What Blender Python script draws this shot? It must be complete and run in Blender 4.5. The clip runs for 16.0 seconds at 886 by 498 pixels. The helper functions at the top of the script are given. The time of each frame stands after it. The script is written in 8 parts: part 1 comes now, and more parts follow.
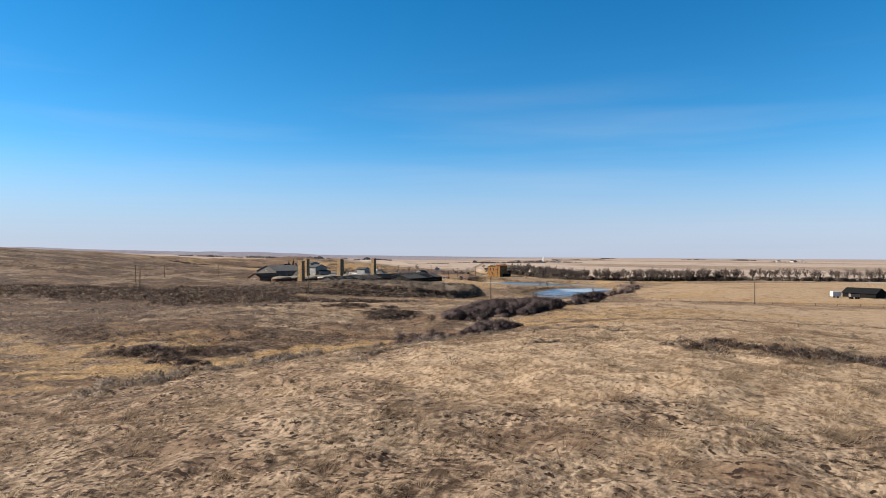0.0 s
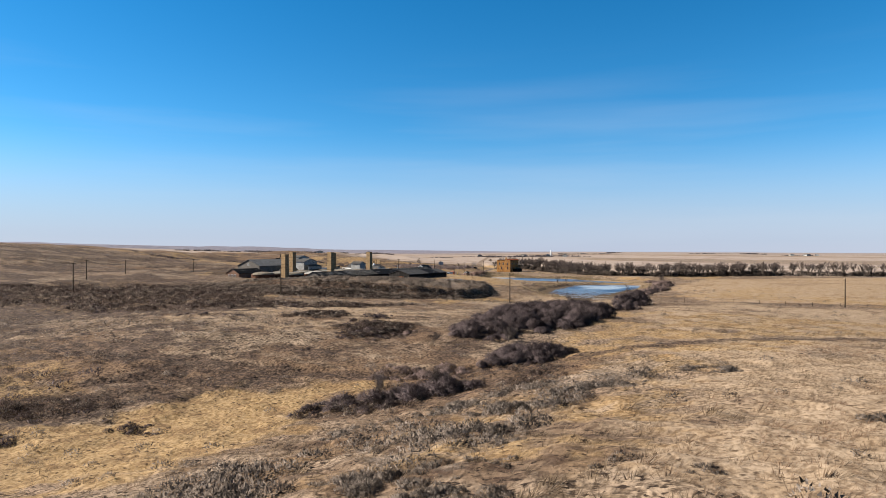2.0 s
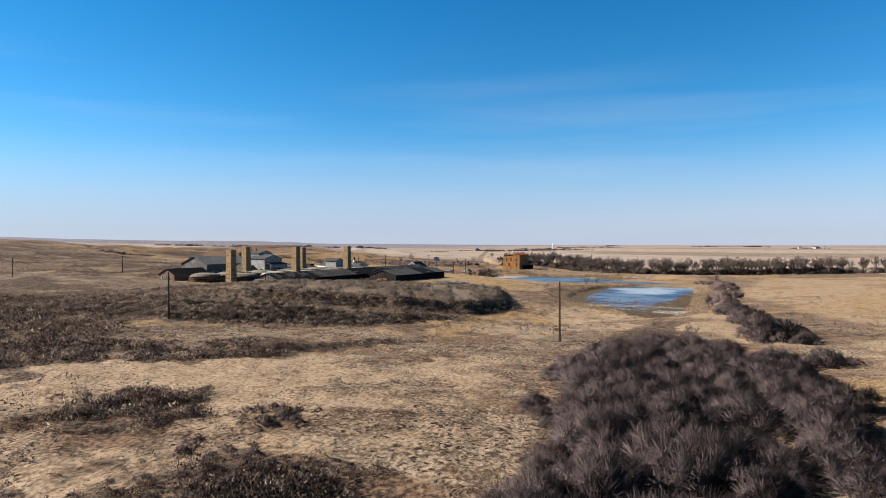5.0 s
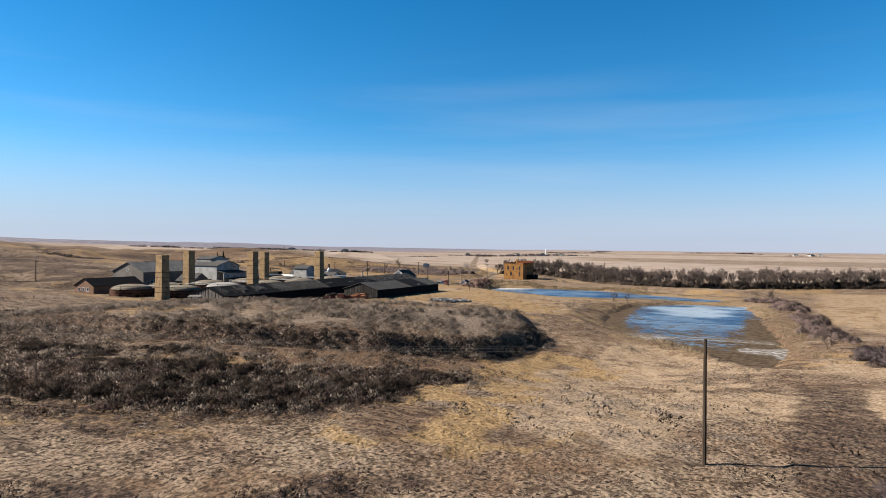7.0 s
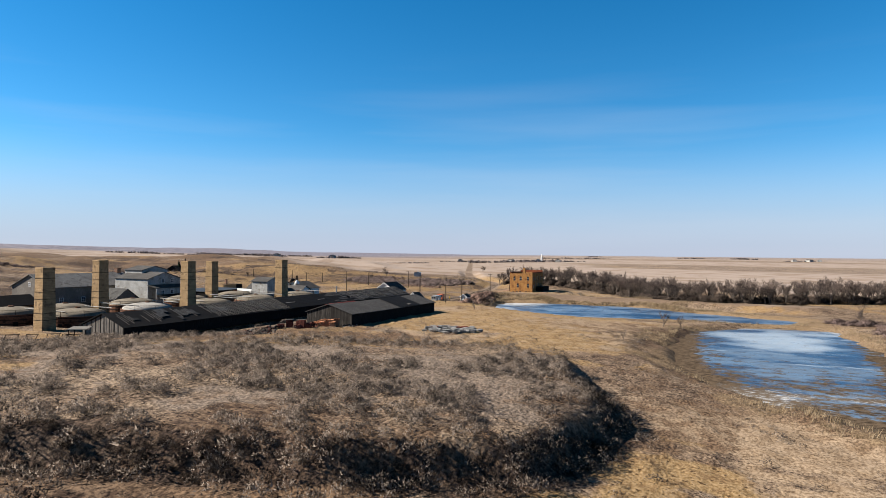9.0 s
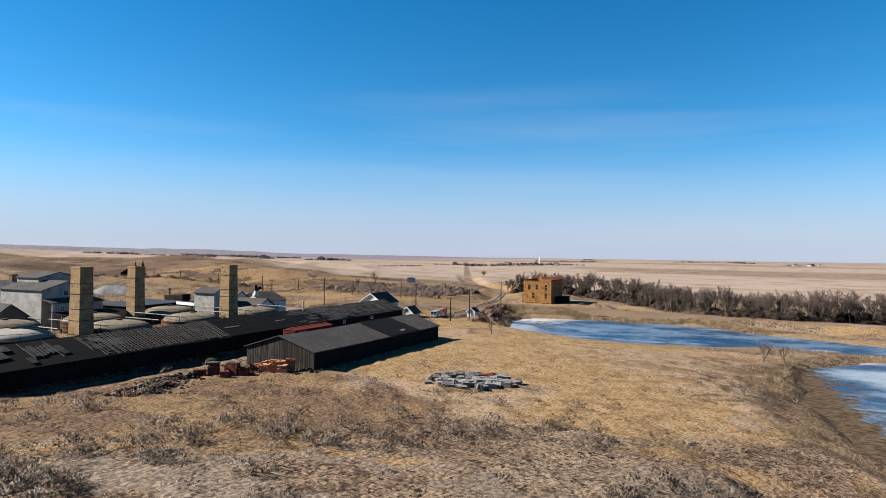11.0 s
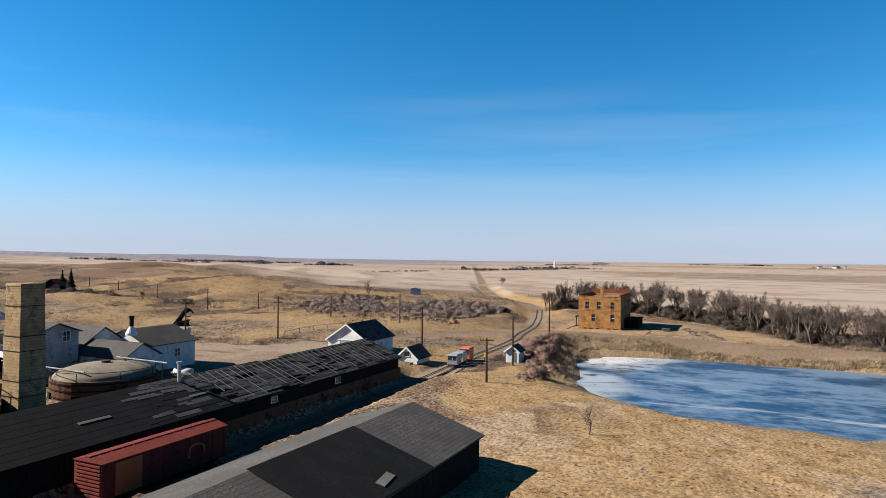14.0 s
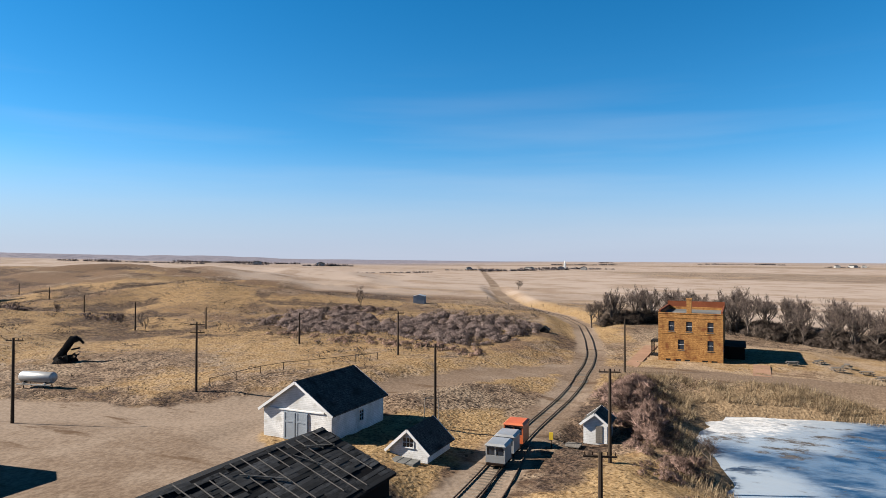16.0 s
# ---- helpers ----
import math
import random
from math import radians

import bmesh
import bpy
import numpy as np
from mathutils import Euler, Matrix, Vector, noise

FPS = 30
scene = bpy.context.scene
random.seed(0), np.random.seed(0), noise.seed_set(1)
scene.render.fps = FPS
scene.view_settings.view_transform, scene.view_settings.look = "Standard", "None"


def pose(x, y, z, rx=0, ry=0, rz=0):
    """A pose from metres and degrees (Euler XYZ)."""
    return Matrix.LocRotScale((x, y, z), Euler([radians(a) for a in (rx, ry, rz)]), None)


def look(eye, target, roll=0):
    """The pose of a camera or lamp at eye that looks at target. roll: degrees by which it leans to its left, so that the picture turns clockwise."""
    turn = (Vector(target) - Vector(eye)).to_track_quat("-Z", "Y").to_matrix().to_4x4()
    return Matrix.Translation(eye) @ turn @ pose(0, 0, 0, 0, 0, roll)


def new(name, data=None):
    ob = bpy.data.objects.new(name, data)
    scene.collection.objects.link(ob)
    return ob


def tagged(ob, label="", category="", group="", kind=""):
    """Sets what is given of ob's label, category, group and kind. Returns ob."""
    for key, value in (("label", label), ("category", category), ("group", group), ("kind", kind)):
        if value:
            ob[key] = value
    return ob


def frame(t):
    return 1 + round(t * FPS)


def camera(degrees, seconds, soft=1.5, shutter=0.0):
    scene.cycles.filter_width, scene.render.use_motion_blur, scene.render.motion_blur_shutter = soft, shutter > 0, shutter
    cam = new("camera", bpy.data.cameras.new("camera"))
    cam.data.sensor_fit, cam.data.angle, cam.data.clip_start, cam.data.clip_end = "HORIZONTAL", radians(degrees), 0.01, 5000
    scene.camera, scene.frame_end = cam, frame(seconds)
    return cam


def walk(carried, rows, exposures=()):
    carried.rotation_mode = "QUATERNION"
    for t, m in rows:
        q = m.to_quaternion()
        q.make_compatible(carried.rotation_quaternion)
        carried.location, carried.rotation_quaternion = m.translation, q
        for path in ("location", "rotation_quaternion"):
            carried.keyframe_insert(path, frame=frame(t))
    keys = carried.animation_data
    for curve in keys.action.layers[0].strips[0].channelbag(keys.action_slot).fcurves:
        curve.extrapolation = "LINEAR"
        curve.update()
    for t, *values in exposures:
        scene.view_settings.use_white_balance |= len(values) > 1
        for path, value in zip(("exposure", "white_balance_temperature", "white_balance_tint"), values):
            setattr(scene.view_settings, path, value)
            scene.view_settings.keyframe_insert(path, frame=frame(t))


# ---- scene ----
# The camera: a drone that flies level over the valley towards the brick works.
cam = camera(69.0, 16.0, soft=0.85)
EYE, TURN = 16.3, 28.0
ROWS = [
    (0, 0.054, 0.006, 0.055, -0.025, 0.560, -0.267),
    (0.5, -0.105, 10.914, -0.228, 0.118, 0.484, -0.295),
    (1, -0.319, 22.096, -0.517, 0.195, 0.353, -0.295),
    (1.5, -0.450, 33.738, -0.773, 0.246, 0.212, -0.221),
    (2, -0.646, 45.428, -0.959, 0.274, 0.065, -0.164),
    (2.5, -0.696, 57.529, -1.047, 0.299, -0.197, -0.125),
    (3, -0.809, 69.890, -1.285, 0.267, -0.337, -0.122),
    (3.5, -0.991, 81.892, -1.616, 0.161, -0.351, -0.003),
    (4, -1.228, 94.024, -1.723, 0.051, -0.402, 0.148),
    (4.5, -1.412, 105.949, -1.475, -0.035, -0.472, 0.174),
    (5, -1.743, 117.679, -1.179, -0.181, -0.484, 0.039),
    (7.5, -4.343, 181.572, -0.401, -1.607, -0.022, -0.564),
    (8, -4.683, 194.088, -0.287, -1.866, 0.101, -0.517),
    (8.5, -4.686, 206.412, -0.086, -2.073, 0.244, -0.456),
    (9, -4.622, 218.670, 0.059, -2.198, 0.342, -0.474),
    (11.5, -6.040, 278.373, 0.318, -3.097, 0.623, -0.730),
    (12, -6.146, 290.402, 0.137, -3.228, 0.723, -0.635),
    (12.5, -5.917, 302.110, 0.027, -3.116, 0.825, -0.430),
    (13, -5.620, 313.782, 0.182, -2.959, 0.835, -0.344),
    (13.5, -5.352, 325.667, 0.306, -2.716, 0.869, -0.374),
    (14, -5.199, 337.579, 0.354, -2.465, 0.890, -0.431),
    (14.5, -5.124, 349.735, 0.204, -2.340, 0.875, -0.363),
    (15, -5.369, 362.030, 0.157, -2.289, 0.927, -0.273),
    (15.5, -5.545, 374.454, 0.245, -2.299, 0.897, -0.179),
    (16, -5.662, 386.424, 0.399, -2.247, 0.912, -0.224),
]
walk(cam, [(t, pose(0, 0, EYE, 0, 0, TURN) @ pose(x, y, z, 90 + pitch, roll, yaw)) for t, x, y, z, yaw, pitch, roll in ROWS])

# ---- world, sun and light ----
SUN_AZ, SUN_EL = math.atan2(-0.925, -0.38), radians(32.0)
world = bpy.data.worlds.new("world")
scene.world = world
world.use_nodes = True
wn, wl = world.node_tree.nodes, world.node_tree.links
sky = wn.new("ShaderNodeTexSky")
sky.sky_type, sky.sun_disc = "NISHITA", False
sky.sun_elevation, sky.sun_rotation = SUN_EL, SUN_AZ
sky.altitude, sky.air_density, sky.dust_density, sky.ozone_density = 600.0, 0.9, 0.05, 5.0
wn["Background"].inputs["Strength"].default_value = 0.050
vivid = wn.new("ShaderNodeHueSaturation")
vivid.inputs["Saturation"].default_value, vivid.inputs["Hue"].default_value = 1.29, 0.492
wl.new(sky.outputs[0], vivid.inputs["Color"])
# pale haze and thin high cloud low over the plain
way, level, cloud = wn.new("ShaderNodeTexCoord"), wn.new("ShaderNodeSeparateXYZ"), wn.new("ShaderNodeTexNoise")
wl.new(way.outputs["Generated"], level.inputs[0])
haze_share, haze = wn.new("ShaderNodeMapRange"), wn.new("ShaderNodeMix")
haze_share.interpolation_type = "SMOOTHERSTEP"
for k, v in zip((1, 2, 3, 4), (-0.02, 0.20, 0.85, 0.0)):
    haze_share.inputs[k].default_value = v
wl.new(level.outputs[2], haze_share.inputs[0])
haze.data_type = "RGBA"
haze.inputs[7].default_value = (3.0, 3.45, 4.75, 1)
wl.new(haze_share.outputs[0], haze.inputs[0])
wl.new(vivid.outputs[0], haze.inputs[6])
stretch, streak, veil = wn.new("ShaderNodeMapping"), wn.new("ShaderNodeMapRange"), wn.new("ShaderNodeMix")
stretch.inputs["Scale"].default_value = (0.8, 0.8, 11.0)
stretch.inputs["Rotation"].default_value = (0.03, -0.03, 0.0)
wl.new(way.outputs["Generated"], stretch.inputs[0])
wl.new(stretch.outputs[0], cloud.inputs["Vector"])
cloud.inputs["Scale"].default_value, cloud.inputs["Detail"].default_value = 1.6, 5.0
for k, v in zip((1, 2, 3, 4), (0.50, 0.78, 0.0, 0.17)):
    streak.inputs[k].default_value = v
wl.new(cloud.outputs["Fac"], streak.inputs[0])
veil.data_type = "RGBA"
veil.inputs[7].default_value = (4.6, 5.0, 5.6, 1)
low = wn.new("ShaderNodeMapRange")
for k, v in zip((1, 2, 3, 4), (0.16, 0.30, 1.0, 0.0)):
    low.inputs[k].default_value = v
wl.new(level.outputs[2], low.inputs[0])
thin = wn.new("ShaderNodeMath")
thin.operation = "MULTIPLY"
wl.new(streak.outputs[0], thin.inputs[0])
wl.new(low.outputs[0], thin.inputs[1])
wl.new(thin.outputs[0], veil.inputs[0])
wl.new(haze.outputs[2], veil.inputs[6])
deep, zenith = wn.new("ShaderNodeMix"), wn.new("ShaderNodeMapRange")
zenith.interpolation_type = "SMOOTHSTEP"
for k, v in zip((1, 2, 3, 4), (0.36, 0.85, 1.0, 0.26)):
    zenith.inputs[k].default_value = v
wl.new(level.outputs[2], zenith.inputs[0])
deep.data_type, deep.blend_type = "RGBA", "MULTIPLY"
deep.inputs[0].default_value = 1.0
wl.new(veil.outputs[2], deep.inputs[6])
wl.new(zenith.outputs[0], deep.inputs[7])
wl.new(deep.outputs[2], wn["Background"].inputs["Color"])

sun = new("sun", bpy.data.lights.new("sun", "SUN"))
sun.data.energy, sun.data.angle, sun.data.color = 5.0, radians(0.5), (1.0, 0.915, 0.805)
SUN_DIR = Vector((math.sin(SUN_AZ) * math.cos(SUN_EL), math.cos(SUN_AZ) * math.cos(SUN_EL), math.sin(SUN_EL)))
sun.matrix_world = look(SUN_DIR * 400, (0, 0, 0))
scene.view_settings.exposure = 1.60

# ---- materials ----


def material(name, rough=0.8, metal=0.0):
    m = bpy.data.materials.new(name)
    m.use_nodes = True
    b = m.node_tree.nodes["Principled BSDF"]
    b.inputs["Roughness"].default_value, b.inputs["Metallic"].default_value = rough, metal
    b.inputs["Specular IOR Level"].default_value = 0.5 if rough < 0.6 else 0.06
    return m, m.node_tree.nodes, m.node_tree.links, b


def mixed(n, l, fac, a, b, blend="MIX"):
    """A colour mix node; fac, a and b are sockets or values."""
    x = n.new("ShaderNodeMix")
    x.data_type, x.blend_type = "RGBA", blend
    for slot, v in ((x.inputs[0], fac), (x.inputs[6], a), (x.inputs[7], b)):
        if hasattr(v, "default_value"):
            l.new(v, slot)
        elif isinstance(v, (int, float)):
            slot.default_value = v
        else:
            slot.default_value = (*v, 1)
    return x.outputs[2]


def ramp(n, l, src, lo, hi):
    r = n.new("ShaderNodeMapRange")
    r.interpolation_type = "SMOOTHSTEP"
    r.inputs[1].default_value, r.inputs[2].default_value = lo, hi
    l.new(src, r.inputs[0])
    return r.outputs[0]


def grain(n, l, scale, detail=4.0, stretch=(1, 1, 1), rough=0.6):
    g, mp, t = n.new("ShaderNodeNewGeometry"), n.new("ShaderNodeMapping"), n.new("ShaderNodeTexNoise")
    mp.inputs["Scale"].default_value = stretch
    t.inputs["Scale"].default_value, t.inputs["Detail"].default_value, t.inputs["Roughness"].default_value = scale, detail, rough
    l.new(g.outputs["Position"], mp.inputs[0])
    l.new(mp.outputs[0], t.inputs["Vector"])
    return t.outputs["Fac"]


def bumped(n, l, b, height, strength, distance):
    u = n.new("ShaderNodeBump")
    u.inputs["Strength"].default_value, u.inputs["Distance"].default_value = strength, distance
    l.new(height, u.inputs["Height"])
    l.new(u.outputs[0], b.inputs["Normal"])


def surface(name, dark, light, scale, rough=0.85, metal=0.0, stretch=(1, 1, 1), big=0.25, bump=0.25, vary=0.0, stain=None, course=0.0):
    """Two tones by fine grain, broad patches, optional stains and a shift from piece to piece."""
    m, n, l, b = material(name, rough, metal)
    fine, broad = grain(n, l, scale, 5, stretch), grain(n, l, big, 3)
    c = mixed(n, l, ramp(n, l, fine, 0.3, 0.7), dark, light)
    c = mixed(n, l, ramp(n, l, broad, 0.35, 0.65), c, tuple(0.5 * (p + q) * 0.75 for p, q in zip(dark, light)))
    if stain:
        c = mixed(n, l, ramp(n, l, grain(n, l, 0.9, 6), 0.54, 0.66), c, stain)
    if vary:
        o, hsv, mr = n.new("ShaderNodeObjectInfo"), n.new("ShaderNodeHueSaturation"), n.new("ShaderNodeMapRange")
        mr.inputs[3].default_value, mr.inputs[4].default_value = 1 - vary, 1 + vary
        l.new(o.outputs["Random"], mr.inputs[0])
        l.new(mr.outputs[0], hsv.inputs["Value"])
        l.new(c, hsv.inputs["Color"])
        c = hsv.outputs[0]
    if course:
        # level courses: dark line painted along each, brick joints and lap shade alike
        g, sp, mu, fr = n.new("ShaderNodeNewGeometry"), n.new("ShaderNodeSeparateXYZ"), n.new("ShaderNodeMath"), n.new("ShaderNodeMath")
        mu.operation, fr.operation, mu.inputs[1].default_value = "MULTIPLY", "FRACT", 1 / course
        l.new(g.outputs["Position"], sp.inputs[0])
        l.new(sp.outputs[2], mu.inputs[0])
        l.new(mu.outputs[0], fr.inputs[0])
        c = mixed(n, l, ramp(n, l, fr.outputs[0], 0.16, 0.0), c, tuple(0.45 * v for v in dark))
    l.new(c, b.inputs["Base Color"])
    if bump:
        bumped(n, l, b, fine, bump, 0.03)
    return m


def island(name, dark, light, rough=0.9, red=None, thin=0.0, dome=False):
    """Many small pieces in one mesh: each piece has its own tone. dome: soft foliage, shaded by the shape of its clump."""
    m, n, l, b = material(name, rough)
    g = n.new("ShaderNodeNewGeometry")
    c = mixed(n, l, g.outputs["Random Per Island"], dark, light)
    c = mixed(n, l, ramp(n, l, grain(n, l, 0.7, 3), 0.4, 0.65), c, tuple(0.62 * p for p in dark))
    if red:
        c = mixed(n, l, ramp(n, l, grain(n, l, 0.08, 3), 0.5, 0.62), c, red)
    l.new(c, b.inputs["Base Color"])
    if dome:
        at, vt = n.new("ShaderNodeAttribute"), n.new("ShaderNodeVectorTransform")
        at.attribute_name, vt.vector_type, vt.convert_from, vt.convert_to = "dome", "NORMAL", "OBJECT", "WORLD"
        l.new(at.outputs["Vector"], vt.inputs[0])
        l.new(vt.outputs[0], b.inputs["Normal"])
        m.cycles.use_bump_map_correction = False
    if thin:
        tr, mx = n.new("ShaderNodeBsdfTranslucent"), n.new("ShaderNodeMixShader")
        mx.inputs[0].default_value = thin
        l.new(c, tr.inputs["Color"])
        l.new(b.outputs[0], mx.inputs[1])
        l.new(tr.outputs[0], mx.inputs[2])
        l.new(mx.outputs[0], n["Material Output"].inputs["Surface"])
    return m


def ground_material():
    m, n, l, b = material("prairie_ground", 0.95)
    masks = []
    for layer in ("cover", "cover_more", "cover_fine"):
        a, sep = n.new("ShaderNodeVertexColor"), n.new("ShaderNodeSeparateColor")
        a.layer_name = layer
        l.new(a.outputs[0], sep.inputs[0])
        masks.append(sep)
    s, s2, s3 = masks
    fine, mid = grain(n, l, 3.6, 6, (1, 0.7, 1)), grain(n, l, 0.45, 5)
    broad, wisp = grain(n, l, 0.06, 4), grain(n, l, 1.1, 6, (0.5, 1.3, 1))
    straw = grain(n, l, 7.0, 3, (0.35, 1.6, 1), 0.7)
    # matted cushions of grass; dark gaps paint in the shade between them
    g, mp, warp = n.new("ShaderNodeNewGeometry"), n.new("ShaderNodeVectorMath"), n.new("ShaderNodeTexNoise")
    warp.inputs["Scale"].default_value, warp.inputs["Detail"].default_value = 1.3, 3.0
    l.new(g.outputs["Position"], warp.inputs["Vector"])
    mp.operation = "MULTIPLY_ADD"
    mp.inputs[1].default_value = (1.1, 1.1, 0.0)
    l.new(warp.outputs["Color"], mp.inputs[0])
    l.new(g.outputs["Position"], mp.inputs[2])
    cell = n.new("ShaderNodeTexVoronoi")
    cell.feature, cell.inputs["Scale"].default_value, cell.inputs["Smoothness"].default_value = "SMOOTH_F1", 2.1, 0.4
    l.new(mp.outputs[0], cell.inputs["Vector"])
    gaps = ramp(n, l, cell.outputs["Distance"], 0.40, 0.70)
    drift = grain(n, l, 0.03, 8, (1.0, 1.25, 1), 0.66)
    speckle = grain(n, l, 2.3, 3, (1, 1.3, 1), 0.5)
    grass = mixed(n, l, ramp(n, l, fine, 0.36, 0.60), (0.050, 0.033, 0.022), (0.192, 0.136, 0.094))
    grass = mixed(n, l, ramp(n, l, mid, 0.46, 0.60), grass, mixed(n, l, ramp(n, l, fine, 0.38, 0.62), (0.036, 0.023, 0.016), (0.140, 0.095, 0.066)))
    grass = mixed(n, l, ramp(n, l, broad, 0.46, 0.62), grass, mixed(n, l, ramp(n, l, fine, 0.35, 0.60), (0.075, 0.053, 0.036), (0.235, 0.177, 0.126)))
    grass = mixed(n, l, ramp(n, l, straw, 0.54, 0.66), grass, (0.250, 0.190, 0.136))
    # shade between cushions, darkened in the colour along the gaps
    bare = n.new("ShaderNodeMath")
    bare.operation = "MULTIPLY"
    l.new(ramp(n, l, mid, 0.40, 0.64), bare.inputs[1])
    l.new(gaps, bare.inputs[0])
    grass = mixed(n, l, bare.outputs[0], grass, (0.036, 0.024, 0.016))
    grass = mixed(n, l, ramp(n, l, drift, 0.54, 0.62), grass, mixed(n, l, ramp(n, l, wisp, 0.42, 0.58), (0.125, 0.084, 0.055), (0.046, 0.029, 0.020)))
    grass = mixed(n, l, ramp(n, l, speckle, 0.57, 0.63), grass, (0.021, 0.014, 0.010))
    gold = mixed(n, l, ramp(n, l, fine, 0.3, 0.7), (0.135, 0.084, 0.036), (0.285, 0.198, 0.108))
    gold = mixed(n, l, ramp(n, l, mid, 0.50, 0.64), gold, mixed(n, l, ramp(n, l, fine, 0.3, 0.7), (0.095, 0.056, 0.027), (0.215, 0.142, 0.074)))
    gold = mixed(n, l, ramp(n, l, speckle, 0.60, 0.66), gold, (0.050, 0.030, 0.015))
    dirt = mixed(n, l, ramp(n, l, fine, 0.3, 0.7), (0.088, 0.061, 0.043), (0.152, 0.111, 0.080))
    dirt = mixed(n, l, ramp(n, l, drift, 0.46, 0.58), dirt, mixed(n, l, ramp(n, l, fine, 0.3, 0.7), (0.128, 0.096, 0.072), (0.200, 0.155, 0.119)))
    dirt = mixed(n, l, ramp(n, l, grain(n, l, 0.22, 7, (0.25, 1.2, 1), 0.7), 0.56, 0.66), dirt, (0.072, 0.045, 0.027))
    scrub = mixed(n, l, ramp(n, l, fine, 0.38, 0.66), (0.014, 0.010, 0.008), (0.076, 0.052, 0.039))
    scrub = mixed(n, l, ramp(n, l, wisp, 0.50, 0.64), scrub, mixed(n, l, ramp(n, l, fine, 0.35, 0.6), (0.030, 0.019, 0.013), (0.118, 0.078, 0.054)))
    stub = mixed(n, l, fine, (0.222, 0.177, 0.146), (0.272, 0.222, 0.186))
    stub = mixed(n, l, ramp(n, l, drift, 0.46, 0.60), stub, mixed(n, l, ramp(n, l, wisp, 0.35, 0.6), (0.208, 0.158, 0.122), (0.165, 0.120, 0.090)))
    rust = mixed(n, l, ramp(n, l, fine, 0.36, 0.62), (0.040, 0.025, 0.016), (0.150, 0.098, 0.062))
    grey = mixed(n, l, ramp(n, l, fine, 0.36, 0.62), (0.072, 0.056, 0.044), (0.195, 0.152, 0.119))
    lea = mixed(n, l, ramp(n, l, fine, 0.34, 0.60), (0.130, 0.090, 0.057), (0.272, 0.204, 0.140))
    lea = mixed(n, l, ramp(n, l, mid, 0.44, 0.62), lea, mixed(n, l, ramp(n, l, fine, 0.34, 0.60), (0.098, 0.065, 0.040), (0.222, 0.160, 0.104)))
    lea = mixed(n, l, ramp(n, l, speckle, 0.61, 0.67), lea, (0.075, 0.050, 0.032))
    reed = mixed(n, l, ramp(n, l, fine, 0.3, 0.7), (0.085, 0.056, 0.033), (0.215, 0.155, 0.095))
    soft = ramp(n, l, mid, 0.25, 0.75)

    def worn(mask):
        add = n.new("ShaderNodeMath")
        add.operation = "MULTIPLY_ADD"
        l.new(soft, add.inputs[0])
        add.inputs[1].default_value = 0.5
        l.new(mask, add.inputs[2])
        return ramp(n, l, add.outputs[0], 0.45, 0.95)
    c = mixed(n, l, worn(s3.outputs[2]), grass, lea)
    c = mixed(n, l, worn(s3.outputs[1]), c, grey)
    c = mixed(n, l, worn(s3.outputs[0]), c, rust)
    c = mixed(n, l, worn(s.outputs[1]), c, gold)
    speck = n.new("ShaderNodeMath")
    speck.operation = "MULTIPLY"
    l.new(worn(s.outputs[2]), speck.inputs[0])
    sp = n.new("ShaderNodeMapRange")
    sp.inputs[3].default_value, sp.inputs[4].default_value = 0.62, 1.0
    l.new(ramp(n, l, grain(n, l, 0.75, 6, (1, 1.5, 1), 0.65), 0.42, 0.58), sp.inputs[0])
    l.new(sp.outputs[0], speck.inputs[1])
    c = mixed(n, l, speck.outputs[0], c, scrub)
    c = mixed(n, l, s2.outputs[0], c, stub)
    c = mixed(n, l, worn(s2.outputs[1]), c, reed)
    c = mixed(n, l, worn(s.outputs[0]), c, dirt)
    # bluish distance haze painted into the base colour of far land
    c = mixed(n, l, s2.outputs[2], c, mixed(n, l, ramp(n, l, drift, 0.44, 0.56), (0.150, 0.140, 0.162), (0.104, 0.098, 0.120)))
    l.new(c, b.inputs["Base Color"])
    lump = n.new("ShaderNodeMath")
    lump.operation = "MULTIPLY_ADD"
    lump.inputs[1].default_value = -1.1
    l.new(cell.outputs["Distance"], lump.inputs[0])
    l.new(fine, lump.inputs[2])
    rolls = n.new("ShaderNodeMath")
    rolls.operation = "MULTIPLY"
    calm = n.new("ShaderNodeMath")
    calm.operation = "MAXIMUM"
    l.new(s.outputs[0], calm.inputs[0])
    smoothed = n.new("ShaderNodeMath")
    smoothed.operation = "MULTIPLY_ADD"
    smoothed.inputs[1].default_value = 0.35
    l.new(s3.outputs[2], smoothed.inputs[0])
    l.new(s2.outputs[0], smoothed.inputs[2])
    l.new(smoothed.outputs[0], calm.inputs[1])
    inv = n.new("ShaderNodeMapRange")
    inv.inputs[2].default_value, inv.inputs[3].default_value, inv.inputs[4].default_value = 0.5, 1.0, 0.1
    l.new(calm.outputs[0], inv.inputs[0])
    l.new(lump.outputs[0], rolls.inputs[0])
    l.new(inv.outputs[0], rolls.inputs[1])
    bumped(n, l, b, rolls.outputs[0], 0.6, 0.16)
    return m


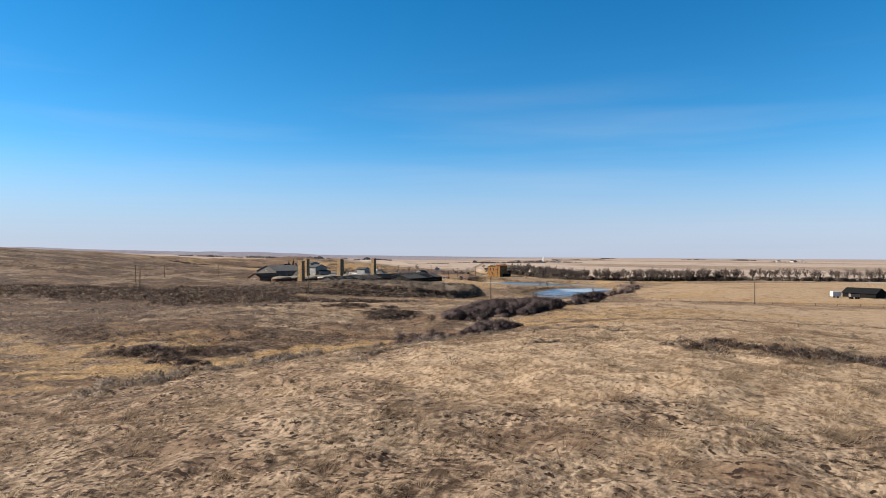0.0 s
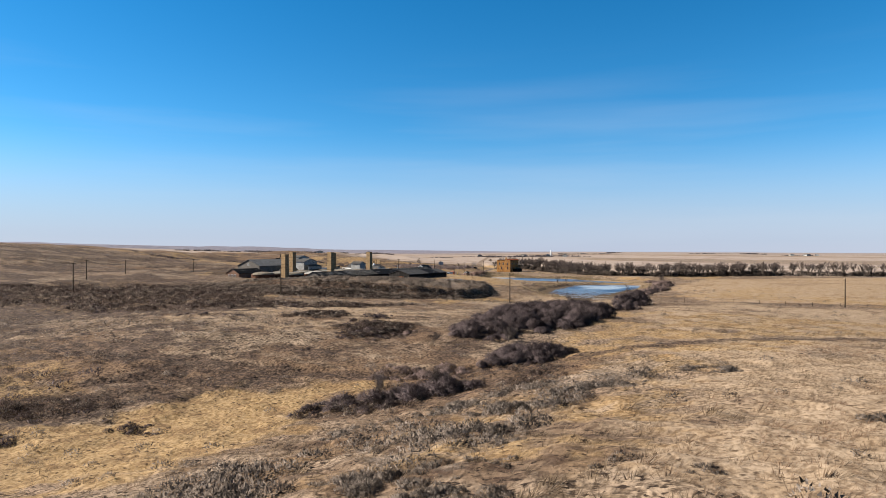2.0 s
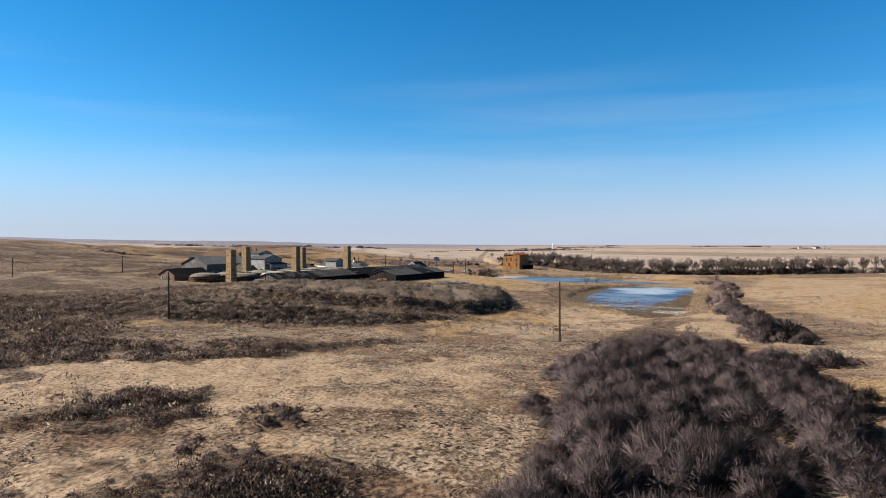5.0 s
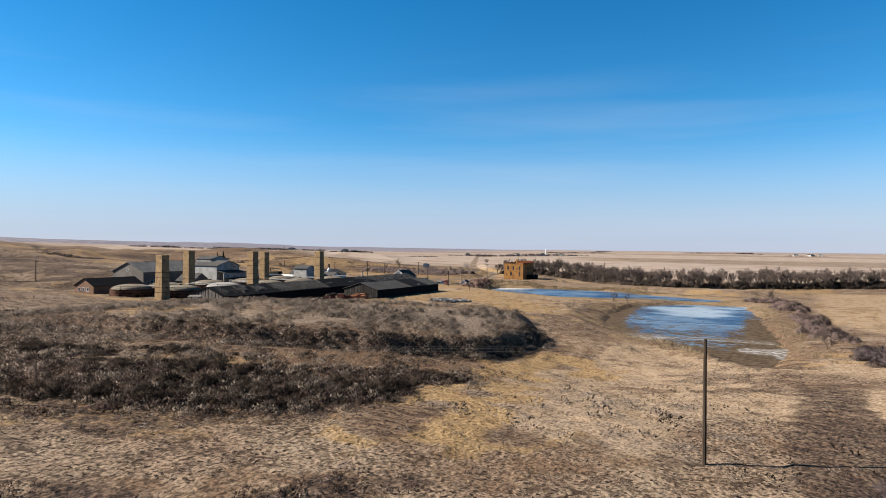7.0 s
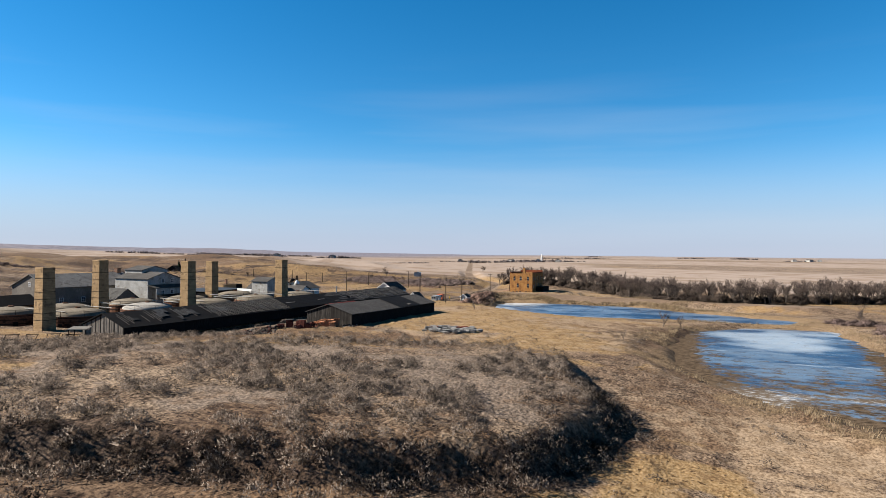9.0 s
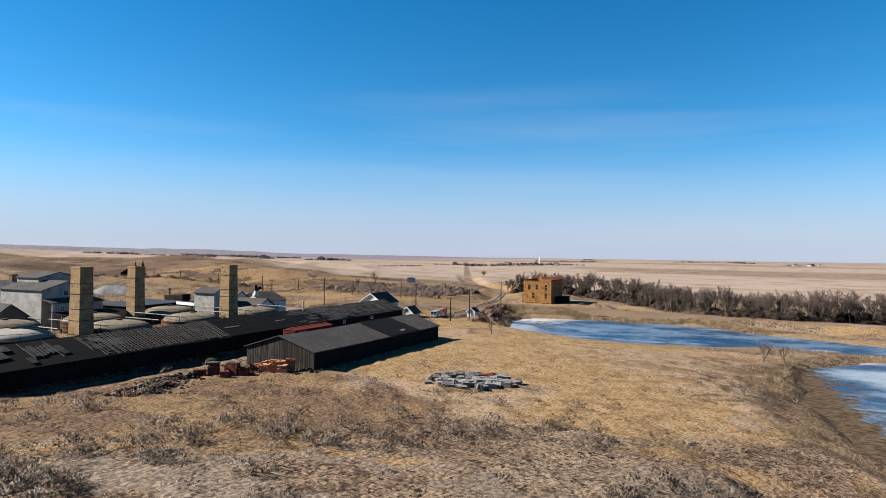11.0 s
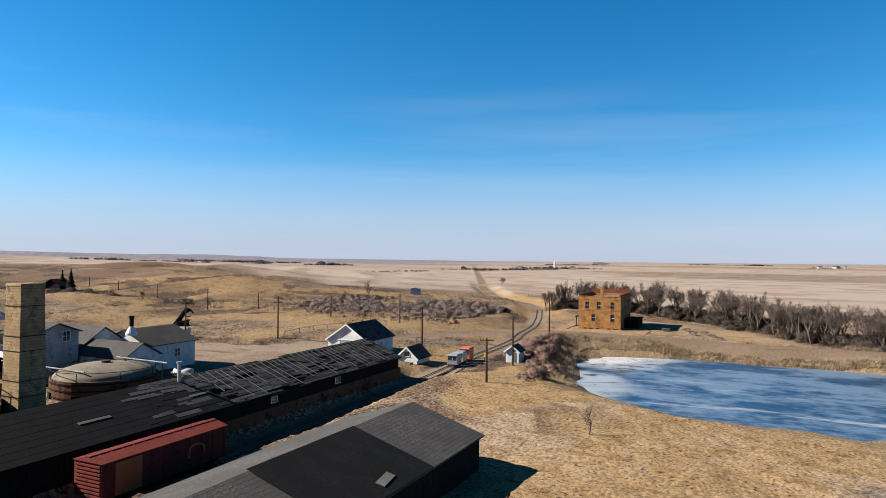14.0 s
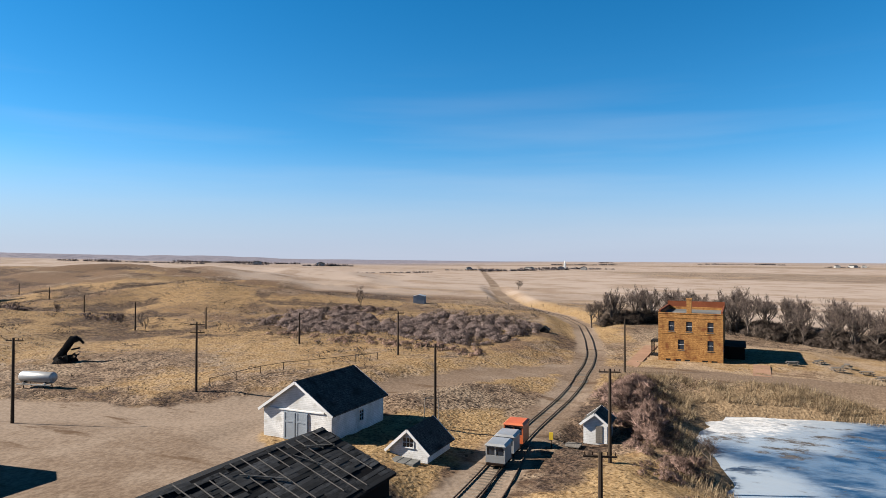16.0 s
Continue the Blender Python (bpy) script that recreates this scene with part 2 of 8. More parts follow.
def ice_material(name, deep, mid, pale, mud):
    """Frozen water. The shore layer holds white rim, mud and clear pale ice."""
    m, n, l, b = material(name, 0.25)
    b.inputs["Specular IOR Level"].default_value = 0.22
    cloud, streak = grain(n, l, 0.085, 9, (0.75, 1.1, 1), 0.70), grain(n, l, 0.30, 8, (0.6, 1.4, 1), 0.72)
    crack, fleck = grain(n, l, 0.42, 8, (0.75, 1.15, 1), 0.74), grain(n, l, 1.3, 6, (0.7, 1.2, 1), 0.75)
    drift = grain(n, l, 0.085, 9, (0.45, 1.6, 1), 0.72)
    a, s = n.new("ShaderNodeVertexColor"), n.new("ShaderNodeSeparateColor")
    a.layer_name = "shore"
    l.new(a.outputs[0], s.inputs[0])

    def pushed(mask, noise, gain, lo, hi):
        """A mask whose edge is broken by noise."""
        x = n.new("ShaderNodeMath")
        x.operation = "MULTIPLY_ADD"
        x.inputs[1].default_value = gain
        l.new(noise, x.inputs[0])
        l.new(mask, x.inputs[2])
        return ramp(n, l, x.outputs[0], lo, hi)
    c = mixed(n, l, ramp(n, l, cloud, 0.44, 0.58), deep, mid)
    c = mixed(n, l, ramp(n, l, streak, 0.54, 0.70), c, mid)
    c = mixed(n, l, ramp(n, l, drift, 0.56, 0.68), c, pale)
    c = mixed(n, l, pushed(s.outputs[2], cloud, 1.1, 0.72, 1.35), c, pale)
    silt = pushed(s.outputs[1], crack, 1.6, 0.92, 1.14)
    c = mixed(n, l, silt, c, mixed(n, l, ramp(n, l, fleck, 0.42, 0.6), mud, tuple(0.35 * v for v in mud)))
    c = mixed(n, l, pushed(s.outputs[0], fleck, 0.9, 0.72, 1.0), c, mixed(n, l, ramp(n, l, fleck, 0.40, 0.6), (0.24, 0.25, 0.26), (0.44, 0.44, 0.44)))
    l.new(c, b.inputs["Base Color"])
    gm = n.new("ShaderNodeMapRange")
    gm.inputs[3].default_value, gm.inputs[4].default_value = 0.26, 0.6
    l.new(ramp(n, l, streak, 0.35, 0.75), gm.inputs[0])
    dull, matt = n.new("ShaderNodeMath"), n.new("ShaderNodeMapRange")
    dull.operation = "MAXIMUM"
    l.new(gm.outputs[0], dull.inputs[0])
    l.new(silt, dull.inputs[1])
    l.new(dull.outputs[0], b.inputs["Roughness"])
    matt.inputs[3].default_value, matt.inputs[4].default_value = 0.18, 0.02
    l.new(silt, matt.inputs[0])
    l.new(matt.outputs[0], b.inputs["Specular IOR Level"])
    bumped(n, l, b, streak, 0.15, 0.05)
    return m


GROUND = ground_material()
ICE = ice_material("lake_ice", (0.010, 0.034, 0.078), (0.082, 0.125, 0.185), (0.205, 0.242, 0.284), (0.075, 0.066, 0.060))
ICE_MUDDY = ice_material("pond_ice", (0.020, 0.042, 0.085), (0.085, 0.122, 0.172), (0.225, 0.268, 0.312), (0.088, 0.064, 0.043))
TAR = surface("tar_roof", (0.0053, 0.0053, 0.00579), (0.0121, 0.0121, 0.0128), 6, 0.8, big=0.5)
SHINGLE = surface("grey_shingle", (0.034, 0.033, 0.033), (0.092, 0.088, 0.085), 6.0, 0.9, big=0.35, stretch=(1, 1, 2), course=0.105)
SHINGLE_DARK = surface("dark_shingle", (0.014, 0.015, 0.015), (0.098, 0.096, 0.093), 4.5, 0.85, big=0.9, stretch=(1, 1, 2), stain=(0.022, 0.021, 0.021), course=0.14)
WOOD_BLACK = surface("weathered_black_wood", (0.004, 0.0037, 0.0035), (0.017, 0.0155, 0.0145), 7, 0.9, stretch=(1, 1, 0.15))
ROOF_PALE = surface("bleached_wavy_roofing", (0.085, 0.084, 0.084), (0.185, 0.182, 0.178), 4, 0.9, big=0.4, stain=(0.07, 0.066, 0.062))
WOOD_DULL = surface("dull_weathered_board", (0.010, 0.009, 0.008), (0.048, 0.043, 0.039), 6, 0.9, stretch=(1, 1, 0.12), vary=0.45)
WOOD_GREY = surface("grey_wood", (0.085, 0.076, 0.067), (0.175, 0.160, 0.145), 8, 0.9, stretch=(1, 1, 0.2), course=0.2)
LATH = surface("bleached_lath", (0.0955, 0.0897, 0.0823), (0.173, 0.162, 0.151), 9, 0.85)
WHITE = surface("white_paint", (0.485, 0.485, 0.485), (0.603, 0.603, 0.595), 6, 0.7, big=0.6, stain=(0.367, 0.353, 0.331), course=0.16)
OLD_WHITE = surface("weathered_grey_white_paint", (0.221, 0.221, 0.213), (0.338, 0.334, 0.323), 6, 0.8, big=0.5, stain=(0.162, 0.147, 0.125), course=0.2)
WHITE_TRIM = surface("white_trim", (0.544, 0.544, 0.544), (0.617, 0.617, 0.61), 9, 0.6, bump=0)
DOOR_BLUE = surface("faded_blue_door", (0.174, 0.202, 0.241), (0.241, 0.27, 0.299), 8, 0.7)
GLASS = surface("dark_pane", (0.0147, 0.0184, 0.0257), (0.0294, 0.0367, 0.0515), 2, 0.08, bump=0)
BRICK = surface("ochre_brick", (0.170, 0.074, 0.024), (0.400, 0.215, 0.078), 3.2, 0.9, big=0.9, vary=0.08, stretch=(1, 1, 2), stain=(0.150, 0.058, 0.024), course=0.3)
BRICK_RED = surface("red_parapet_brick", (0.13, 0.0362, 0.0181), (0.181, 0.0615, 0.0307), 5, 0.9)
BRICK_PINK = surface("pale_red_brick", (0.137, 0.0795, 0.0542), (0.181, 0.112, 0.0795), 6, 0.9)
CHIMNEY = surface("buff_brick", (0.195, 0.126, 0.066), (0.325, 0.228, 0.128), 5, 0.9, big=0.6, stain=(0.125, 0.085, 0.052), course=0.3)
IRON = surface("rusty_iron", (0.008, 0.006, 0.0055), (0.026, 0.016, 0.012), 8, 0.7, 0.3)
DOME = surface("kiln_crown_mortar", (0.127, 0.108, 0.0844), (0.18, 0.157, 0.125), 3, 0.95, big=0.4, stain=(0.097, 0.082, 0.0633))
DOME_WHITE = surface("whitish_kiln_crown", (0.219, 0.207, 0.19), (0.278, 0.266, 0.249), 3, 0.95, big=0.4)
KILN_WALL = surface("burnt_kiln_brick", (0.055, 0.028, 0.018), (0.140, 0.068, 0.042), 4, 0.95, stain=(0.0181, 0.0127, 0.0108))
CONCRETE = surface("grey_concrete", (0.0868, 0.0868, 0.085), (0.137, 0.136, 0.13), 5, 0.9)
POLE = surface("pole_wood", (0.0307, 0.0224, 0.0163), (0.0579, 0.0434, 0.0325), 9, 0.9, stretch=(1, 1, 0.1))
RAIL = surface("rail_steel", (0.040, 0.029, 0.022), (0.085, 0.062, 0.048), 9, 0.6, 0.3)
BALLAST = surface("gravel_ballast", (0.070, 0.062, 0.054), (0.200, 0.182, 0.160), 4.5, 0.95, big=0.5, bump=0.5)
TIE = surface("sleeper_wood", (0.098, 0.078, 0.060), (0.165, 0.140, 0.115), 6, 0.95, vary=0.25)
BOXCAR_RED = surface("boxcar_red", (0.094, 0.0196, 0.0157), (0.149, 0.0333, 0.0274), 6, 0.75, stain=(0.0669, 0.0196, 0.0157))
ORANGE = surface("orange_paint", (0.347, 0.0627, 0.0145), (0.395, 0.0916, 0.0241), 6, 0.55)
ALUMINIUM = surface("grey_painted_metal", (0.24, 0.25, 0.26), (0.31, 0.315, 0.325), 7, 0.4, 0.3)
SILVER = surface("silver_tank", (0.265, 0.27, 0.275), (0.338, 0.338, 0.338), 4, 0.4, 0.3)
BARK = surface("grey_brown_bark", (0.066, 0.053, 0.044), (0.140, 0.114, 0.097), 8, 0.95)
TWIG = island("bare_twigs", (0.075, 0.058, 0.050), (0.180, 0.142, 0.122))
BRUSH = island("undergrowth_stems", (0.042, 0.033, 0.028), (0.112, 0.089, 0.076), thin=0.15, dome=True)
WILLOW = island("willow_stems", (0.040, 0.031, 0.033), (0.122, 0.097, 0.098), thin=0.15, dome=True)
PALE_WILLOW = island("pale_willow_stems", (0.110, 0.080, 0.073), (0.225, 0.168, 0.158), thin=0.1, dome=True)
MAUVE = island("mauve_willow_stems", (0.135, 0.104, 0.099), (0.250, 0.198, 0.188), thin=0.2, dome=True)
DARKWOOD = island("dark_scrub_stems", (0.020, 0.016, 0.013), (0.075, 0.058, 0.049), thin=0.1, dome=True)
RUSSET = island("russet_stems", (0.145, 0.096, 0.081), (0.290, 0.200, 0.172), thin=0.1, dome=True)
SAGE = island("sagebrush_leaves", (0.092, 0.075, 0.064), (0.200, 0.166, 0.142), thin=0.15, dome=True)
GRASS = island("grass_blades", (0.095, 0.066, 0.043), (0.222, 0.164, 0.112), 0.8, red=(0.158, 0.0992, 0.0647), thin=0.4)
REED = island("reed_blades", (0.195, 0.142, 0.086), (0.370, 0.290, 0.192), 0.8, thin=0.35)
TUSSOCK = island("grass_tussocks", (0.150, 0.108, 0.070), (0.300, 0.225, 0.155), 0.85, red=(0.200, 0.138, 0.092), thin=0.42)
UMBER = island("umber_stems", (0.028, 0.020, 0.017), (0.085, 0.062, 0.054), thin=0.1, dome=True)
SPRUCE = island("spruce_needles", (0.00617, 0.0113, 0.0072), (0.018, 0.0283, 0.0154))
# far tree rows, their tone paled and greyed to carry distance haze
FARWOOD = island("far_shelterbelt", (0.095, 0.081, 0.088), (0.160, 0.137, 0.142), thin=0.2, dome=True)
PATH_BRICK = surface("salmon_brick_path", (0.196, 0.114, 0.0747), (0.243, 0.153, 0.106), 6, 0.9)

# ---- mesh helpers ----


class Shape:
    """Gathers corners and faces of one part."""

    def __init__(self):
        self.v, self.f = [], []

    def face(self, *pts):
        k = len(self.v)
        self.v += [tuple(p) for p in pts]
        self.f.append(tuple(range(k, k + len(pts))))
        return self

    def hull(self, low, high):
        """A closed block between two rings of equal length (counter-clockwise seen from above)."""
        k, n = len(self.v), len(low)
        self.v += [tuple(p) for p in low] + [tuple(p) for p in high]
        self.f.append(tuple(range(k + n - 1, k - 1, -1)))
        self.f.append(tuple(range(k + n, k + 2 * n)))
        for i in range(n):
            j = (i + 1) % n
            self.f.append((k + i, k + j, k + n + j, k + n + i))
        return self

    def box(self, x0, y0, z0, x1, y1, z1):
        ring = [(x0, y0), (x1, y0), (x1, y1), (x0, y1)]
        return self.hull([(x, y, z0) for x, y in ring], [(x, y, z1) for x, y in ring])

    def rod(self, a, b, r0, r1=None, sides=6):
        """A tapered rod from a to b."""
        a, b = Vector(a), Vector(b)
        r1 = r0 if r1 is None else r1
        d = (b - a).normalized()
        u = d.orthogonal().normalized()
        w = d.cross(u)
        turn = [(math.cos(6.28319 * i / sides), math.sin(6.28319 * i / sides)) for i in range(sides)]
        return self.hull([a + (u * c + w * s) * r0 for c, s in turn], [b + (u * c + w * s) * r1 for c, s in turn])

    def plank(self, a, b, wide, thick, up=(0, 0, 1)):
        """A board from a to b, its width across, its thickness along up."""
        a, b, up = Vector(a), Vector(b), Vector(up)
        d = (b - a).normalized()
        s = d.cross(up).normalized() * (wide / 2)
        t = s.cross(d).normalized() * (thick / 2)
        return self.hull([a - s - t, a + s - t, b + s - t, b - s - t], [a - s + t, a + s + t, b + s + t, b - s + t])

    def loft(self, rings):
        """A closed bar swept through rings of equal length."""
        k, n = len(self.v), len(rings[0])
        for r in rings:
            self.v += [tuple(p) for p in r]
        self.f.append(tuple(range(k + n - 1, k - 1, -1)))
        e = k + (len(rings) - 1) * n
        self.f.append(tuple(range(e, e + n)))
        for j in range(len(rings) - 1):
            for i in range(n):
                p, q = k + j * n + i, k + j * n + (i + 1) % n
                self.f.append((p, q, q + n, p + n))
        return self

    def lathe(self, profile, sides=32, x=0.0, y=0.0):
        """Turns a profile of (radius, height) about the upright."""
        k = len(self.v)
        for r, z in profile:
            self.v += [(x + r * math.cos(6.28319 * i / sides), y + r * math.sin(6.28319 * i / sides), z) for i in range(sides)]
        for j in range(len(profile) - 1):
            for i in range(sides):
                p, q = k + j * sides + i, k + j * sides + (i + 1) % sides
                self.f.append((p, q, q + sides, p + sides))
        return self

    def mesh(self, name, mat, smooth=False):
        me = bpy.data.meshes.new(name)
        me.from_pydata(self.v, [], self.f)
        me.materials.append(mat)
        if smooth:
            me.shade_smooth()
        return me


def part(name, shape, mat, parent=None, label="", smooth=False):
    ob = new(name, shape.mesh(name, mat, smooth) if isinstance(shape, Shape) else shape)
    if parent:
        ob.parent = parent
    return tagged(ob, label)


def thing(name, m, label, category, group="", kind=""):
    ob = new(name)
    ob.empty_display_size = 0.3
    ob.matrix_world = m
    return tagged(ob, label, category, group, kind)


def big_mesh(name, verts, faces, mat, dome=None):
    """A mesh from number arrays, all faces alike in size. dome: the direction in which each corner's clump swells."""
    me = bpy.data.meshes.new(name)
    verts, faces = np.asarray(verts, np.float32), np.asarray(faces, np.int32)
    k = faces.shape[1]
    me.vertices.add(len(verts))
    me.vertices.foreach_set("co", verts.ravel())
    me.loops.add(faces.size)
    me.loops.foreach_set("vertex_index", faces.ravel())
    me.polygons.add(len(faces))
    me.polygons.foreach_set("loop_start", np.arange(len(faces), dtype=np.int32) * k)
    me.update(calc_edges=True)
    me.materials.append(mat)
    if dome is not None:
        me.attributes.new("dome", "FLOAT_VECTOR", "POINT").data.foreach_set("vector", np.asarray(dome, np.float32).ravel())
    return me


# ---- the lie of the land ----


def lattice(ix, iy, seed):
    h = (ix.astype(np.int64) * 374761393 + iy.astype(np.int64) * 668265263 + seed * 1442695041) & 0x7FFFFFFF
    h = ((h ^ (h >> 13)) * 1274126177) & 0x7FFFFFFF
    return ((h ^ (h >> 16)) & 0xFFFF) / 65535.0


def vnoise(x, y, size, seed=0):
    """Smooth noise from 0 to 1 with cells of that size."""
    u, v = x / size, y / size
    i, j = np.floor(u), np.floor(v)
    fu, fv = u - i, v - j
    fu, fv = fu * fu * (3 - 2 * fu), fv * fv * (3 - 2 * fv)
    a, b = lattice(i, j, seed), lattice(i + 1, j, seed)
    c, d = lattice(i, j + 1, seed), lattice(i + 1, j + 1, seed)
    return (a * (1 - fu) + b * fu) * (1 - fv) + (c * (1 - fu) + d * fu) * fv


def smooth(v, lo, hi):
    t = np.clip((v - lo) / (hi - lo), 0, 1)
    return t * t * (3 - 2 * t)


def inside(x, y, ring):
    """Distance to a ring of corners in metres, positive inside."""
    d, odd = np.full(x.shape, 1e9), np.zeros(x.shape, bool)
    for (ax, ay), (bx, by) in zip(ring, ring[1:] + ring[:1]):
        ex, ey = bx - ax, by - ay
        t = np.clip(((x - ax) * ex + (y - ay) * ey) / (ex * ex + ey * ey), 0, 1)
        d = np.minimum(d, np.hypot(x - ax - ex * t, y - ay - ey * t))
        hit = ((ay > y) != (by > y)) & (x < (bx - ax) * (y - ay) / ((by - ay) or 1e-9) + ax)
        odd ^= hit
    return np.where(odd, d, -d)


def along(x, y, line):
    """Distance to a bent line in metres."""
    d = np.full(np.shape(x), 1e9)
    for (ax, ay), (bx, by) in zip(line, line[1:]):
        ex, ey = bx - ax, by - ay
        t = np.clip(((x - ax) * ex + (y - ay) * ey) / (ex * ex + ey * ey), 0, 1)
        d = np.minimum(d, np.hypot(x - ax - ex * t, y - ay - ey * t))
    return d


LAKE = [(-193, 417), (-191.5, 428), (-180, 429.5), (-142, 430), (-129, 419), (-110, 409), (-94, 401), (-97.5, 385), (-117, 382.5), (-126, 384), (-134, 380.5), (-153, 376), (-171, 378), (-181, 384), (-188.5, 394)]
POND = [(-124, 348), (-122, 327), (-119, 307), (-112, 292), (-104, 281), (-97, 276), (-90, 267.5), (-84, 258), (-80.5, 258), (-79, 275), (-79.5, 300), (-82, 330), (-85, 355), (-89, 381), (-104, 381), (-120, 368)]
LAKE_Z, POND_Z = -2.65, -2.9
MOUND = [(-215, 208), (-164, 213.5), (-152.5, 217.2), (-142.3, 221.7), (-132.5, 227.5), (-125.5, 232), (-121.5, 236.5), (-119.5, 243), (-117, 254), (-121, 264), (-132, 290), (-150, 320), (-215, 320)]
TRACK = [(-203.2, 279), (-203.4, 318), (-203.6, 350), (-205.0, 381), (-206.8, 400), (-207.5, 417), (-209.4, 437), (-212.4, 453), (-217.3, 472), (-225.3, 499), (-236, 522), (-262, 556), (-302, 640), (-425, 928), (-900, 2040)]
ROAD = [(-330, 352), (-290, 368), (-262, 380), (-243, 385), (-231, 398), (-222, 421), (-212, 434.5), (-198, 437.5), (-181, 438.5), (-160, 436), (-140, 437), (-118, 433), (-90, 428)]
TRAIL = [(-33, 125.5), (-39, 120), (-45, 113.5), (-52, 107), (-57.5, 102), (-64, 99.5), (-73.6, 96.8), (-80.2, 94), (-88, 92.9), (-97, 91.8), (-109, 91.6), (-125, 92.8), (-160, 98), (-330, 112)]
TRAIL_EAST = [(-33, 125.5), (-28, 132), (-18.4, 138), (-11, 144), (15, 160), (60, 185)]
GOLDEN = [(-60.5, 96), (-58, 84), (-54.2, 75.4), (-54.4, 69), (-57, 63), (-63, 57), (-75, 50), (-92, 46), (-86, 61), (-79, 69), (-74, 76), (-74, 84), (-68, 91), (-66, 95)]
SAGE_BAND = [(-42, 58), (-41.5, 62), (-42, 72), (-42, 85), (-41.5, 95), (-37, 103), (-31, 95), (-33, 88), (-34, 80), (-33.5, 72), (-32.5, 64), (-31.5, 60), (-36, 55)]
CREEK = [(-50, 60), (-56, 88), (-60, 110), (-66, 135), (-74, 165), (-76, 205), (-74, 250), (-72, 300), (-74, 340)]
HILLS = [(-51, 115, 7, -0.9), (-10, 30, 42, 8.5), (-25, 68, 22, 1.6), (-28, 125, 30, 1.3), (10, 110, 40, 2.4), (-66, 68, 24, -3.2), (-85, 90, 16, 1.6), (-64, 92, 14, -1), (-104, 122, 22, 2.2), (-84, 141, 12, 0.7), (-80, 195, 16, -0.8), (-145, 172, 32, 1.6), (-132, 213, 14, -0.6), (-106, 238, 16, -2.9), (-95, 270, 20, -2.5), (-90, 330, 30, -3.3), (-140, 405, 32, -4.2), (-197, 398, 11, -1.0), (-40, 180, 26, 2), (-60, 420, 40, -1.9), (-165, 482, 26, -2.3), (-230, 290, 30, -1.1)]
FAR_HILLS = [(-520, 200, 110, 9), (-700, 420, 150, 11), (-620, 120, 140, 15), (-950, 250, 160, 24), (-1500, 900, 380, 16), (-3000, 1500, 600, 31), (-3600, 2600, 700, 29), (-3700, 3600, 500, 17), (-2600, 4200, 420, 7), (-500, 580, 70, 5.5), (-400, 500, 36, 2.2), (-345, 520, 24, 2.4), (-455, 660, 50, 4), (-300, 415, 12, -0.9)]


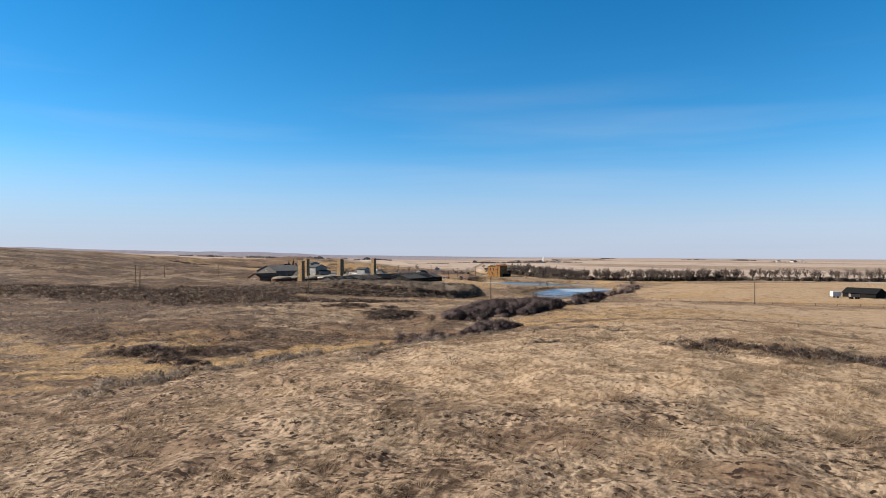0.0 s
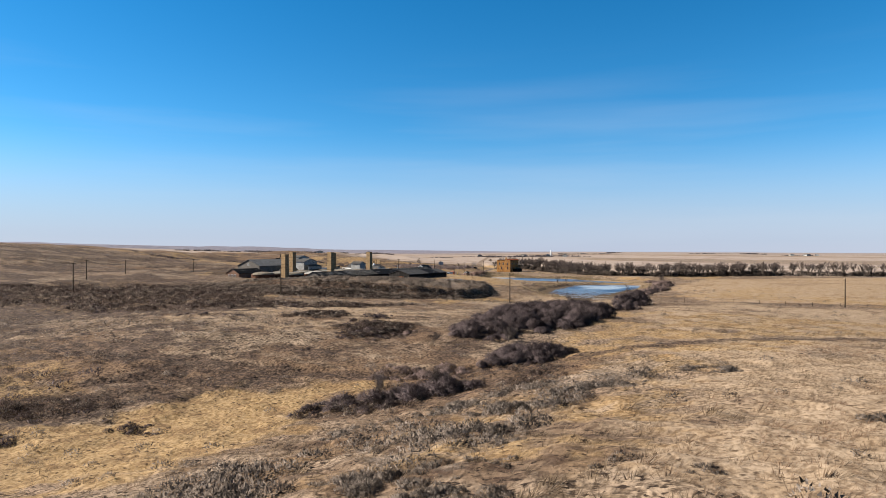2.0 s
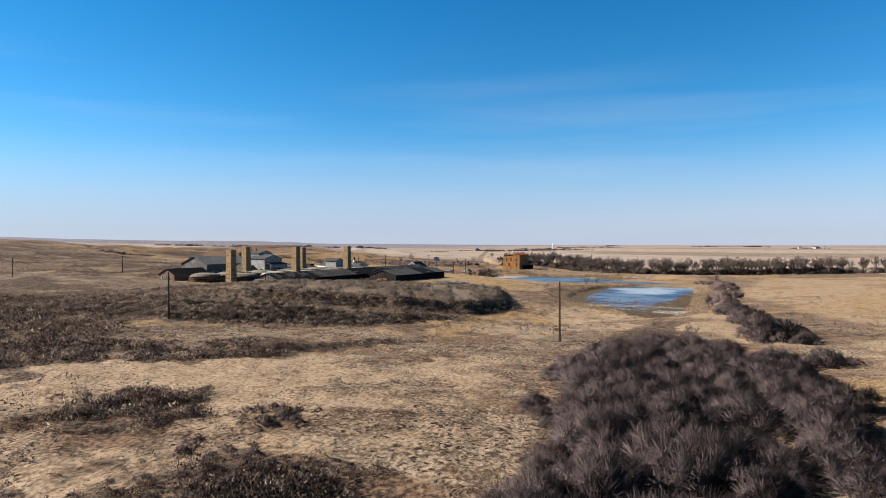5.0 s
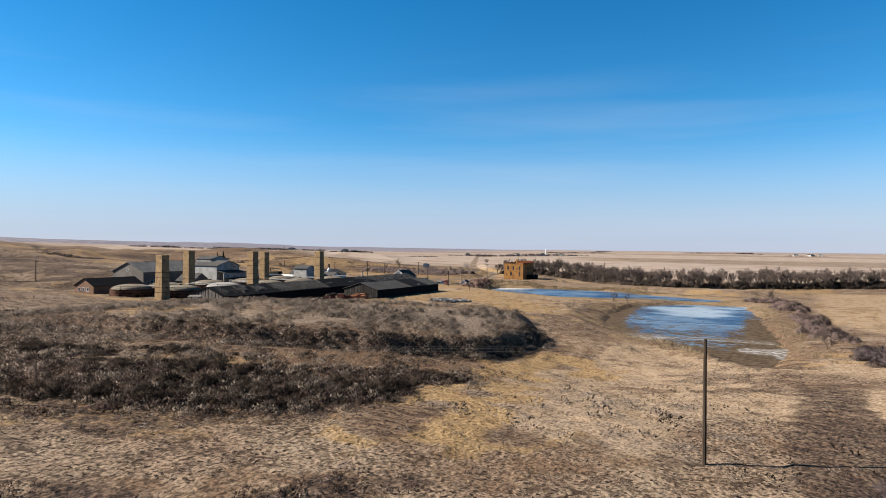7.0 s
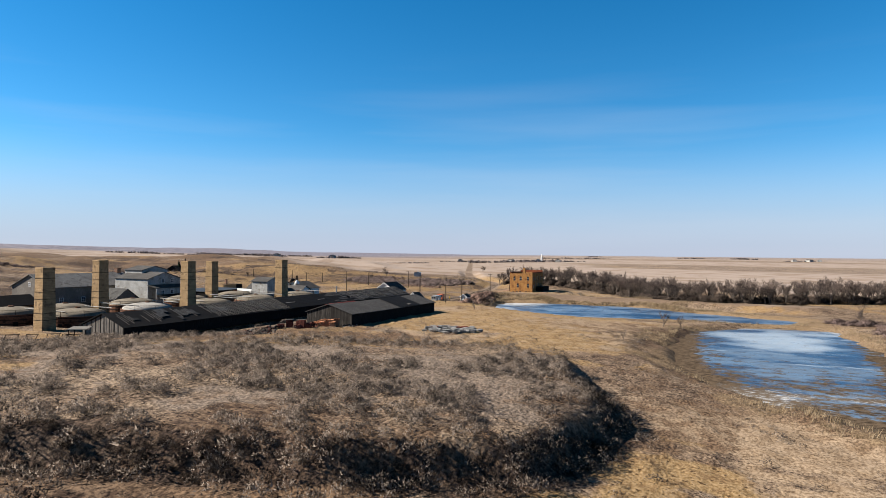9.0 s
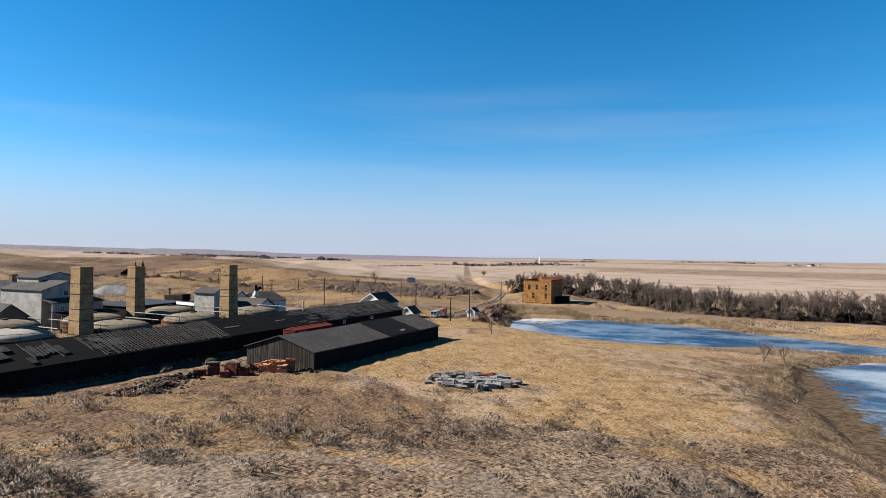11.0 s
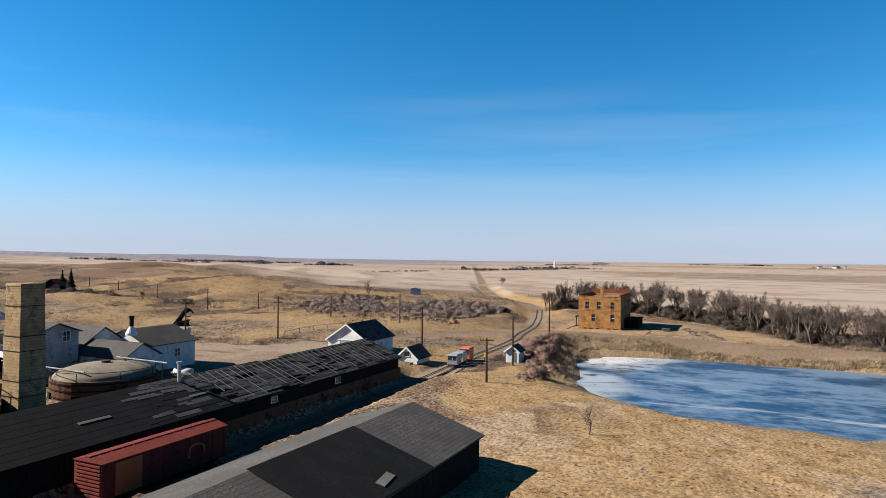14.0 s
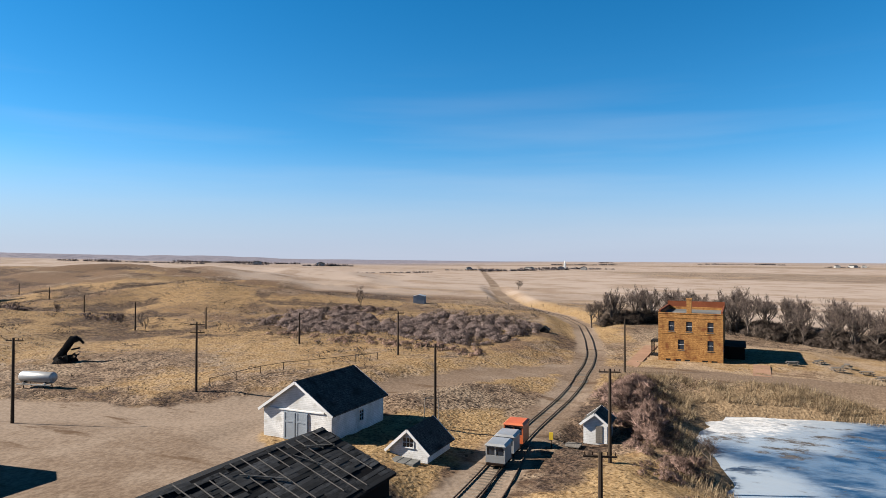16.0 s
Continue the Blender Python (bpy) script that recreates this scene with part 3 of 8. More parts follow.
def height(x, y, rough=True):
    """The ground's height."""
    x, y = np.asarray(x, float), np.asarray(y, float)
    z = 1.0 - 0.9 * np.tanh((x + 150) / 110)
    for hx, hy, r, h in HILLS + FAR_HILLS:
        z = z + h * np.exp(-((x - hx) ** 2 + (y - hy) ** 2) / (2 * r * r))
    m = inside(x, y, MOUND) + (vnoise(x, y, 7, 3) - 0.5) * 3.5
    z = z + 2.5 * smooth(m, 0, 3.2) * (1 - smooth(y - 0.2 * (x + 150), 255, 300)) * smooth(x, -215, -180)
    far = smooth(np.hypot(x + 150, y - 250), 350, 900)
    z = z + far * ((vnoise(x, y, 260, 11) - 0.5) * 2.2 + (vnoise(x, y, 900, 12) - 0.5) * 5 * smooth(-x, 200, 900))
    hills = smooth(-x - 0.4 * y, 900, 1800)
    z = z + hills * ((vnoise(x, y, 420, 13) - 0.5) * 14 + (vnoise(x, y, 170, 14) - 0.5) * 7)
    knolls = smooth(-x - 0.25 * y, 150, 260) * smooth(y, 395, 430) * (1 - smooth(np.hypot(x + 400, y - 500), 250, 420))
    z = z + knolls * ((vnoise(x, y, 38, 15) - 0.5) * 4.2 + (vnoise(x, y, 15, 16) - 0.5) * 2.2)
    west = smooth(-x - 0.3 * y, 95, 200) * (1 - far)
    z = z + west * ((vnoise(x, y, 46, 5) - 0.5) * 2.6 + (vnoise(x, y, 19, 6) - 0.5) * 1.5 + (vnoise(x, y, 8, 7) - 0.5) * 0.5)
    # levelled yard, trench of the loading track and road
    z = z + (0.95 - z) * smooth(inside(x, y, [(-290, 262), (-197, 262), (-178, 300), (-178, 342), (-196, 352), (-208, 382), (-228, 400), (-290, 400)]), -6, 8)
    dt = along(x, y, TRACK[:7])
    z = z + (-0.45 - z) * (1 - smooth(dt, 2.2, 6.5 - 2.3 * smooth(y, 312, 325) + 12 * smooth(y, 372, 392))) * smooth(y, 268, 284)
    dt = along(x, y, TRACK[5:])
    z = z + (0.2 - z) * (1 - smooth(dt, 2, 9)) * smooth(y, 425, 450) * (1 - smooth(y, 600, 700))
    dr = along(x, y, ROAD)
    z = z + (0.35 - z) * (1 - smooth(dr, 3, 8)) * 0.8
    z = z + (0.0 - z) * smooth(inside(x, y, [(-215, 446), (-178, 446), (-178, 475), (-215, 475)]), -8, 2)
    z = z + (0.62 - z) * smooth(inside(x, y, [(-229, 381), (-216, 381), (-216, 397), (-229, 397)]), -3, 1)
    z = z + (-1.35 - z) * smooth(inside(x, y, [(-202.4, 398), (-197.5, 398), (-197.5, 405), (-202.4, 405)]), -2.2, 0.6)
    for ring, level in ((LAKE, LAKE_Z), (POND, POND_Z)):
        d = inside(x, y, ring) + (vnoise(x, y, 9, 8) - 0.5) * 3.6 + (vnoise(x, y, 3.2, 9) - 0.5) * 2.4
        z = np.where(d > -14, z + (level + 0.3 - np.clip(d, -1.5, 2.5) * 0.42 - z) * smooth(d, -9, -0.5), z)
    if rough:
        c = np.maximum(clear(x, y), smooth(np.maximum(inside(x, y, LAKE), inside(x, y, POND)), -4, -1))
        near = 1 - smooth(np.hypot(x + 110, y - 220), 330, 420)
        tuft = vnoise(x, y, 2.3, 21) ** 2 * 0.40 + vnoise(x, y, 1.15, 22) ** 2 * 0.62 + (vnoise(x, y, 5, 23) - 0.5) * 0.35
        z = z + near * tuft * (1 - c) * (0.42 + 0.25 * smooth(-y, -170, -90))
        tr = np.minimum(along(x, y, TRAIL), along(x, y, TRAIL_EAST))
        z = z - 0.35 * (1 - smooth(tr, 1.2, 2.6)) * smooth(vnoise(x, y, 30, 31), 0.15, 0.5)
    return z


def clear(x, y):
    """Where the ground is bare or mown: road, yard and tracks."""
    yard = inside(x, y, [(-275, 345), (-216, 345), (-216, 378), (-226, 386), (-228, 404), (-236, 404), (-240, 396), (-242, 388), (-262, 379), (-290, 378)])
    c = smooth(yard + (vnoise(x, y, 8, 41) - 0.5) * 8, -1, 3)
    c = np.maximum(c, 1 - smooth(along(x, y, ROAD) + (vnoise(x, y, 4, 42) - 0.5) * 2, 2.6, 4.2))
    c = np.maximum(c, 1 - smooth(along(x, y, TRACK), 1.5, 3.5))
    return c


def zone(x, y, ring, soft=2.0, rag=4.0, seed=0):
    """1 inside a ring with a ragged edge, 0 outside."""
    e = (vnoise(x, y, 9, 501 + seed) - 0.5) * rag + (vnoise(x, y, 2.6, 502 + seed) - 0.5) * rag * 0.6
    return smooth(inside(x, y, ring) + e, -soft, soft)


SCRUB_STREAK = [(-100, 66), (-89, 73), (-81, 80), (-75, 85.5), (-72.5, 83.5), (-77, 75), (-81, 69), (-95, 60)]
WEST_BAND = [(-262, 158), (-251, 187), (-217, 204), (-201, 211), (-141, 165), (-122, 138), (-130, 129), (-150, 124), (-183, 121), (-260, 118)]
BROWN_PATCH = [(-98.5, 126), (-101, 131.5), (-104, 137.5), (-96, 140), (-91, 135), (-90, 129)]
DIP_PATCH = [(-84, 123), (-86.5, 128.5), (-84, 132), (-80.5, 133), (-75, 134), (-73, 128), (-72, 121), (-77, 117)]
WEST_STRIP = [(-142, 147), (-133, 158), (-114, 169), (-103, 181), (-106, 160), (-115, 148), (-125, 139)]
HOLLOW = [(-200, 196), (-150, 194), (-147, 199), (-134, 209), (-121, 223), (-115.5, 217), (-114.5, 199), (-113, 193), (-117, 186), (-126, 178), (-200, 170)]
MEADOW = [(-196, 400), (-192, 350), (-178, 300), (-170, 284), (-150, 284), (-130, 300), (-128, 345), (-122, 376), (-150, 374), (-172, 374), (-186, 384)]
EAST_FIELD = [(-72, 345), (-46, 238), (200, 330), (200, 520), (20, 470), (-66, 440)]
EAST_RISE = [(-30, 20), (60, 40), (140, 240), (-44, 236), (-48, 165), (-36, 130), (-28, 80)]


def cover(x, y):
    """Shares of dirt, golden grass, dark scrub with painted shade, stubble, reeds, painted far haze, rusty grass, grey
    litter and cropped meadow.
    """
    n1, n2, n3, n4 = vnoise(x, y, 14, 51), vnoise(x, y, 33, 52), vnoise(x, y, 5, 53), vnoise(x, y, 1.7, 54)
    mixd = 0.4 * n1 + 0.35 * n3 + 0.25 * n4
    dirt = clear(x, y)
    mound, back = inside(x, y, MOUND), 1 - smooth(y - 0.2 * (x + 150), 262, 292)
    far = np.hypot(x + 100, y - 200)
    gold = 0.95 * zone(x, y, GOLDEN, 3, 6, 1)
    gold = np.maximum(gold, 0.35 * zone(x, y, EAST_FIELD, 2, 3, 2))
    gold = np.maximum(gold, 0.62 * zone(x, y, MEADOW, 6, 12, 3) * smooth(0.5 * n2 + 0.3 * n1 + 0.2 * n3, 0.36, 0.62))
    gold = np.maximum(gold, 0.58 * zone(x, y, [(-420, 380), (-262, 386), (-240, 398), (-222, 440), (-226, 520), (-420, 560)], 10, 24, 4) * smooth(0.5 * n1 + 0.5 * n2, 0.22, 0.5))
    gold = np.maximum(gold, 0.85 * zone(x, y, [(-217, 378), (-207.5, 378), (-208, 402), (-213, 408), (-229, 384), (-232, 380)], 2, 3, 5))
    gold = np.maximum(gold, 0.75 * zone(x, y, [(-202, 378), (-190, 352), (-178, 372), (-188, 392), (-193, 400), (-199, 398)], 3, 4, 6))
    gold = np.maximum(gold, 0.85 * zone(x, y, [(-120, 238), (-112, 222), (-104, 224), (-104, 246), (-112, 260), (-117, 254)], 3, 8, 7) * smooth(n3, 0.3, 0.6))
    gold = np.maximum(gold, 0.8 * zone(x, y, [(-200, 222), (-178, 220), (-176, 232), (-200, 240)], 3, 8, 8))
    gold = np.maximum(gold, 0.7 * zone(x, y, [(-200, 262), (-250, 255), (-262, 262), (-222, 268), (-204, 270), (-178, 296), (-172, 290)], 3, 6, 9))
    gold = np.maximum(gold, 0.55 * smooth(n2, 0.58, 0.75) * smooth(n3, 0.2, 0.5))
    gold = np.maximum(gold, 0.72 * zone(x, y, [(-150, 300), (-184, 299), (-196, 276), (-206, 262), (-180, 254), (-150, 268), (-136, 290)], 4, 12, 10) * smooth(0.6 * n1 + 0.4 * n3, 0.36, 0.55))
    gold = np.maximum(gold, 0.7 * zone(x, y, [(-118, 190), (-108, 184), (-98, 196), (-104, 222), (-114, 224), (-116, 206)], 3, 8, 42) * smooth(n3, 0.25, 0.55))
    rails = along(x, y, TRACK)
    gold = np.maximum(gold, 0.7 * (1 - smooth(rails + (n3 - 0.5) * 6, 5, 13)) * smooth(y, 455, 480) * (1 - smooth(y, 560, 680)))
    # dark ground below scrub, with some shade painted in the same tone
    scrub = 0.95 * zone(x, y, SCRUB_STREAK, 1.2, 5, 11) * smooth(mixd, 0.28, 0.42)
    scrub = np.maximum(scrub, 0.95 * zone(x, y, WEST_BAND, 4, 16, 12) * smooth(0.4 * n1 + 0.35 * n3 + 0.25 * n2, 0.30, 0.44))
    scrub = np.maximum(scrub, 0.85 * zone(x, y, BROWN_PATCH, 1.2, 4, 13) * smooth(mixd, 0.25, 0.42))
    scrub = np.maximum(scrub, 0.8 * zone(x, y, DIP_PATCH, 1.5, 5, 14) * smooth(mixd, 0.30, 0.45))
    scrub = np.maximum(scrub, 0.95 * zone(x, y, WEST_STRIP, 1.5, 7, 15) * smooth(mixd, 0.34, 0.46))
    scrub = np.maximum(scrub, 1.0 * zone(x, y, HOLLOW, 2, 8, 16) * smooth(mixd, 0.34, 0.5))
    # bank face darkened: scrub tone with the bank's shade painted in
    scrub = np.maximum(scrub, (1 - smooth(np.abs(mound - 1.2) + (n3 - 0.5) * 1.5, 1.4, 2.8)) * smooth(-y, -270, -258) * smooth(x, -215, -190))
    west = smooth(-x - 0.2 * y, 105, 150) * (1 - smooth(y, 215, 245) * smooth(x, -300, -240)) * (1 - smooth(far, 500, 1100)) * (1 - smooth(y, 330, 390))
    scrub = np.maximum(scrub, 1.0 * west * smooth(0.35 * n1 + 0.3 * n2 + 0.35 * n3, 0.44, 0.54))
    scrub = np.maximum(scrub, 0.8 * smooth(-x, 62, 80) * (1 - smooth(y, 118, 140)) * smooth(mixd, 0.48, 0.58) * (1 - gold))
    scrub = np.maximum(scrub, 0.8 * zone(x, y, [(-59, 40), (-44, 56), (-44, 62), (-60, 60), (-96, 46)], 3, 8, 17) * smooth(mixd, 0.42, 0.55))
    scrub = np.maximum(scrub, 0.9 * (1 - smooth(along(x, y, CREEK) + (n1 - 0.5) * 5, 1.5, 5)) * smooth(y, 100, 120) * (1 - smooth(y, 225, 245)))
    scrub = np.maximum(scrub, 0.30 * zone(x, y, [(-300, 428), (-262, 424), (-232, 432), (-222, 450), (-226, 478), (-262, 486), (-330, 480)], 3, 14, 18) * smooth(mixd, 0.36, 0.5))
    scrub = np.maximum(scrub, 0.4 * zone(x, y, [(-124, 318), (-133, 314), (-136, 326), (-129, 342), (-123, 340)], 1.5, 6, 19) * smooth(mixd, 0.38, 0.52))
    # shadow beside the long shed, painted on the trench floor in scrub tone
    scrub = np.maximum(scrub, 1.2 * smooth(inside(x, y, [(-206, 271), (-200, 271), (-198.5, 290), (-199, 332), (-206, 332)]) + (n3 - 0.5) * 2, -1.5, 1))
    scrub = np.maximum(scrub, 0.8 * smooth(inside(x, y, [(-262, 382), (-243, 389), (-240, 398), (-237, 406), (-232, 420), (-240, 404), (-247, 393), (-266, 386)]) + (n3 - 0.5) * 4, -1.5, 2) * smooth(n3, 0.3, 0.6))
    scrub = np.maximum(scrub, 0.8 * zone(x, y, [(-201.5, 384), (-199.5, 384), (-198, 396), (-200, 400), (-202, 396)], 1, 2, 20))
    scrub = np.maximum(scrub, 0.9 * zone(x, y, [(-67, 96), (-70, 91), (-76, 87), (-90, 78), (-112, 66), (-150, 76), (-140, 90), (-109, 90), (-97, 91), (-80, 94)], 1.5, 7, 36) * smooth(mixd, 0.36, 0.52))
    scrub = np.maximum(scrub, 0.85 * zone(x, y, [(-59, 86), (-56, 98), (-48, 106), (-42, 107), (-41, 98), (-44, 90), (-52, 84)], 1.5, 6, 37) * smooth(mixd, 0.34, 0.50))
    scrub = np.maximum(scrub, 0.9 * zone(x, y, [(-201.8, 396), (-198.5, 398), (-197, 430), (-204, 433), (-207, 412)], 1.5, 4, 38) * smooth(mixd, 0.40, 0.52))
    dips = smooth(-x - 0.25 * y, 130, 170) * smooth(y, 400, 430) * (1 - smooth(np.hypot(x + 400, y - 500), 260, 420))
    # scrub tone in the dips of the knolls, painting in their shade
    scrub = np.maximum(scrub, 0.85 * dips * (1 - smooth(0.5 * vnoise(x, y, 15, 16) + 0.25 * vnoise(x, y, 38, 15) + 0.25 * n3, 0.38, 0.47)))
    rut = np.minimum(along(x, y, TRAIL), along(x, y, TRAIL_EAST))
    narrow = smooth(-x, 72, 84)
    scrub = np.maximum(scrub, 1.3 * (1 - smooth(rut + (n4 - 0.5) * 0.8, 1.0, 2.6)) * (0.7 + 0.3 * narrow))
    # near slope darkened to fit the opening view
    hill = (1 - smooth(x * 0.8829 + y * 0.4695 + 0.3 * (y * 0.8829 - x * 0.4695), -6, 26)) * (1 - smooth(y * 0.8829 - x * 0.4695, 26, 46)) * smooth(mixd, 0.36, 0.54)
    scrub = np.maximum(scrub, 0.5 * hill)
    scrub = scrub * (1 - zone(x, y, EAST_FIELD, 2, 3, 2))
    slope = zone(x, y, [(-158, 302), (-178, 301), (-196, 284), (-208, 266), (-196, 250), (-168, 258), (-154, 282)], 4, 12, 45)
    scrub = np.maximum(scrub, 0.35 * slope * smooth(mixd, 0.42, 0.56))
    gold = np.maximum(gold * (1 - 0.75 * slope), 0.50 * slope * smooth(0.5 * n1 + 0.5 * n3, 0.42, 0.60))
    # rusty bent grass
    rust = 0.85 * zone(x, y, [(-152, 214), (-136, 222), (-126, 230), (-120, 236), (-116, 226), (-120, 212), (-134, 206), (-150, 206)], 3, 10, 21)
    rust = np.maximum(rust, 0.9 * zone(x, y, [(-82, 120), (-84, 130), (-72, 134), (-66, 128), (-70, 118)], 2, 6, 22))
    rust = np.maximum(rust, 0.7 * zone(x, y, [(-100, 126), (-92, 128), (-88, 136), (-98, 136)], 2, 6, 23))
    rust = np.maximum(rust, 0.75 * (1 - smooth(rut + (n1 - 0.5) * 3, 1.6, 4.2)) * smooth(x, -84, -74) * (1 - smooth(x, -36, -28)))
    rust = np.maximum(rust, 0.7 * zone(x, y, [(-66, 118), (-52, 118), (-47, 110), (-54, 104), (-66, 104)], 2, 6, 24) * smooth(mixd, 0.36, 0.5))
    rust = np.maximum(rust, 0.6 * west * smooth(0.5 * vnoise(x, y, 21, 56) + 0.5 * n3, 0.50, 0.64))
    rust = np.maximum(rust, 0.85 * slope)
    rust = np.maximum(rust, 0.55 * zone(x, y, [(-160, 296), (-182, 297), (-194, 276), (-206, 262), (-180, 258), (-150, 270), (-140, 290)], 4, 10, 25) * smooth(mixd, 0.34, 0.52))
    rust = np.maximum(rust, 0.5 * smooth(vnoise(x, y, 19, 57) * 0.6 + n3 * 0.4, 0.58, 0.70) * (1 - smooth(far, 700, 1200)))
    rust = np.maximum(rust, 0.6 * zone(x, y, MEADOW, 6, 10, 3) * smooth(0.6 * vnoise(x, y, 8, 58) + 0.4 * n4, 0.60, 0.72))
    rust = np.maximum(rust, 0.8 * zone(x, y, [(-67, 98), (-78, 88), (-112, 70), (-150, 80), (-125, 92), (-97, 91), (-80, 96)], 3, 8, 39))
    rust = np.maximum(rust, 0.8 * zone(x, y, [(-60, 84), (-58, 100), (-46, 112), (-38, 112), (-38, 98), (-46, 86)], 3, 6, 40))
    rust = np.maximum(rust, 0.85 * zone(x, y, [(-285, 440), (-262, 432), (-240, 432), (-222, 442), (-222, 462), (-250, 470), (-285, 462)], 4, 10, 41))
    rust = np.maximum(rust, 0.8 * dips * smooth(0.5 * n1 + 0.3 * n3 + 0.2 * n4, 0.30, 0.5))
    # grey litter among sage
    grey = 0.8 * smooth(mound + (n1 - 0.5) * 8, 0, 6) * back * smooth(mixd, 0.32, 0.50)
    for gx, gy, gr in ((-174.5, 322.5, 2.6), (-165.3, 325.5, 1.5), (-159, 330, 2.0), (-152, 307, 2.2), (-178.5, 299, 4), (-171, 296, 5), (-165, 348, 2.2), (-154, 352, 1.8)):
        grey = np.maximum(grey, 0.95 * (1 - smooth(np.hypot(x - gx, 0.8 * (y - gy)) + (n4 - 0.5) * 1.6 + (n3 - 0.5) * 1.5, 0.55 * gr, gr)))
    grey = np.maximum(grey, 0.42 * zone(x, y, [(-104, 196), (-90, 190), (-78, 206), (-84, 236), (-102, 250), (-110, 236)], 6, 14, 26) * smooth(mixd, 0.36, 0.52))
    grey = np.maximum(grey, 0.6 * zone(x, y, SAGE_BAND, 2, 5, 27) * smooth(mixd, 0.38, 0.52))
    reed = np.zeros_like(x)
    for ring in (LAKE, POND):
        d = inside(x, y, ring)
        belt = smooth(d + (n3 - 0.5) * 7 + (n1 - 0.5) * 6, -7, -2.5) * (1 - smooth(d, 1.5, 3.5))
        reed = np.maximum(reed, belt if ring is LAKE else 0.55 * belt * smooth(0.6 * n1 + 0.4 * n3, 0.35, 0.6))
        if ring is POND:
            scrub = np.maximum(scrub, 0.75 * smooth(d + (n3 - 0.5) * 6 + (n4 - 0.5) * 3, -7, -1) * smooth(mixd, 0.34, 0.52) * smooth(365 - y, 0, 25))
            rust = np.maximum(rust, 0.6 * smooth(d + (n1 - 0.5) * 8, -9, -3) * smooth(365 - y, 0, 25))
    # far plain: broad strips of stubble and fallow
    strip = np.sin((x * 0.35 + y * 0.94) / 96.0 + 2.2 * vnoise(x, y, 900, 61)) + 0.5 * np.sin((x * 0.9 - y * 0.44) / 210.0)
    rows = smooth(strip, -0.35, 0.0)
    stub = smooth(y + 0.12 * x, 470, 500) * smooth(x + 0.44 * (y - 520), -215, -200) * (0.9 + 0.1 * rows)
    stub = np.maximum(stub, 0.95 * smooth(y + 0.35 * x, 432, 446) * smooth(y, 545, 575) * (0.75 + 0.25 * rows))
    stub = np.maximum(stub, 0.95 * smooth(far, 800, 1200) * (0.35 + 0.65 * rows) * (1 - 0.6 * smooth(-x - 0.45 * y, 250, 600)))
    fallow = zone(x, y, [(-268, 880), (-280, 965), (-372, 1145), (-30, 1260), (1200, 1500), (1200, 1020), (-85, 885)], 12, 10, 35)
    fallow = np.maximum(fallow, smooth(np.sin(y / 150 + x / 700 + 3 * vnoise(x, y, 1100, 62)), 0.72, 0.9) * smooth(far, 1500, 1700))
    stub = stub * (1 - 0.6 * fallow) * (1 - 0.75 * smooth(-along(x, y, TRACK), -7, -2.5) * (1 - smooth(y, 560, 680)))
    lea = 0.8 * zone(x, y, MEADOW, 6, 10, 3) * (1 - 0.8 * slope)
    lea = np.maximum(lea, 0.85 * zone(x, y, EAST_RISE, 10, 12, 31) * smooth(0.6 * n1 + 0.4 * n3, 0.15, 0.4))
    lea = np.maximum(lea, 0.95 * zone(x, y, [(-112, 226), (-98, 210), (-80, 212), (-74, 250), (-82, 258), (-92, 262), (-104, 268), (-114, 256)], 5, 8, 43) * smooth(mixd, 0.22, 0.42))
    lea = np.maximum(lea, 0.9 * zone(x, y, [(-148, 300), (-136, 292), (-126, 306), (-128, 340), (-150, 352), (-156, 330)], 5, 8, 44))
    lea = np.maximum(lea, 0.75 * zone(x, y, EAST_FIELD, 3, 3, 2))
    lea = np.maximum(lea, 0.75 * zone(x, y, [(-124, 232), (-112, 210), (-84, 186), (-60, 200), (-62, 250), (-78, 268), (-108, 276), (-122, 262)], 4, 10, 32) * smooth(n1, 0.22, 0.5))
    lea = np.maximum(lea, 0.7 * zone(x, y, [(-126, 112), (-80, 118), (-78, 150), (-84, 176), (-104, 176), (-126, 140)], 4, 14, 33) * smooth(mixd, 0.30, 0.48))
    lea = np.maximum(lea, 0.75 * zone(x, y, [(-206, 441), (-160, 441), (-150, 452), (-166, 476), (-206, 478)], 2, 4, 34))
    # share of painted haze, growing with distance
    far_haze = 0.9 * smooth(far, 1300, 2600) * smooth(-x - 0.25 * y, 100, 900) + 0.35 * smooth(far, 1800, 4500)
    return dirt, gold, scrub, stub, reed, far_haze, rust * (1 - dirt), grey, lea


def spread(fine0, fine1, step, lo, hi, grow, back=0.0):
    """Grid lines: even between fine0 and fine1, widening outwards to lo and hi."""
    lines = list(np.arange(fine0, fine1, step))
    s, v = step, lines[-1]
    while v < hi:
        s *= grow
        v += s
        lines.append(min(v, hi))
    s, v = step, lines[0]
    while v > lo:
        s *= back or grow
        v -= s
        lines.insert(0, max(v, lo))
    return np.array(lines)


AHEAD, RIGHT = (-0.4695, 0.8829), (0.8829, 0.4695)


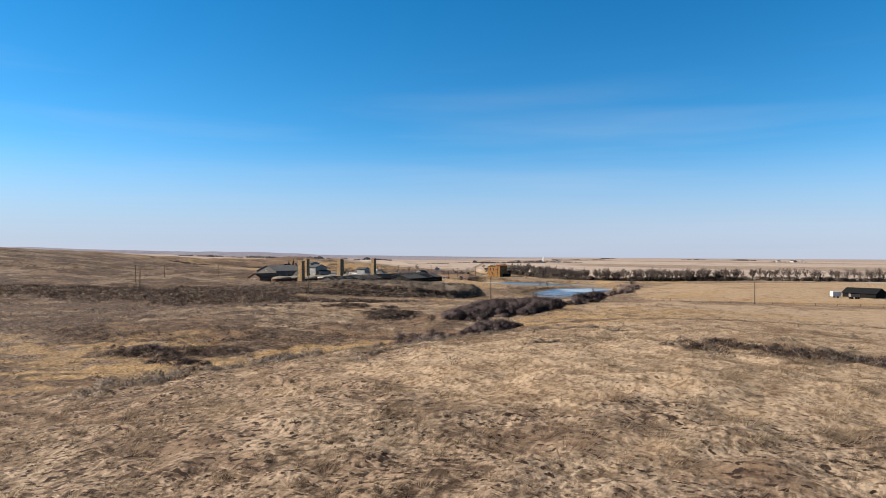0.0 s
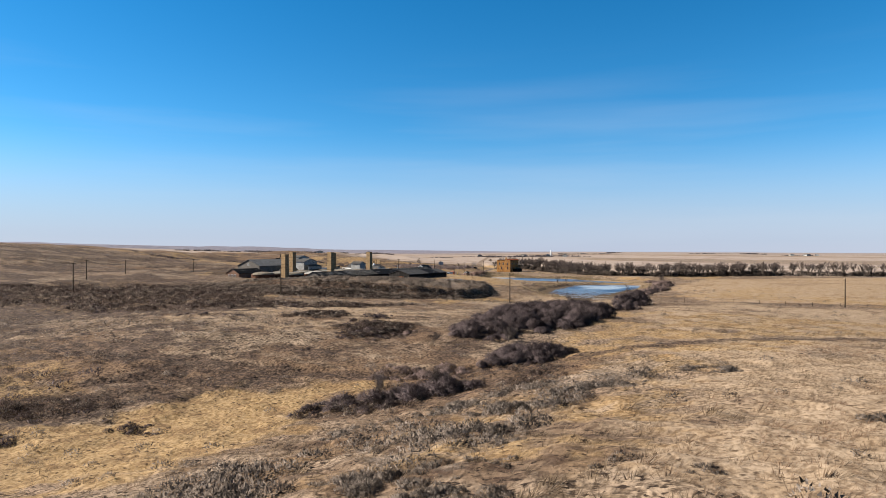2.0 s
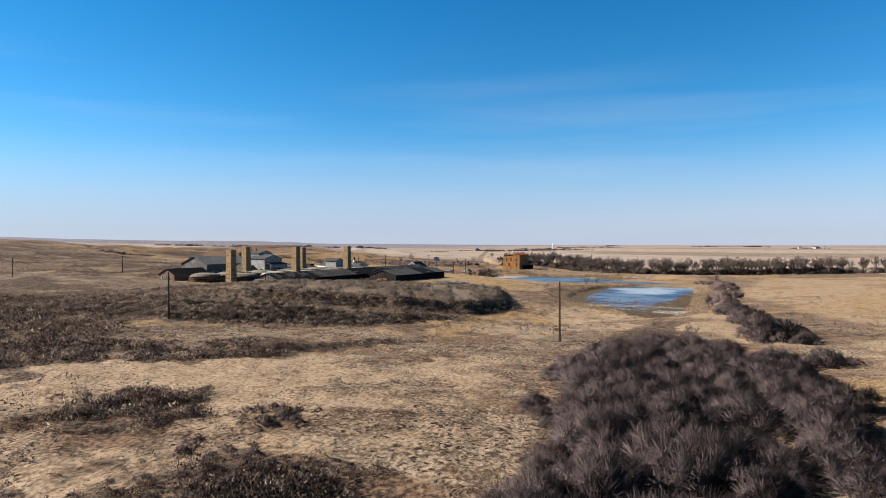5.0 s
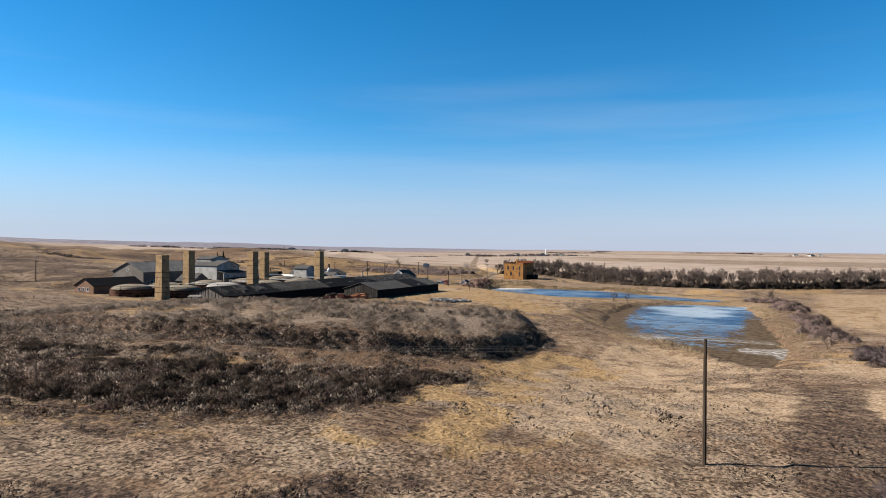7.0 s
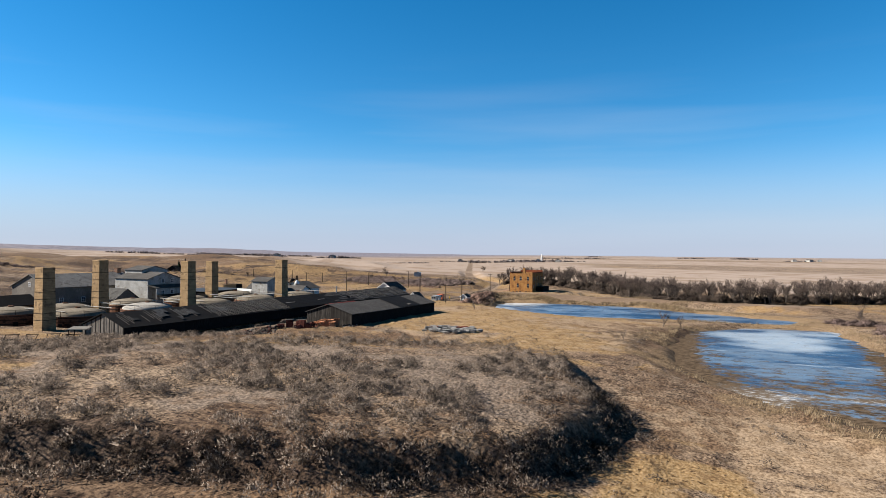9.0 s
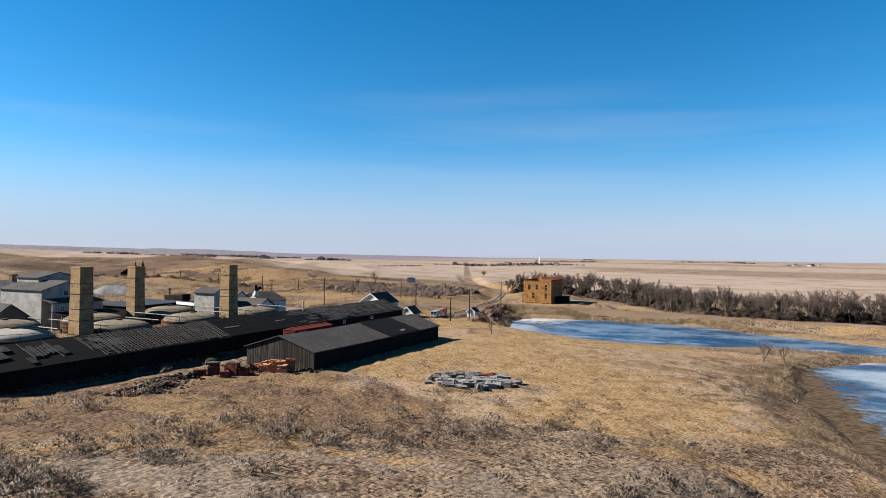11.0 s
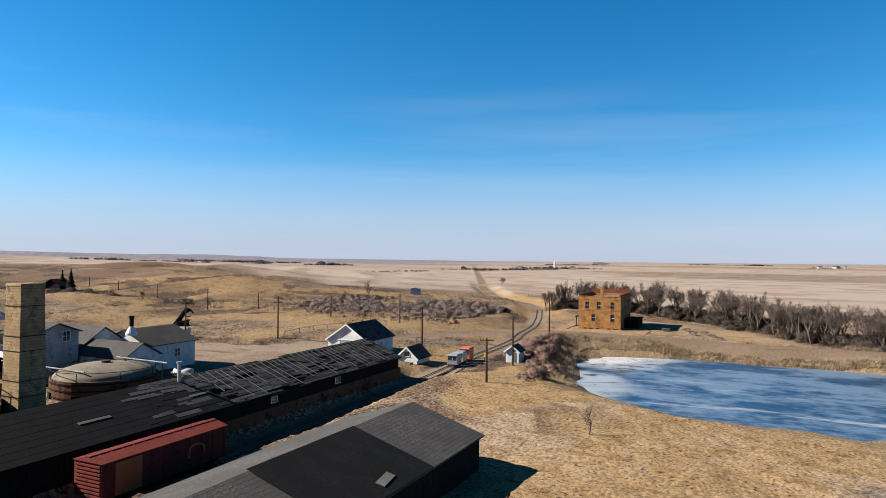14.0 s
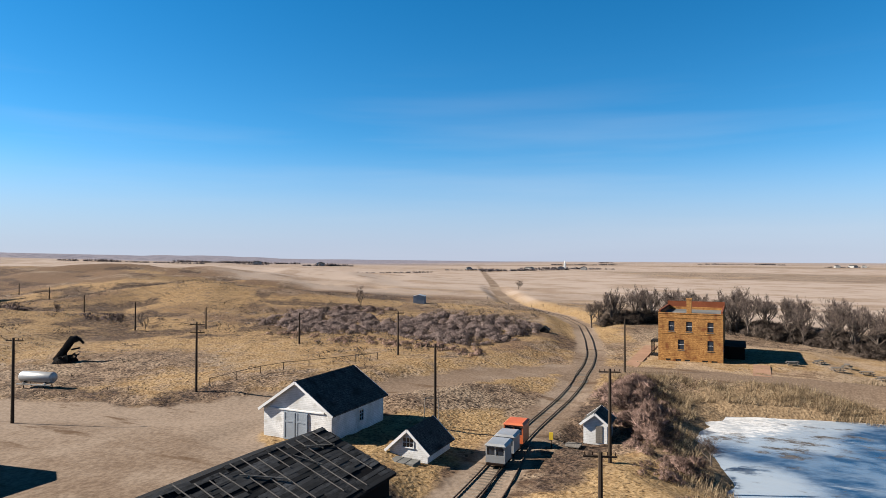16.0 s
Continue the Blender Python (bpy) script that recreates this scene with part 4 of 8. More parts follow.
def make_ground():
    a = np.concatenate([spread(14, 60, 0.45, -1500, 59.9, 1.06)[:-1], spread(60, 130, 0.7, 59.9, 129.9, 1.0)[1:-1], spread(130, 430, 1.0, 129.9, 4850, 1.03)[1:]])
    b = spread(-40, 36, 0.8, -4700, 4700, 1.045, 1.024)
    aa, bb = np.meshgrid(a, b, indexing="ij")
    x, y = aa * AHEAD[0] + bb * RIGHT[0], aa * AHEAD[1] + bb * RIGHT[1]
    z = height(x, y)
    n, k = x.shape
    i = np.arange((n - 1) * k).reshape(n - 1, k)[:, :-1].ravel()
    me = big_mesh("ground", np.stack([x.ravel(), y.ravel(), z.ravel()], 1), np.stack([i, i + 1, i + k + 1, i + k], 1)[:, ::-1], GROUND)
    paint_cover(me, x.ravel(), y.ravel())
    me.shade_smooth()
    return tagged(new("ground", me), "rolling dry tan prairie grass ground with dark scrub", "ground", kind="structure")


def paint_cover(me, x, y):
    dirt, gold, scrub, stub, reed, far_haze, rust, grey, lea = cover(x, y)
    for name, rgb in (("cover", (dirt, gold, scrub)), ("cover_more", (stub, reed, far_haze)), ("cover_fine", (rust, grey, lea))):
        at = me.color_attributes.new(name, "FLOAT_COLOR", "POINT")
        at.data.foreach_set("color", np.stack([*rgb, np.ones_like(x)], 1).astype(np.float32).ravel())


ground = make_ground()


def make_ice(name, ring, level, mat, muddy, label):
    xs, ys = [p[0] for p in ring], [p[1] for p in ring]
    x, y = np.meshgrid(np.arange(min(xs) - 4, max(xs) + 4, 1.0), np.arange(min(ys) - 4, max(ys) + 4, 1.0), indexing="ij")
    d = inside(x, y, ring)
    n, k = x.shape
    i = np.arange((n - 1) * k).reshape(n - 1, k)[:, :-1].ravel()
    i = i[(d.ravel()[i] > -4)]
    me = big_mesh(name, np.stack([x.ravel(), y.ravel(), np.full(x.size, level)], 1), np.stack([i, i + k, i + k + 1, i + 1], 1), mat)
    at = me.color_attributes.new("shore", "FLOAT_COLOR", "POINT")
    nz = vnoise(x, y, 6, 71)
    if muddy:
        # clear ice at the north end, mud creeping in from the west, east and south; white flecks on the southern tail
        core = 1 - smooth(np.hypot((x + 101) / 17, (y - 360) / 26) + (nz - 0.5) * 0.7 + (vnoise(x, y, 17, 74) - 0.5) * 0.8, 0.3, 1.3)
        lie = np.clip(0.30 * smooth(-x, 108, 122) + 0.26 * smooth(335 - y, 0, 50) + 0.32 * smooth(x, -92, -82) * (y < 340) - 0.30 * core + 0.34 * (1 - smooth(d, 1, 7)) * smooth(365 - y, 0, 20) + 0.03, 0, 0.9)
        beach = 0.36 * smooth(312 - y, 0, 25) * smooth(vnoise(x, y, 7, 73), 0.30, 0.6) + 0.4 * (1 - smooth(d, 0.3, 2.0)) * smooth(y, 350, 370)
        clear_ice = 0.72 * core
    else:
        # a broad whitish margin along the west end, thin elsewhere
        end = np.minimum(np.hypot(x + 190, y - 424), 1.1 * np.hypot(x + 189, y - 398))
        beach = np.clip(0.62 * (1 - smooth(np.hypot(x + 191, y - 424) + (nz - 0.5) * 6, 3, 13)) + 0.55 * (1 - smooth(d + nz * 3, 1.0, 3.5)) * smooth(-x, 140, 190), 0, 1)
        lie = 0.15 * (1 - smooth(np.hypot(x + 183, y - 418), 5, 12))
        clear_ice = 0.72 * (1 - smooth(end + (nz - 0.5) * 12, 5, 20)) + 0.30 * (1 - smooth(d + nz * 4, 1, 6))
    at.data.foreach_set("color", np.stack([beach.ravel(), lie.ravel(), clear_ice.ravel(), 1 + 0 * d.ravel()], 1).astype(np.float32).ravel())
    return tagged(new(name, me), label, "water", kind="structure")


make_ice("water_lake", LAKE, LAKE_Z, ICE, False, "blue frozen lake with whitish streaked ice")
make_ice("water_pond", POND, POND_Z, ICE_MUDDY, True, "half-thawed frozen pond with brown muddy patches")

# ---- buildings ----


def ground_z(x, y):
    return float(height(np.array([x]), np.array([y]), False)[0])


def window(parent, x, z, w, h, m=Matrix(), frame_mat=None, cols=2, rows=2, out=0.06, label="white-framed window with dark panes"):
    """A framed window on the face y = 0 of m (outwards is -y)."""
    frame_mat, t = frame_mat or WHITE_TRIM, min(0.07, w * 0.08)
    s = Shape()
    s.box(x - t, -out, z - t, x, 0.02, z + h + t).box(x + w, -out, z - t, x + w + t, 0.02, z + h + t)
    s.box(x, -out, z + h, x + w, 0.02, z + h + t).box(x - t * 1.6, -out - 0.05, z - t, x + w + t * 1.6, 0.02, z)
    f = part("window", s, frame_mat, parent, label)
    f.matrix_basis = m
    for i in range(1, cols):
        part("glazing_bar", Shape().box(x + w * i / cols - t * 0.25, -out * 0.8, z, x + w * i / cols + t * 0.25, -0.013, z + h), frame_mat, f)
    for j in range(1, rows):
        part("glazing_bar", Shape().box(x, -out * 0.85, z + h * j / rows - t * 0.3, x + w, -0.014, z + h * j / rows + t * 0.3), frame_mat, f)
    part("pane", Shape().box(x, -0.012, z, x + w, 0.015, z + h), GLASS, f)
    return f


def gable(name, corner, yaw, w, d, base, eave, ridge, wall, roof, label, category, group="", over=0.35, trim=None, peak=0.5, ridge_x=False, roof_label="", sag=0.0, roof_name="roof_slope"):
    """A house with a pitched roof. corner: its front left corner; front faces -y; the ridge runs along y."""
    t = thing(name, pose(corner[0], corner[1], base, 0, 0, yaw), label, category, group)
    he, hr, c, th = eave - base, ridge - base, w * peak, 0.18
    rise_l, rise_r = (hr - he) / c, (hr - he) / (w - c)
    for n0, y0, y1 in (("gable_wall", 0, th), ("gable_wall", d - th, d)):
        low = [(0, y0), (w, y0), (w, y1), (0, y1)]
        s = Shape()
        k = len(s.v)
        prof = [(0, -0.4), (w, -0.4), (w, he), (c, hr), (0, he)]
        s.v += [(x, y0, z) for x, z in prof] + [(x, y1, z) for x, z in prof]
        s.f += [(0, 1, 2, 3, 4), (9, 8, 7, 6, 5)] + [(i, i + 5, (i + 1) % 5 + 5, (i + 1) % 5) for i in range(5)]
        part(n0, s, wall, t)
    part("side_wall", Shape().box(0, th, -0.4, th, d - th, he - 0.01), wall, t)
    part("side_wall", Shape().box(w - th, th, -0.4, w, d - th, he - 0.01), wall, t)
    n = max(2, int(d / 4))
    for side, x_out, rise in ((-1, -over, rise_l), (1, w + over, rise_r)):
        z_out, rings = he - over * rise, []
        for i in range(n + 1):
            yy, dip = -over + (d + 2 * over) * i / n, -sag * math.sin(math.pi * i / n) - sag * 0.5 * math.sin(7 * i)
            ring = [(x_out, yy, z_out + dip * 0.6 + 0.02), (c, yy, hr + dip + 0.02), (c, yy, hr + dip + 0.14), (x_out, yy, z_out + dip * 0.6 + 0.14)]
            rings.append(ring if side < 0 else ring[::-1])
        s = Shape().loft(rings)
        part(roof_name, s, roof, t, roof_label)
    if trim:
        for y in (-over - 0.03, d + over - 0.01):
            for x_out, rise in ((-over, rise_l), (w + over, rise_r)):
                part("bargeboard", Shape().plank((x_out, y, he - over * rise + 0.03), (c, y, hr + 0.03), 0.06, 0.22, (0, 0, 1)), trim, t)
    return t


def side_m(w, d, side):
    """The wall faces of a gable(): front, right, back and left, with outwards to -y."""
    return {"front": Matrix(), "right": pose(w, 0, 0, 0, 0, 90), "back": pose(w, d, 0, 0, 0, 180), "left": pose(0, d, 0, 0, 0, -90)}[side]


def left_of(cx, cy, yaw, w):
    return cx - w * math.cos(radians(yaw)), cy - w * math.sin(radians(yaw))


# White barn with the blue double door
W_YAW, W_W, W_D = 2.16, 7.25, 9.2
wx, wy = left_of(-219.3, 384.7, W_YAW, W_W)
barn = gable("white_barn", (wx, wy), W_YAW, W_W, W_D, 0.58, 3.30, 5.75, WHITE, SHINGLE_DARK, "white clapboard barn with blue-grey double doors and a dark shingle roof", "barn", trim=WHITE_TRIM)
for k in range(2):
    x0 = 2.25 + 1.32 * k
    dr = part("door", Shape().box(x0, -0.09, 0.0, x0 + 1.27, -0.01, 2.5), DOOR_BLUE, barn, "faded blue-grey plank door")
    part("door_trim", Shape().box(x0 + 0.05, -0.12, 0.05, x0 + 0.2, -0.09, 2.45).box(x0 + 1.07, -0.12, 0.05, x0 + 1.22, -0.09, 2.45).box(x0 + 0.2, -0.12, 1.6, x0 + 1.07, -0.09, 1.75).box(x0 + 0.2, -0.12, 0.05, x0 + 1.07, -0.09, 0.2), DOOR_BLUE, dr)
part("head_board", Shape().box(0.6, -0.1, 2.62, 6.5, -0.0, 2.74), WHITE_TRIM, barn)
window(barn, 4.6, 1.1, 0.7, 0.95, side_m(W_W, W_D, "right"), rows=3)

# Brick boarding house
B_YAW, B_W, B_D, B_H = 1.16, 9.95, 15.8, 8.3
bx, by = left_of(-190.91, 451.59, B_YAW, B_W)
house = thing("brick_house", pose(bx, by, 0, 0, 0, B_YAW), "two-storey flat-roofed ochre brick house with a red parapet", "house")


def pierced(name, w, h, thick, holes, mat, parent, m, z0=-0.5):
    """A wall with openings: strips round each hole. holes: x, z, width, height."""
    s = Shape()
    xs = sorted({0, w, *(v for x, z, a, b in holes for v in (x, x + a))})
    for x0, x1 in zip(xs, xs[1:]):
        cuts, z = sorted((q[1], q[1] + q[3]) for q in holes if q[0] <= x0 + 1e-6 and q[0] + q[2] >= x1 - 1e-6), z0
        for lo, hi in cuts:
            s.box(x0, 0, z, x1, thick, lo)
            z = hi
        s.box(x0, 0, z, x1, thick, h)
    ob = part(name, s, mat, parent)
    ob.matrix_basis = m
    return ob


front_holes = [(1.62, 5.0, 0.92, 1.6), (4.35, 5.0, 0.92, 1.6), (7.6, 5.0, 0.92, 1.6), (3.1, 2.0, 0.92, 1.6), (7.6, 2.0, 0.92, 1.6)]
cellar = [(1.2, 0.05, 0.75, 0.35), (2.7, 0.05, 0.85, 0.35), (4.1, 0.05, 0.85, 0.35), (6.8, 0.05, 0.85, 0.35), (8.2, 0.05, 0.9, 0.35)]
side_holes = [(1.4 + 2.6 * i, z, 0.92, 1.6) for i in range(6) for z in (2.0, 5.0)]
for side, w, holes in (("front", B_W, front_holes + cellar), ("right", B_D, side_holes), ("back", B_W, front_holes), ("left", B_D, side_holes)):
    m = side_m(B_W, B_D, side)
    if side in ("right", "left"):
        m = m @ pose(0.35, 0, 0)
        w, holes = w - 0.7, [(x - 0.35, z, a, b) for x, z, a, b in holes]
    pierced("wall", w, B_H - 0.45, 0.35, holes, BRICK, house, m)
    for x, z, a, b in holes:
        if b > 1:
            f = window(house, x, z, a, b, m @ pose(0, 0.12, 0), frame_mat=WHITE_TRIM, cols=1, rows=2, label="sash window in the brick wall")
            part("sill", Shape().box(x - 0.1, -0.2, z - 0.16, x + a + 0.1, 0.02, z - 0.09), CONCRETE, f)
        else:
            f = part("cellar_window", Shape().box(x, 0.14, z, x + a, 0.2, z + b), GLASS, house)
            f.matrix_basis = m
    c = part("coping", Shape().box(0.002, -0.06, B_H - 0.45, w - 0.002, 0.36, B_H - 0.3), BRICK, house)
    c.matrix_basis = m
    for z in (4.55, 7.15):
        c = part("band_course", Shape().box(0.01, -0.05, z, w - 0.01, 0.0, z + 0.14), BRICK, house)
        c.matrix_basis = m
for side, w in (("back", B_W), ("left", B_D), ("right", B_D)):
    p = part("parapet", Shape().box(0.04, 0.04, B_H - 0.3, w - (0.04 if side == "back" else 0.5), 0.3, B_H + (0.75 if side == "back" else 0.1)), BRICK_RED, house, "red brick parapet")
    p.matrix_basis = side_m(B_W, B_D, side)
part("flat_roof", Shape().box(0.36, 0.36, B_H - 1.0, B_W - 0.36, B_D - 0.36, B_H - 0.75), CONCRETE, house)
part("chimney", Shape().box(4.0, 6.2, B_H - 0.75, 4.8, 7.0, B_H + 1.55).box(3.92, 6.12, B_H + 1.55, 4.88, 7.08, B_H + 1.75), BRICK, house, "brick chimney")
part("porch", Shape().box(-1.7, 4.0, 2.55, 0, 7.4, 2.75).box(-1.6, 4.1, -0.3, -1.4, 4.3, 2.55).box(-1.6, 7.1, -0.3, -1.4, 7.3, 2.55).box(-1.7, 4.0, -0.3, 0, 7.4, 0.25), WOOD_BLACK, house, "dark timber porch")
part("annex", Shape().box(B_W + 0.01, 5.5, -0.4, B_W + 3.2, 14.5, 2.1).box(B_W + 0.01, 5.3, 2.1, B_W + 3.4, 14.7, 2.3), WOOD_BLACK, house, "low dark lean-to")

# Sheds
S_YAW, S_W, S_D = -0.34, 11.5, 37.6
sx, sy = left_of(-181.5, 302.6, S_YAW, S_W)
shed = gable("drying_shed", (sx, sy), S_YAW, S_W, S_D, 1.0, 3.55, 5.3, WOOD_BLACK, SHINGLE, "long low black timber shed with a patched felt roof", "shed", over=0.3, sag=0.1)
for k in range(58):
    x = 0.1 + k * 0.197
    top = 2.5 + 1.75 * (1 - abs(x - S_W / 2) / (S_W / 2))
    part("board", Shape().box(x, -0.022 - 0.006 * (k * 7 % 3), 0.0 + 0.06 * (k * 5 % 4), x + 0.19, -0.004, top - 0.05), WOOD_DULL, shed)
rise = 1.75 / (S_W / 2)
part("felt_patch", Shape().hull([(S_W / 2 + 0.02, 19.4, 4.49), (S_W + 0.32, 19.4, 4.49 - rise * (S_W / 2 + 0.3)), (S_W + 0.32, 29.5, 4.45 - rise * (S_W / 2 + 0.3)), (S_W / 2 + 0.02, 29.5, 4.45)][::1], [(S_W / 2 + 0.02, 19.4, 4.5), (S_W + 0.32, 19.4, 4.5 - rise * (S_W / 2 + 0.3)), (S_W + 0.32, 29.5, 4.47 - rise * (S_W / 2 + 0.3)), (S_W / 2 + 0.02, 29.5, 4.47)]), TAR, shed, "black felt patch")

part("tin_patch", Shape().plank((S_W / 2 + 4.8, 25.2, 4.5 - rise * 4.8 + 0.03), (S_W / 2 + 5.35, 25.3, 4.5 - rise * 5.35 + 0.03), 1.7, 0.03, (0.29, 0, 0.95)), LATH, shed, "bare tan patch board")

A_YAW, A_W, A_D = 1.07, 10.9, 106.6
ax, ay = left_of(-205.6, 268.0, A_YAW, A_W)
long_shed = gable("long_shed", (ax, ay), A_YAW, A_W, A_D, 0.95, 2.85, 5.0, WOOD_BLACK, TAR, "very long black timber shed with a broken shingle roof", "shed", over=0.35, sag=0.15)
# concrete foundation given a dark brick colour to stand for its shade
part("foundation", Shape().box(A_W + 0.0, 62, -1.6, A_W + 0.25, A_D, 0.55), KILN_WALL, long_shed, "foundation wall in a dark tone standing for shade")
FELT_GREY = surface("worn_roof_board", (0.010, 0.011, 0.012), (0.062, 0.063, 0.066), 6, 0.85, vary=0.55, stretch=(1, 0.3, 1))


def on_slope(u, y, lift=0.0):
    """A point of the long shed's east slope; u from ridge to eave."""
    run = A_W / 2 + 0.35
    return Vector((A_W / 2 + u * run, y, 4.05 - u * run * 2.15 / (A_W / 2) + 0.17 + lift))


SLOPE_UP = (0.37, 0, 0.93)
rnd = random.Random(12)
for k in range(84):
    y = 1.5 + k * 0.53 + rnd.uniform(-0.12, 0.12)
    if y < 24 and math.sin(y * 0.9) + 0.6 * math.sin(y * 2.3) < -0.1:
        continue
    u0, u1 = (rnd.uniform(0.0, 0.1), rnd.uniform(0.93, 1.0)) if y > 24 else (rnd.uniform(0.0, 0.4), rnd.uniform(0.6, 1.0))
    part("lath", Shape().plank(on_slope(u0, y, 0.04), on_slope(u1, y + rnd.uniform(-0.15, 0.15), 0.03), 0.045, 0.04, SLOPE_UP), LATH, long_shed)
for k in range(9):
    u = 0.07 + k * 0.105
    part("cross_lath", Shape().plank(on_slope(u, 21 + rnd.uniform(0, 3), 0.02), on_slope(u, 45.6, 0.01), 0.035, 0.03, SLOPE_UP), LATH, long_shed)
for k in range(26):
    y, u = rnd.uniform(0.5, 44), rnd.uniform(0, 0.7)
    part("felt_scrap", Shape().plank(on_slope(u, y, 0.02), on_slope(u + rnd.uniform(0.12, 0.3), y + rnd.uniform(-0.3, 0.3), 0.03), rnd.uniform(0.8, 2.6), 0.02, SLOPE_UP), FELT_GREY, long_shed)
for k in range(40):
    y, u = rnd.uniform(66, 78), rnd.randrange(8)
    a, b = rnd.uniform(0, 0.05), rnd.uniform(1.0, 3.6)
    part("torn_felt", Shape().plank(on_slope(0.05 + u * 0.118 + a, y - b / 2, 0.05), on_slope(0.05 + u * 0.118 + a + rnd.uniform(-0.02, 0.02), y + b / 2, 0.03), rnd.uniform(0.3, 0.62), 0.02, SLOPE_UP), rnd.choice((FELT_GREY, SHINGLE, TAR)), long_shed, "torn strip of roofing felt")
for k in range(8):
    part("felt_strip", Shape().plank(on_slope(0.07 + k * 0.125, 45.7, 0.015), on_slope(0.07 + k * 0.125, 77 - rnd.uniform(0, 5), 0.015), 0.74, 0.03 + 0.01 * (k % 2), SLOPE_UP), TAR, long_shed, "black felt strip")
for row in range(19):
    y, u = (66.0 if row % 3 else 68.0), 0.025 + row * 0.0525
    while y < A_D + 0.2:
        ln = rnd.uniform(1.5, 3.8)
        # missing boards bare the dark tar sheet, whose tone stands for shaded holes
        hole = 0.05 + 0.5 * max(0.0, math.sin(y * 0.31 + row * 0.45)) ** 3 + (0.35 if 92 < y < 101 and row < 12 else 0.0) * rnd.random()
        if rnd.random() > hole and y > 67 + 0.45 * row:
            part("roof_board", Shape().plank(on_slope(u, y, rnd.uniform(0.0, 0.05)), on_slope(u + rnd.uniform(-0.008, 0.008), min(y + ln - 0.04, A_D + 0.35), rnd.uniform(0.0, 0.05)), 0.31, 0.03, SLOPE_UP), FELT_GREY, long_shed)
        y += ln
for k in range(34):
    y = 74 + k * 0.96 + rnd.uniform(-0.12, 0.12)
    u0, u1 = rnd.uniform(-0.02, 0.10), rnd.uniform(0.55, 0.97) if k % 4 else rnd.uniform(0.2, 0.4)
    part("rafter_lath", Shape().plank(on_slope(u0, y, 0.08), on_slope(u1, y + rnd.uniform(-0.12, 0.12), 0.08), 0.05, 0.04, SLOPE_UP), LATH, long_shed)
for k in range(12):
    y, u = rnd.uniform(70, 104), rnd.uniform(0.1, 0.6)
    part("loose_lath", Shape().plank(on_slope(u, y, 0.12), on_slope(u + rnd.uniform(0.1, 0.3), y + rnd.uniform(0.6, 2.6), 0.14), 0.06, 0.05, SLOPE_UP), LATH, long_shed)
for y in (14, 27, 38):
    part("skylight_board", Shape().plank(on_slope(0.55, y + 33, 0.06), on_slope(0.55, y + 36.4 - (y - 14) * 0.05, 0.06), 0.28, 0.05, SLOPE_UP), LATH if y < 30 else CONCRETE, long_shed)
part("stove_pipe", Shape().rod((A_W / 2 + 0.7, 72.0, 3.6), (A_W / 2 + 0.7, 72.0, 5.7), 0.16, 0.16, 10).rod((A_W / 2 + 0.7, 72.0, 5.7), (A_W / 2 + 0.7, 72.0, 5.85), 0.24, 0.24, 10), SILVER, long_shed, "dull metal stove pipe")
for y in (79.5, 91.0):
    window(long_shed, y, 0.95, 0.9, 0.8, side_m(A_W, A_D, "right"), cols=1, rows=1)
for k in range(46):
    x = 0.08 + k * 0.234
    part("board", Shape().box(x, -0.04 - 0.02 * (k * 7 % 3), 0.05 * (k * 5 % 4), x + 0.22, -0.004, 1.85 + 2.1 * (1 - abs(x - A_W / 2) / (A_W / 2)) - 0.06), WOOD_GREY if k % 5 else WOOD_BLACK, long_shed)


# Tall square brick stacks
def stack(x, y, base, top, wide, group="chimney stacks"):
    t = thing("chimney_stack", pose(x, y, base), "tall square buff brick chimney stack with iron bands", "chimney", group)
    a, b, h = wide / 2, wide / 2 * 0.84, top - base
    ring = lambda r, z: [(-r, -r, z), (r, -r, z), (r, r, z), (-r, r, z)]
    part("shaft", Shape().hull(ring(a, -0.5), ring(b, h - 0.9)), CHIMNEY, t)
    part("cap", Shape().hull(ring(b * 1.0, h - 0.9), ring(b * 1.03, h - 0.25)).hull(ring(b * 1.06, h - 0.25), ring(b * 1.02, h)), CHIMNEY, t)
    for k in range(1, 6):
        z = h * (k + 0.18 * math.sin(x + 3 * k)) / 6.2
        r = a + (b - a) * z / h + 0.03
        part("iron_band", Shape().hull(ring(r, z), ring(r, z + 0.07)), IRON, t, "dark iron band")
    return t


for x, y, top in ((-227.75, 268.1, 13.0), (-243.5, 291.1, 14.0), (-226.95, 334.9, 14.0), (-229.3, 303.8, 13.9), (-247.8, 329.5, 13.4)):
    stack(x, y, 0.7, top, 2.75)


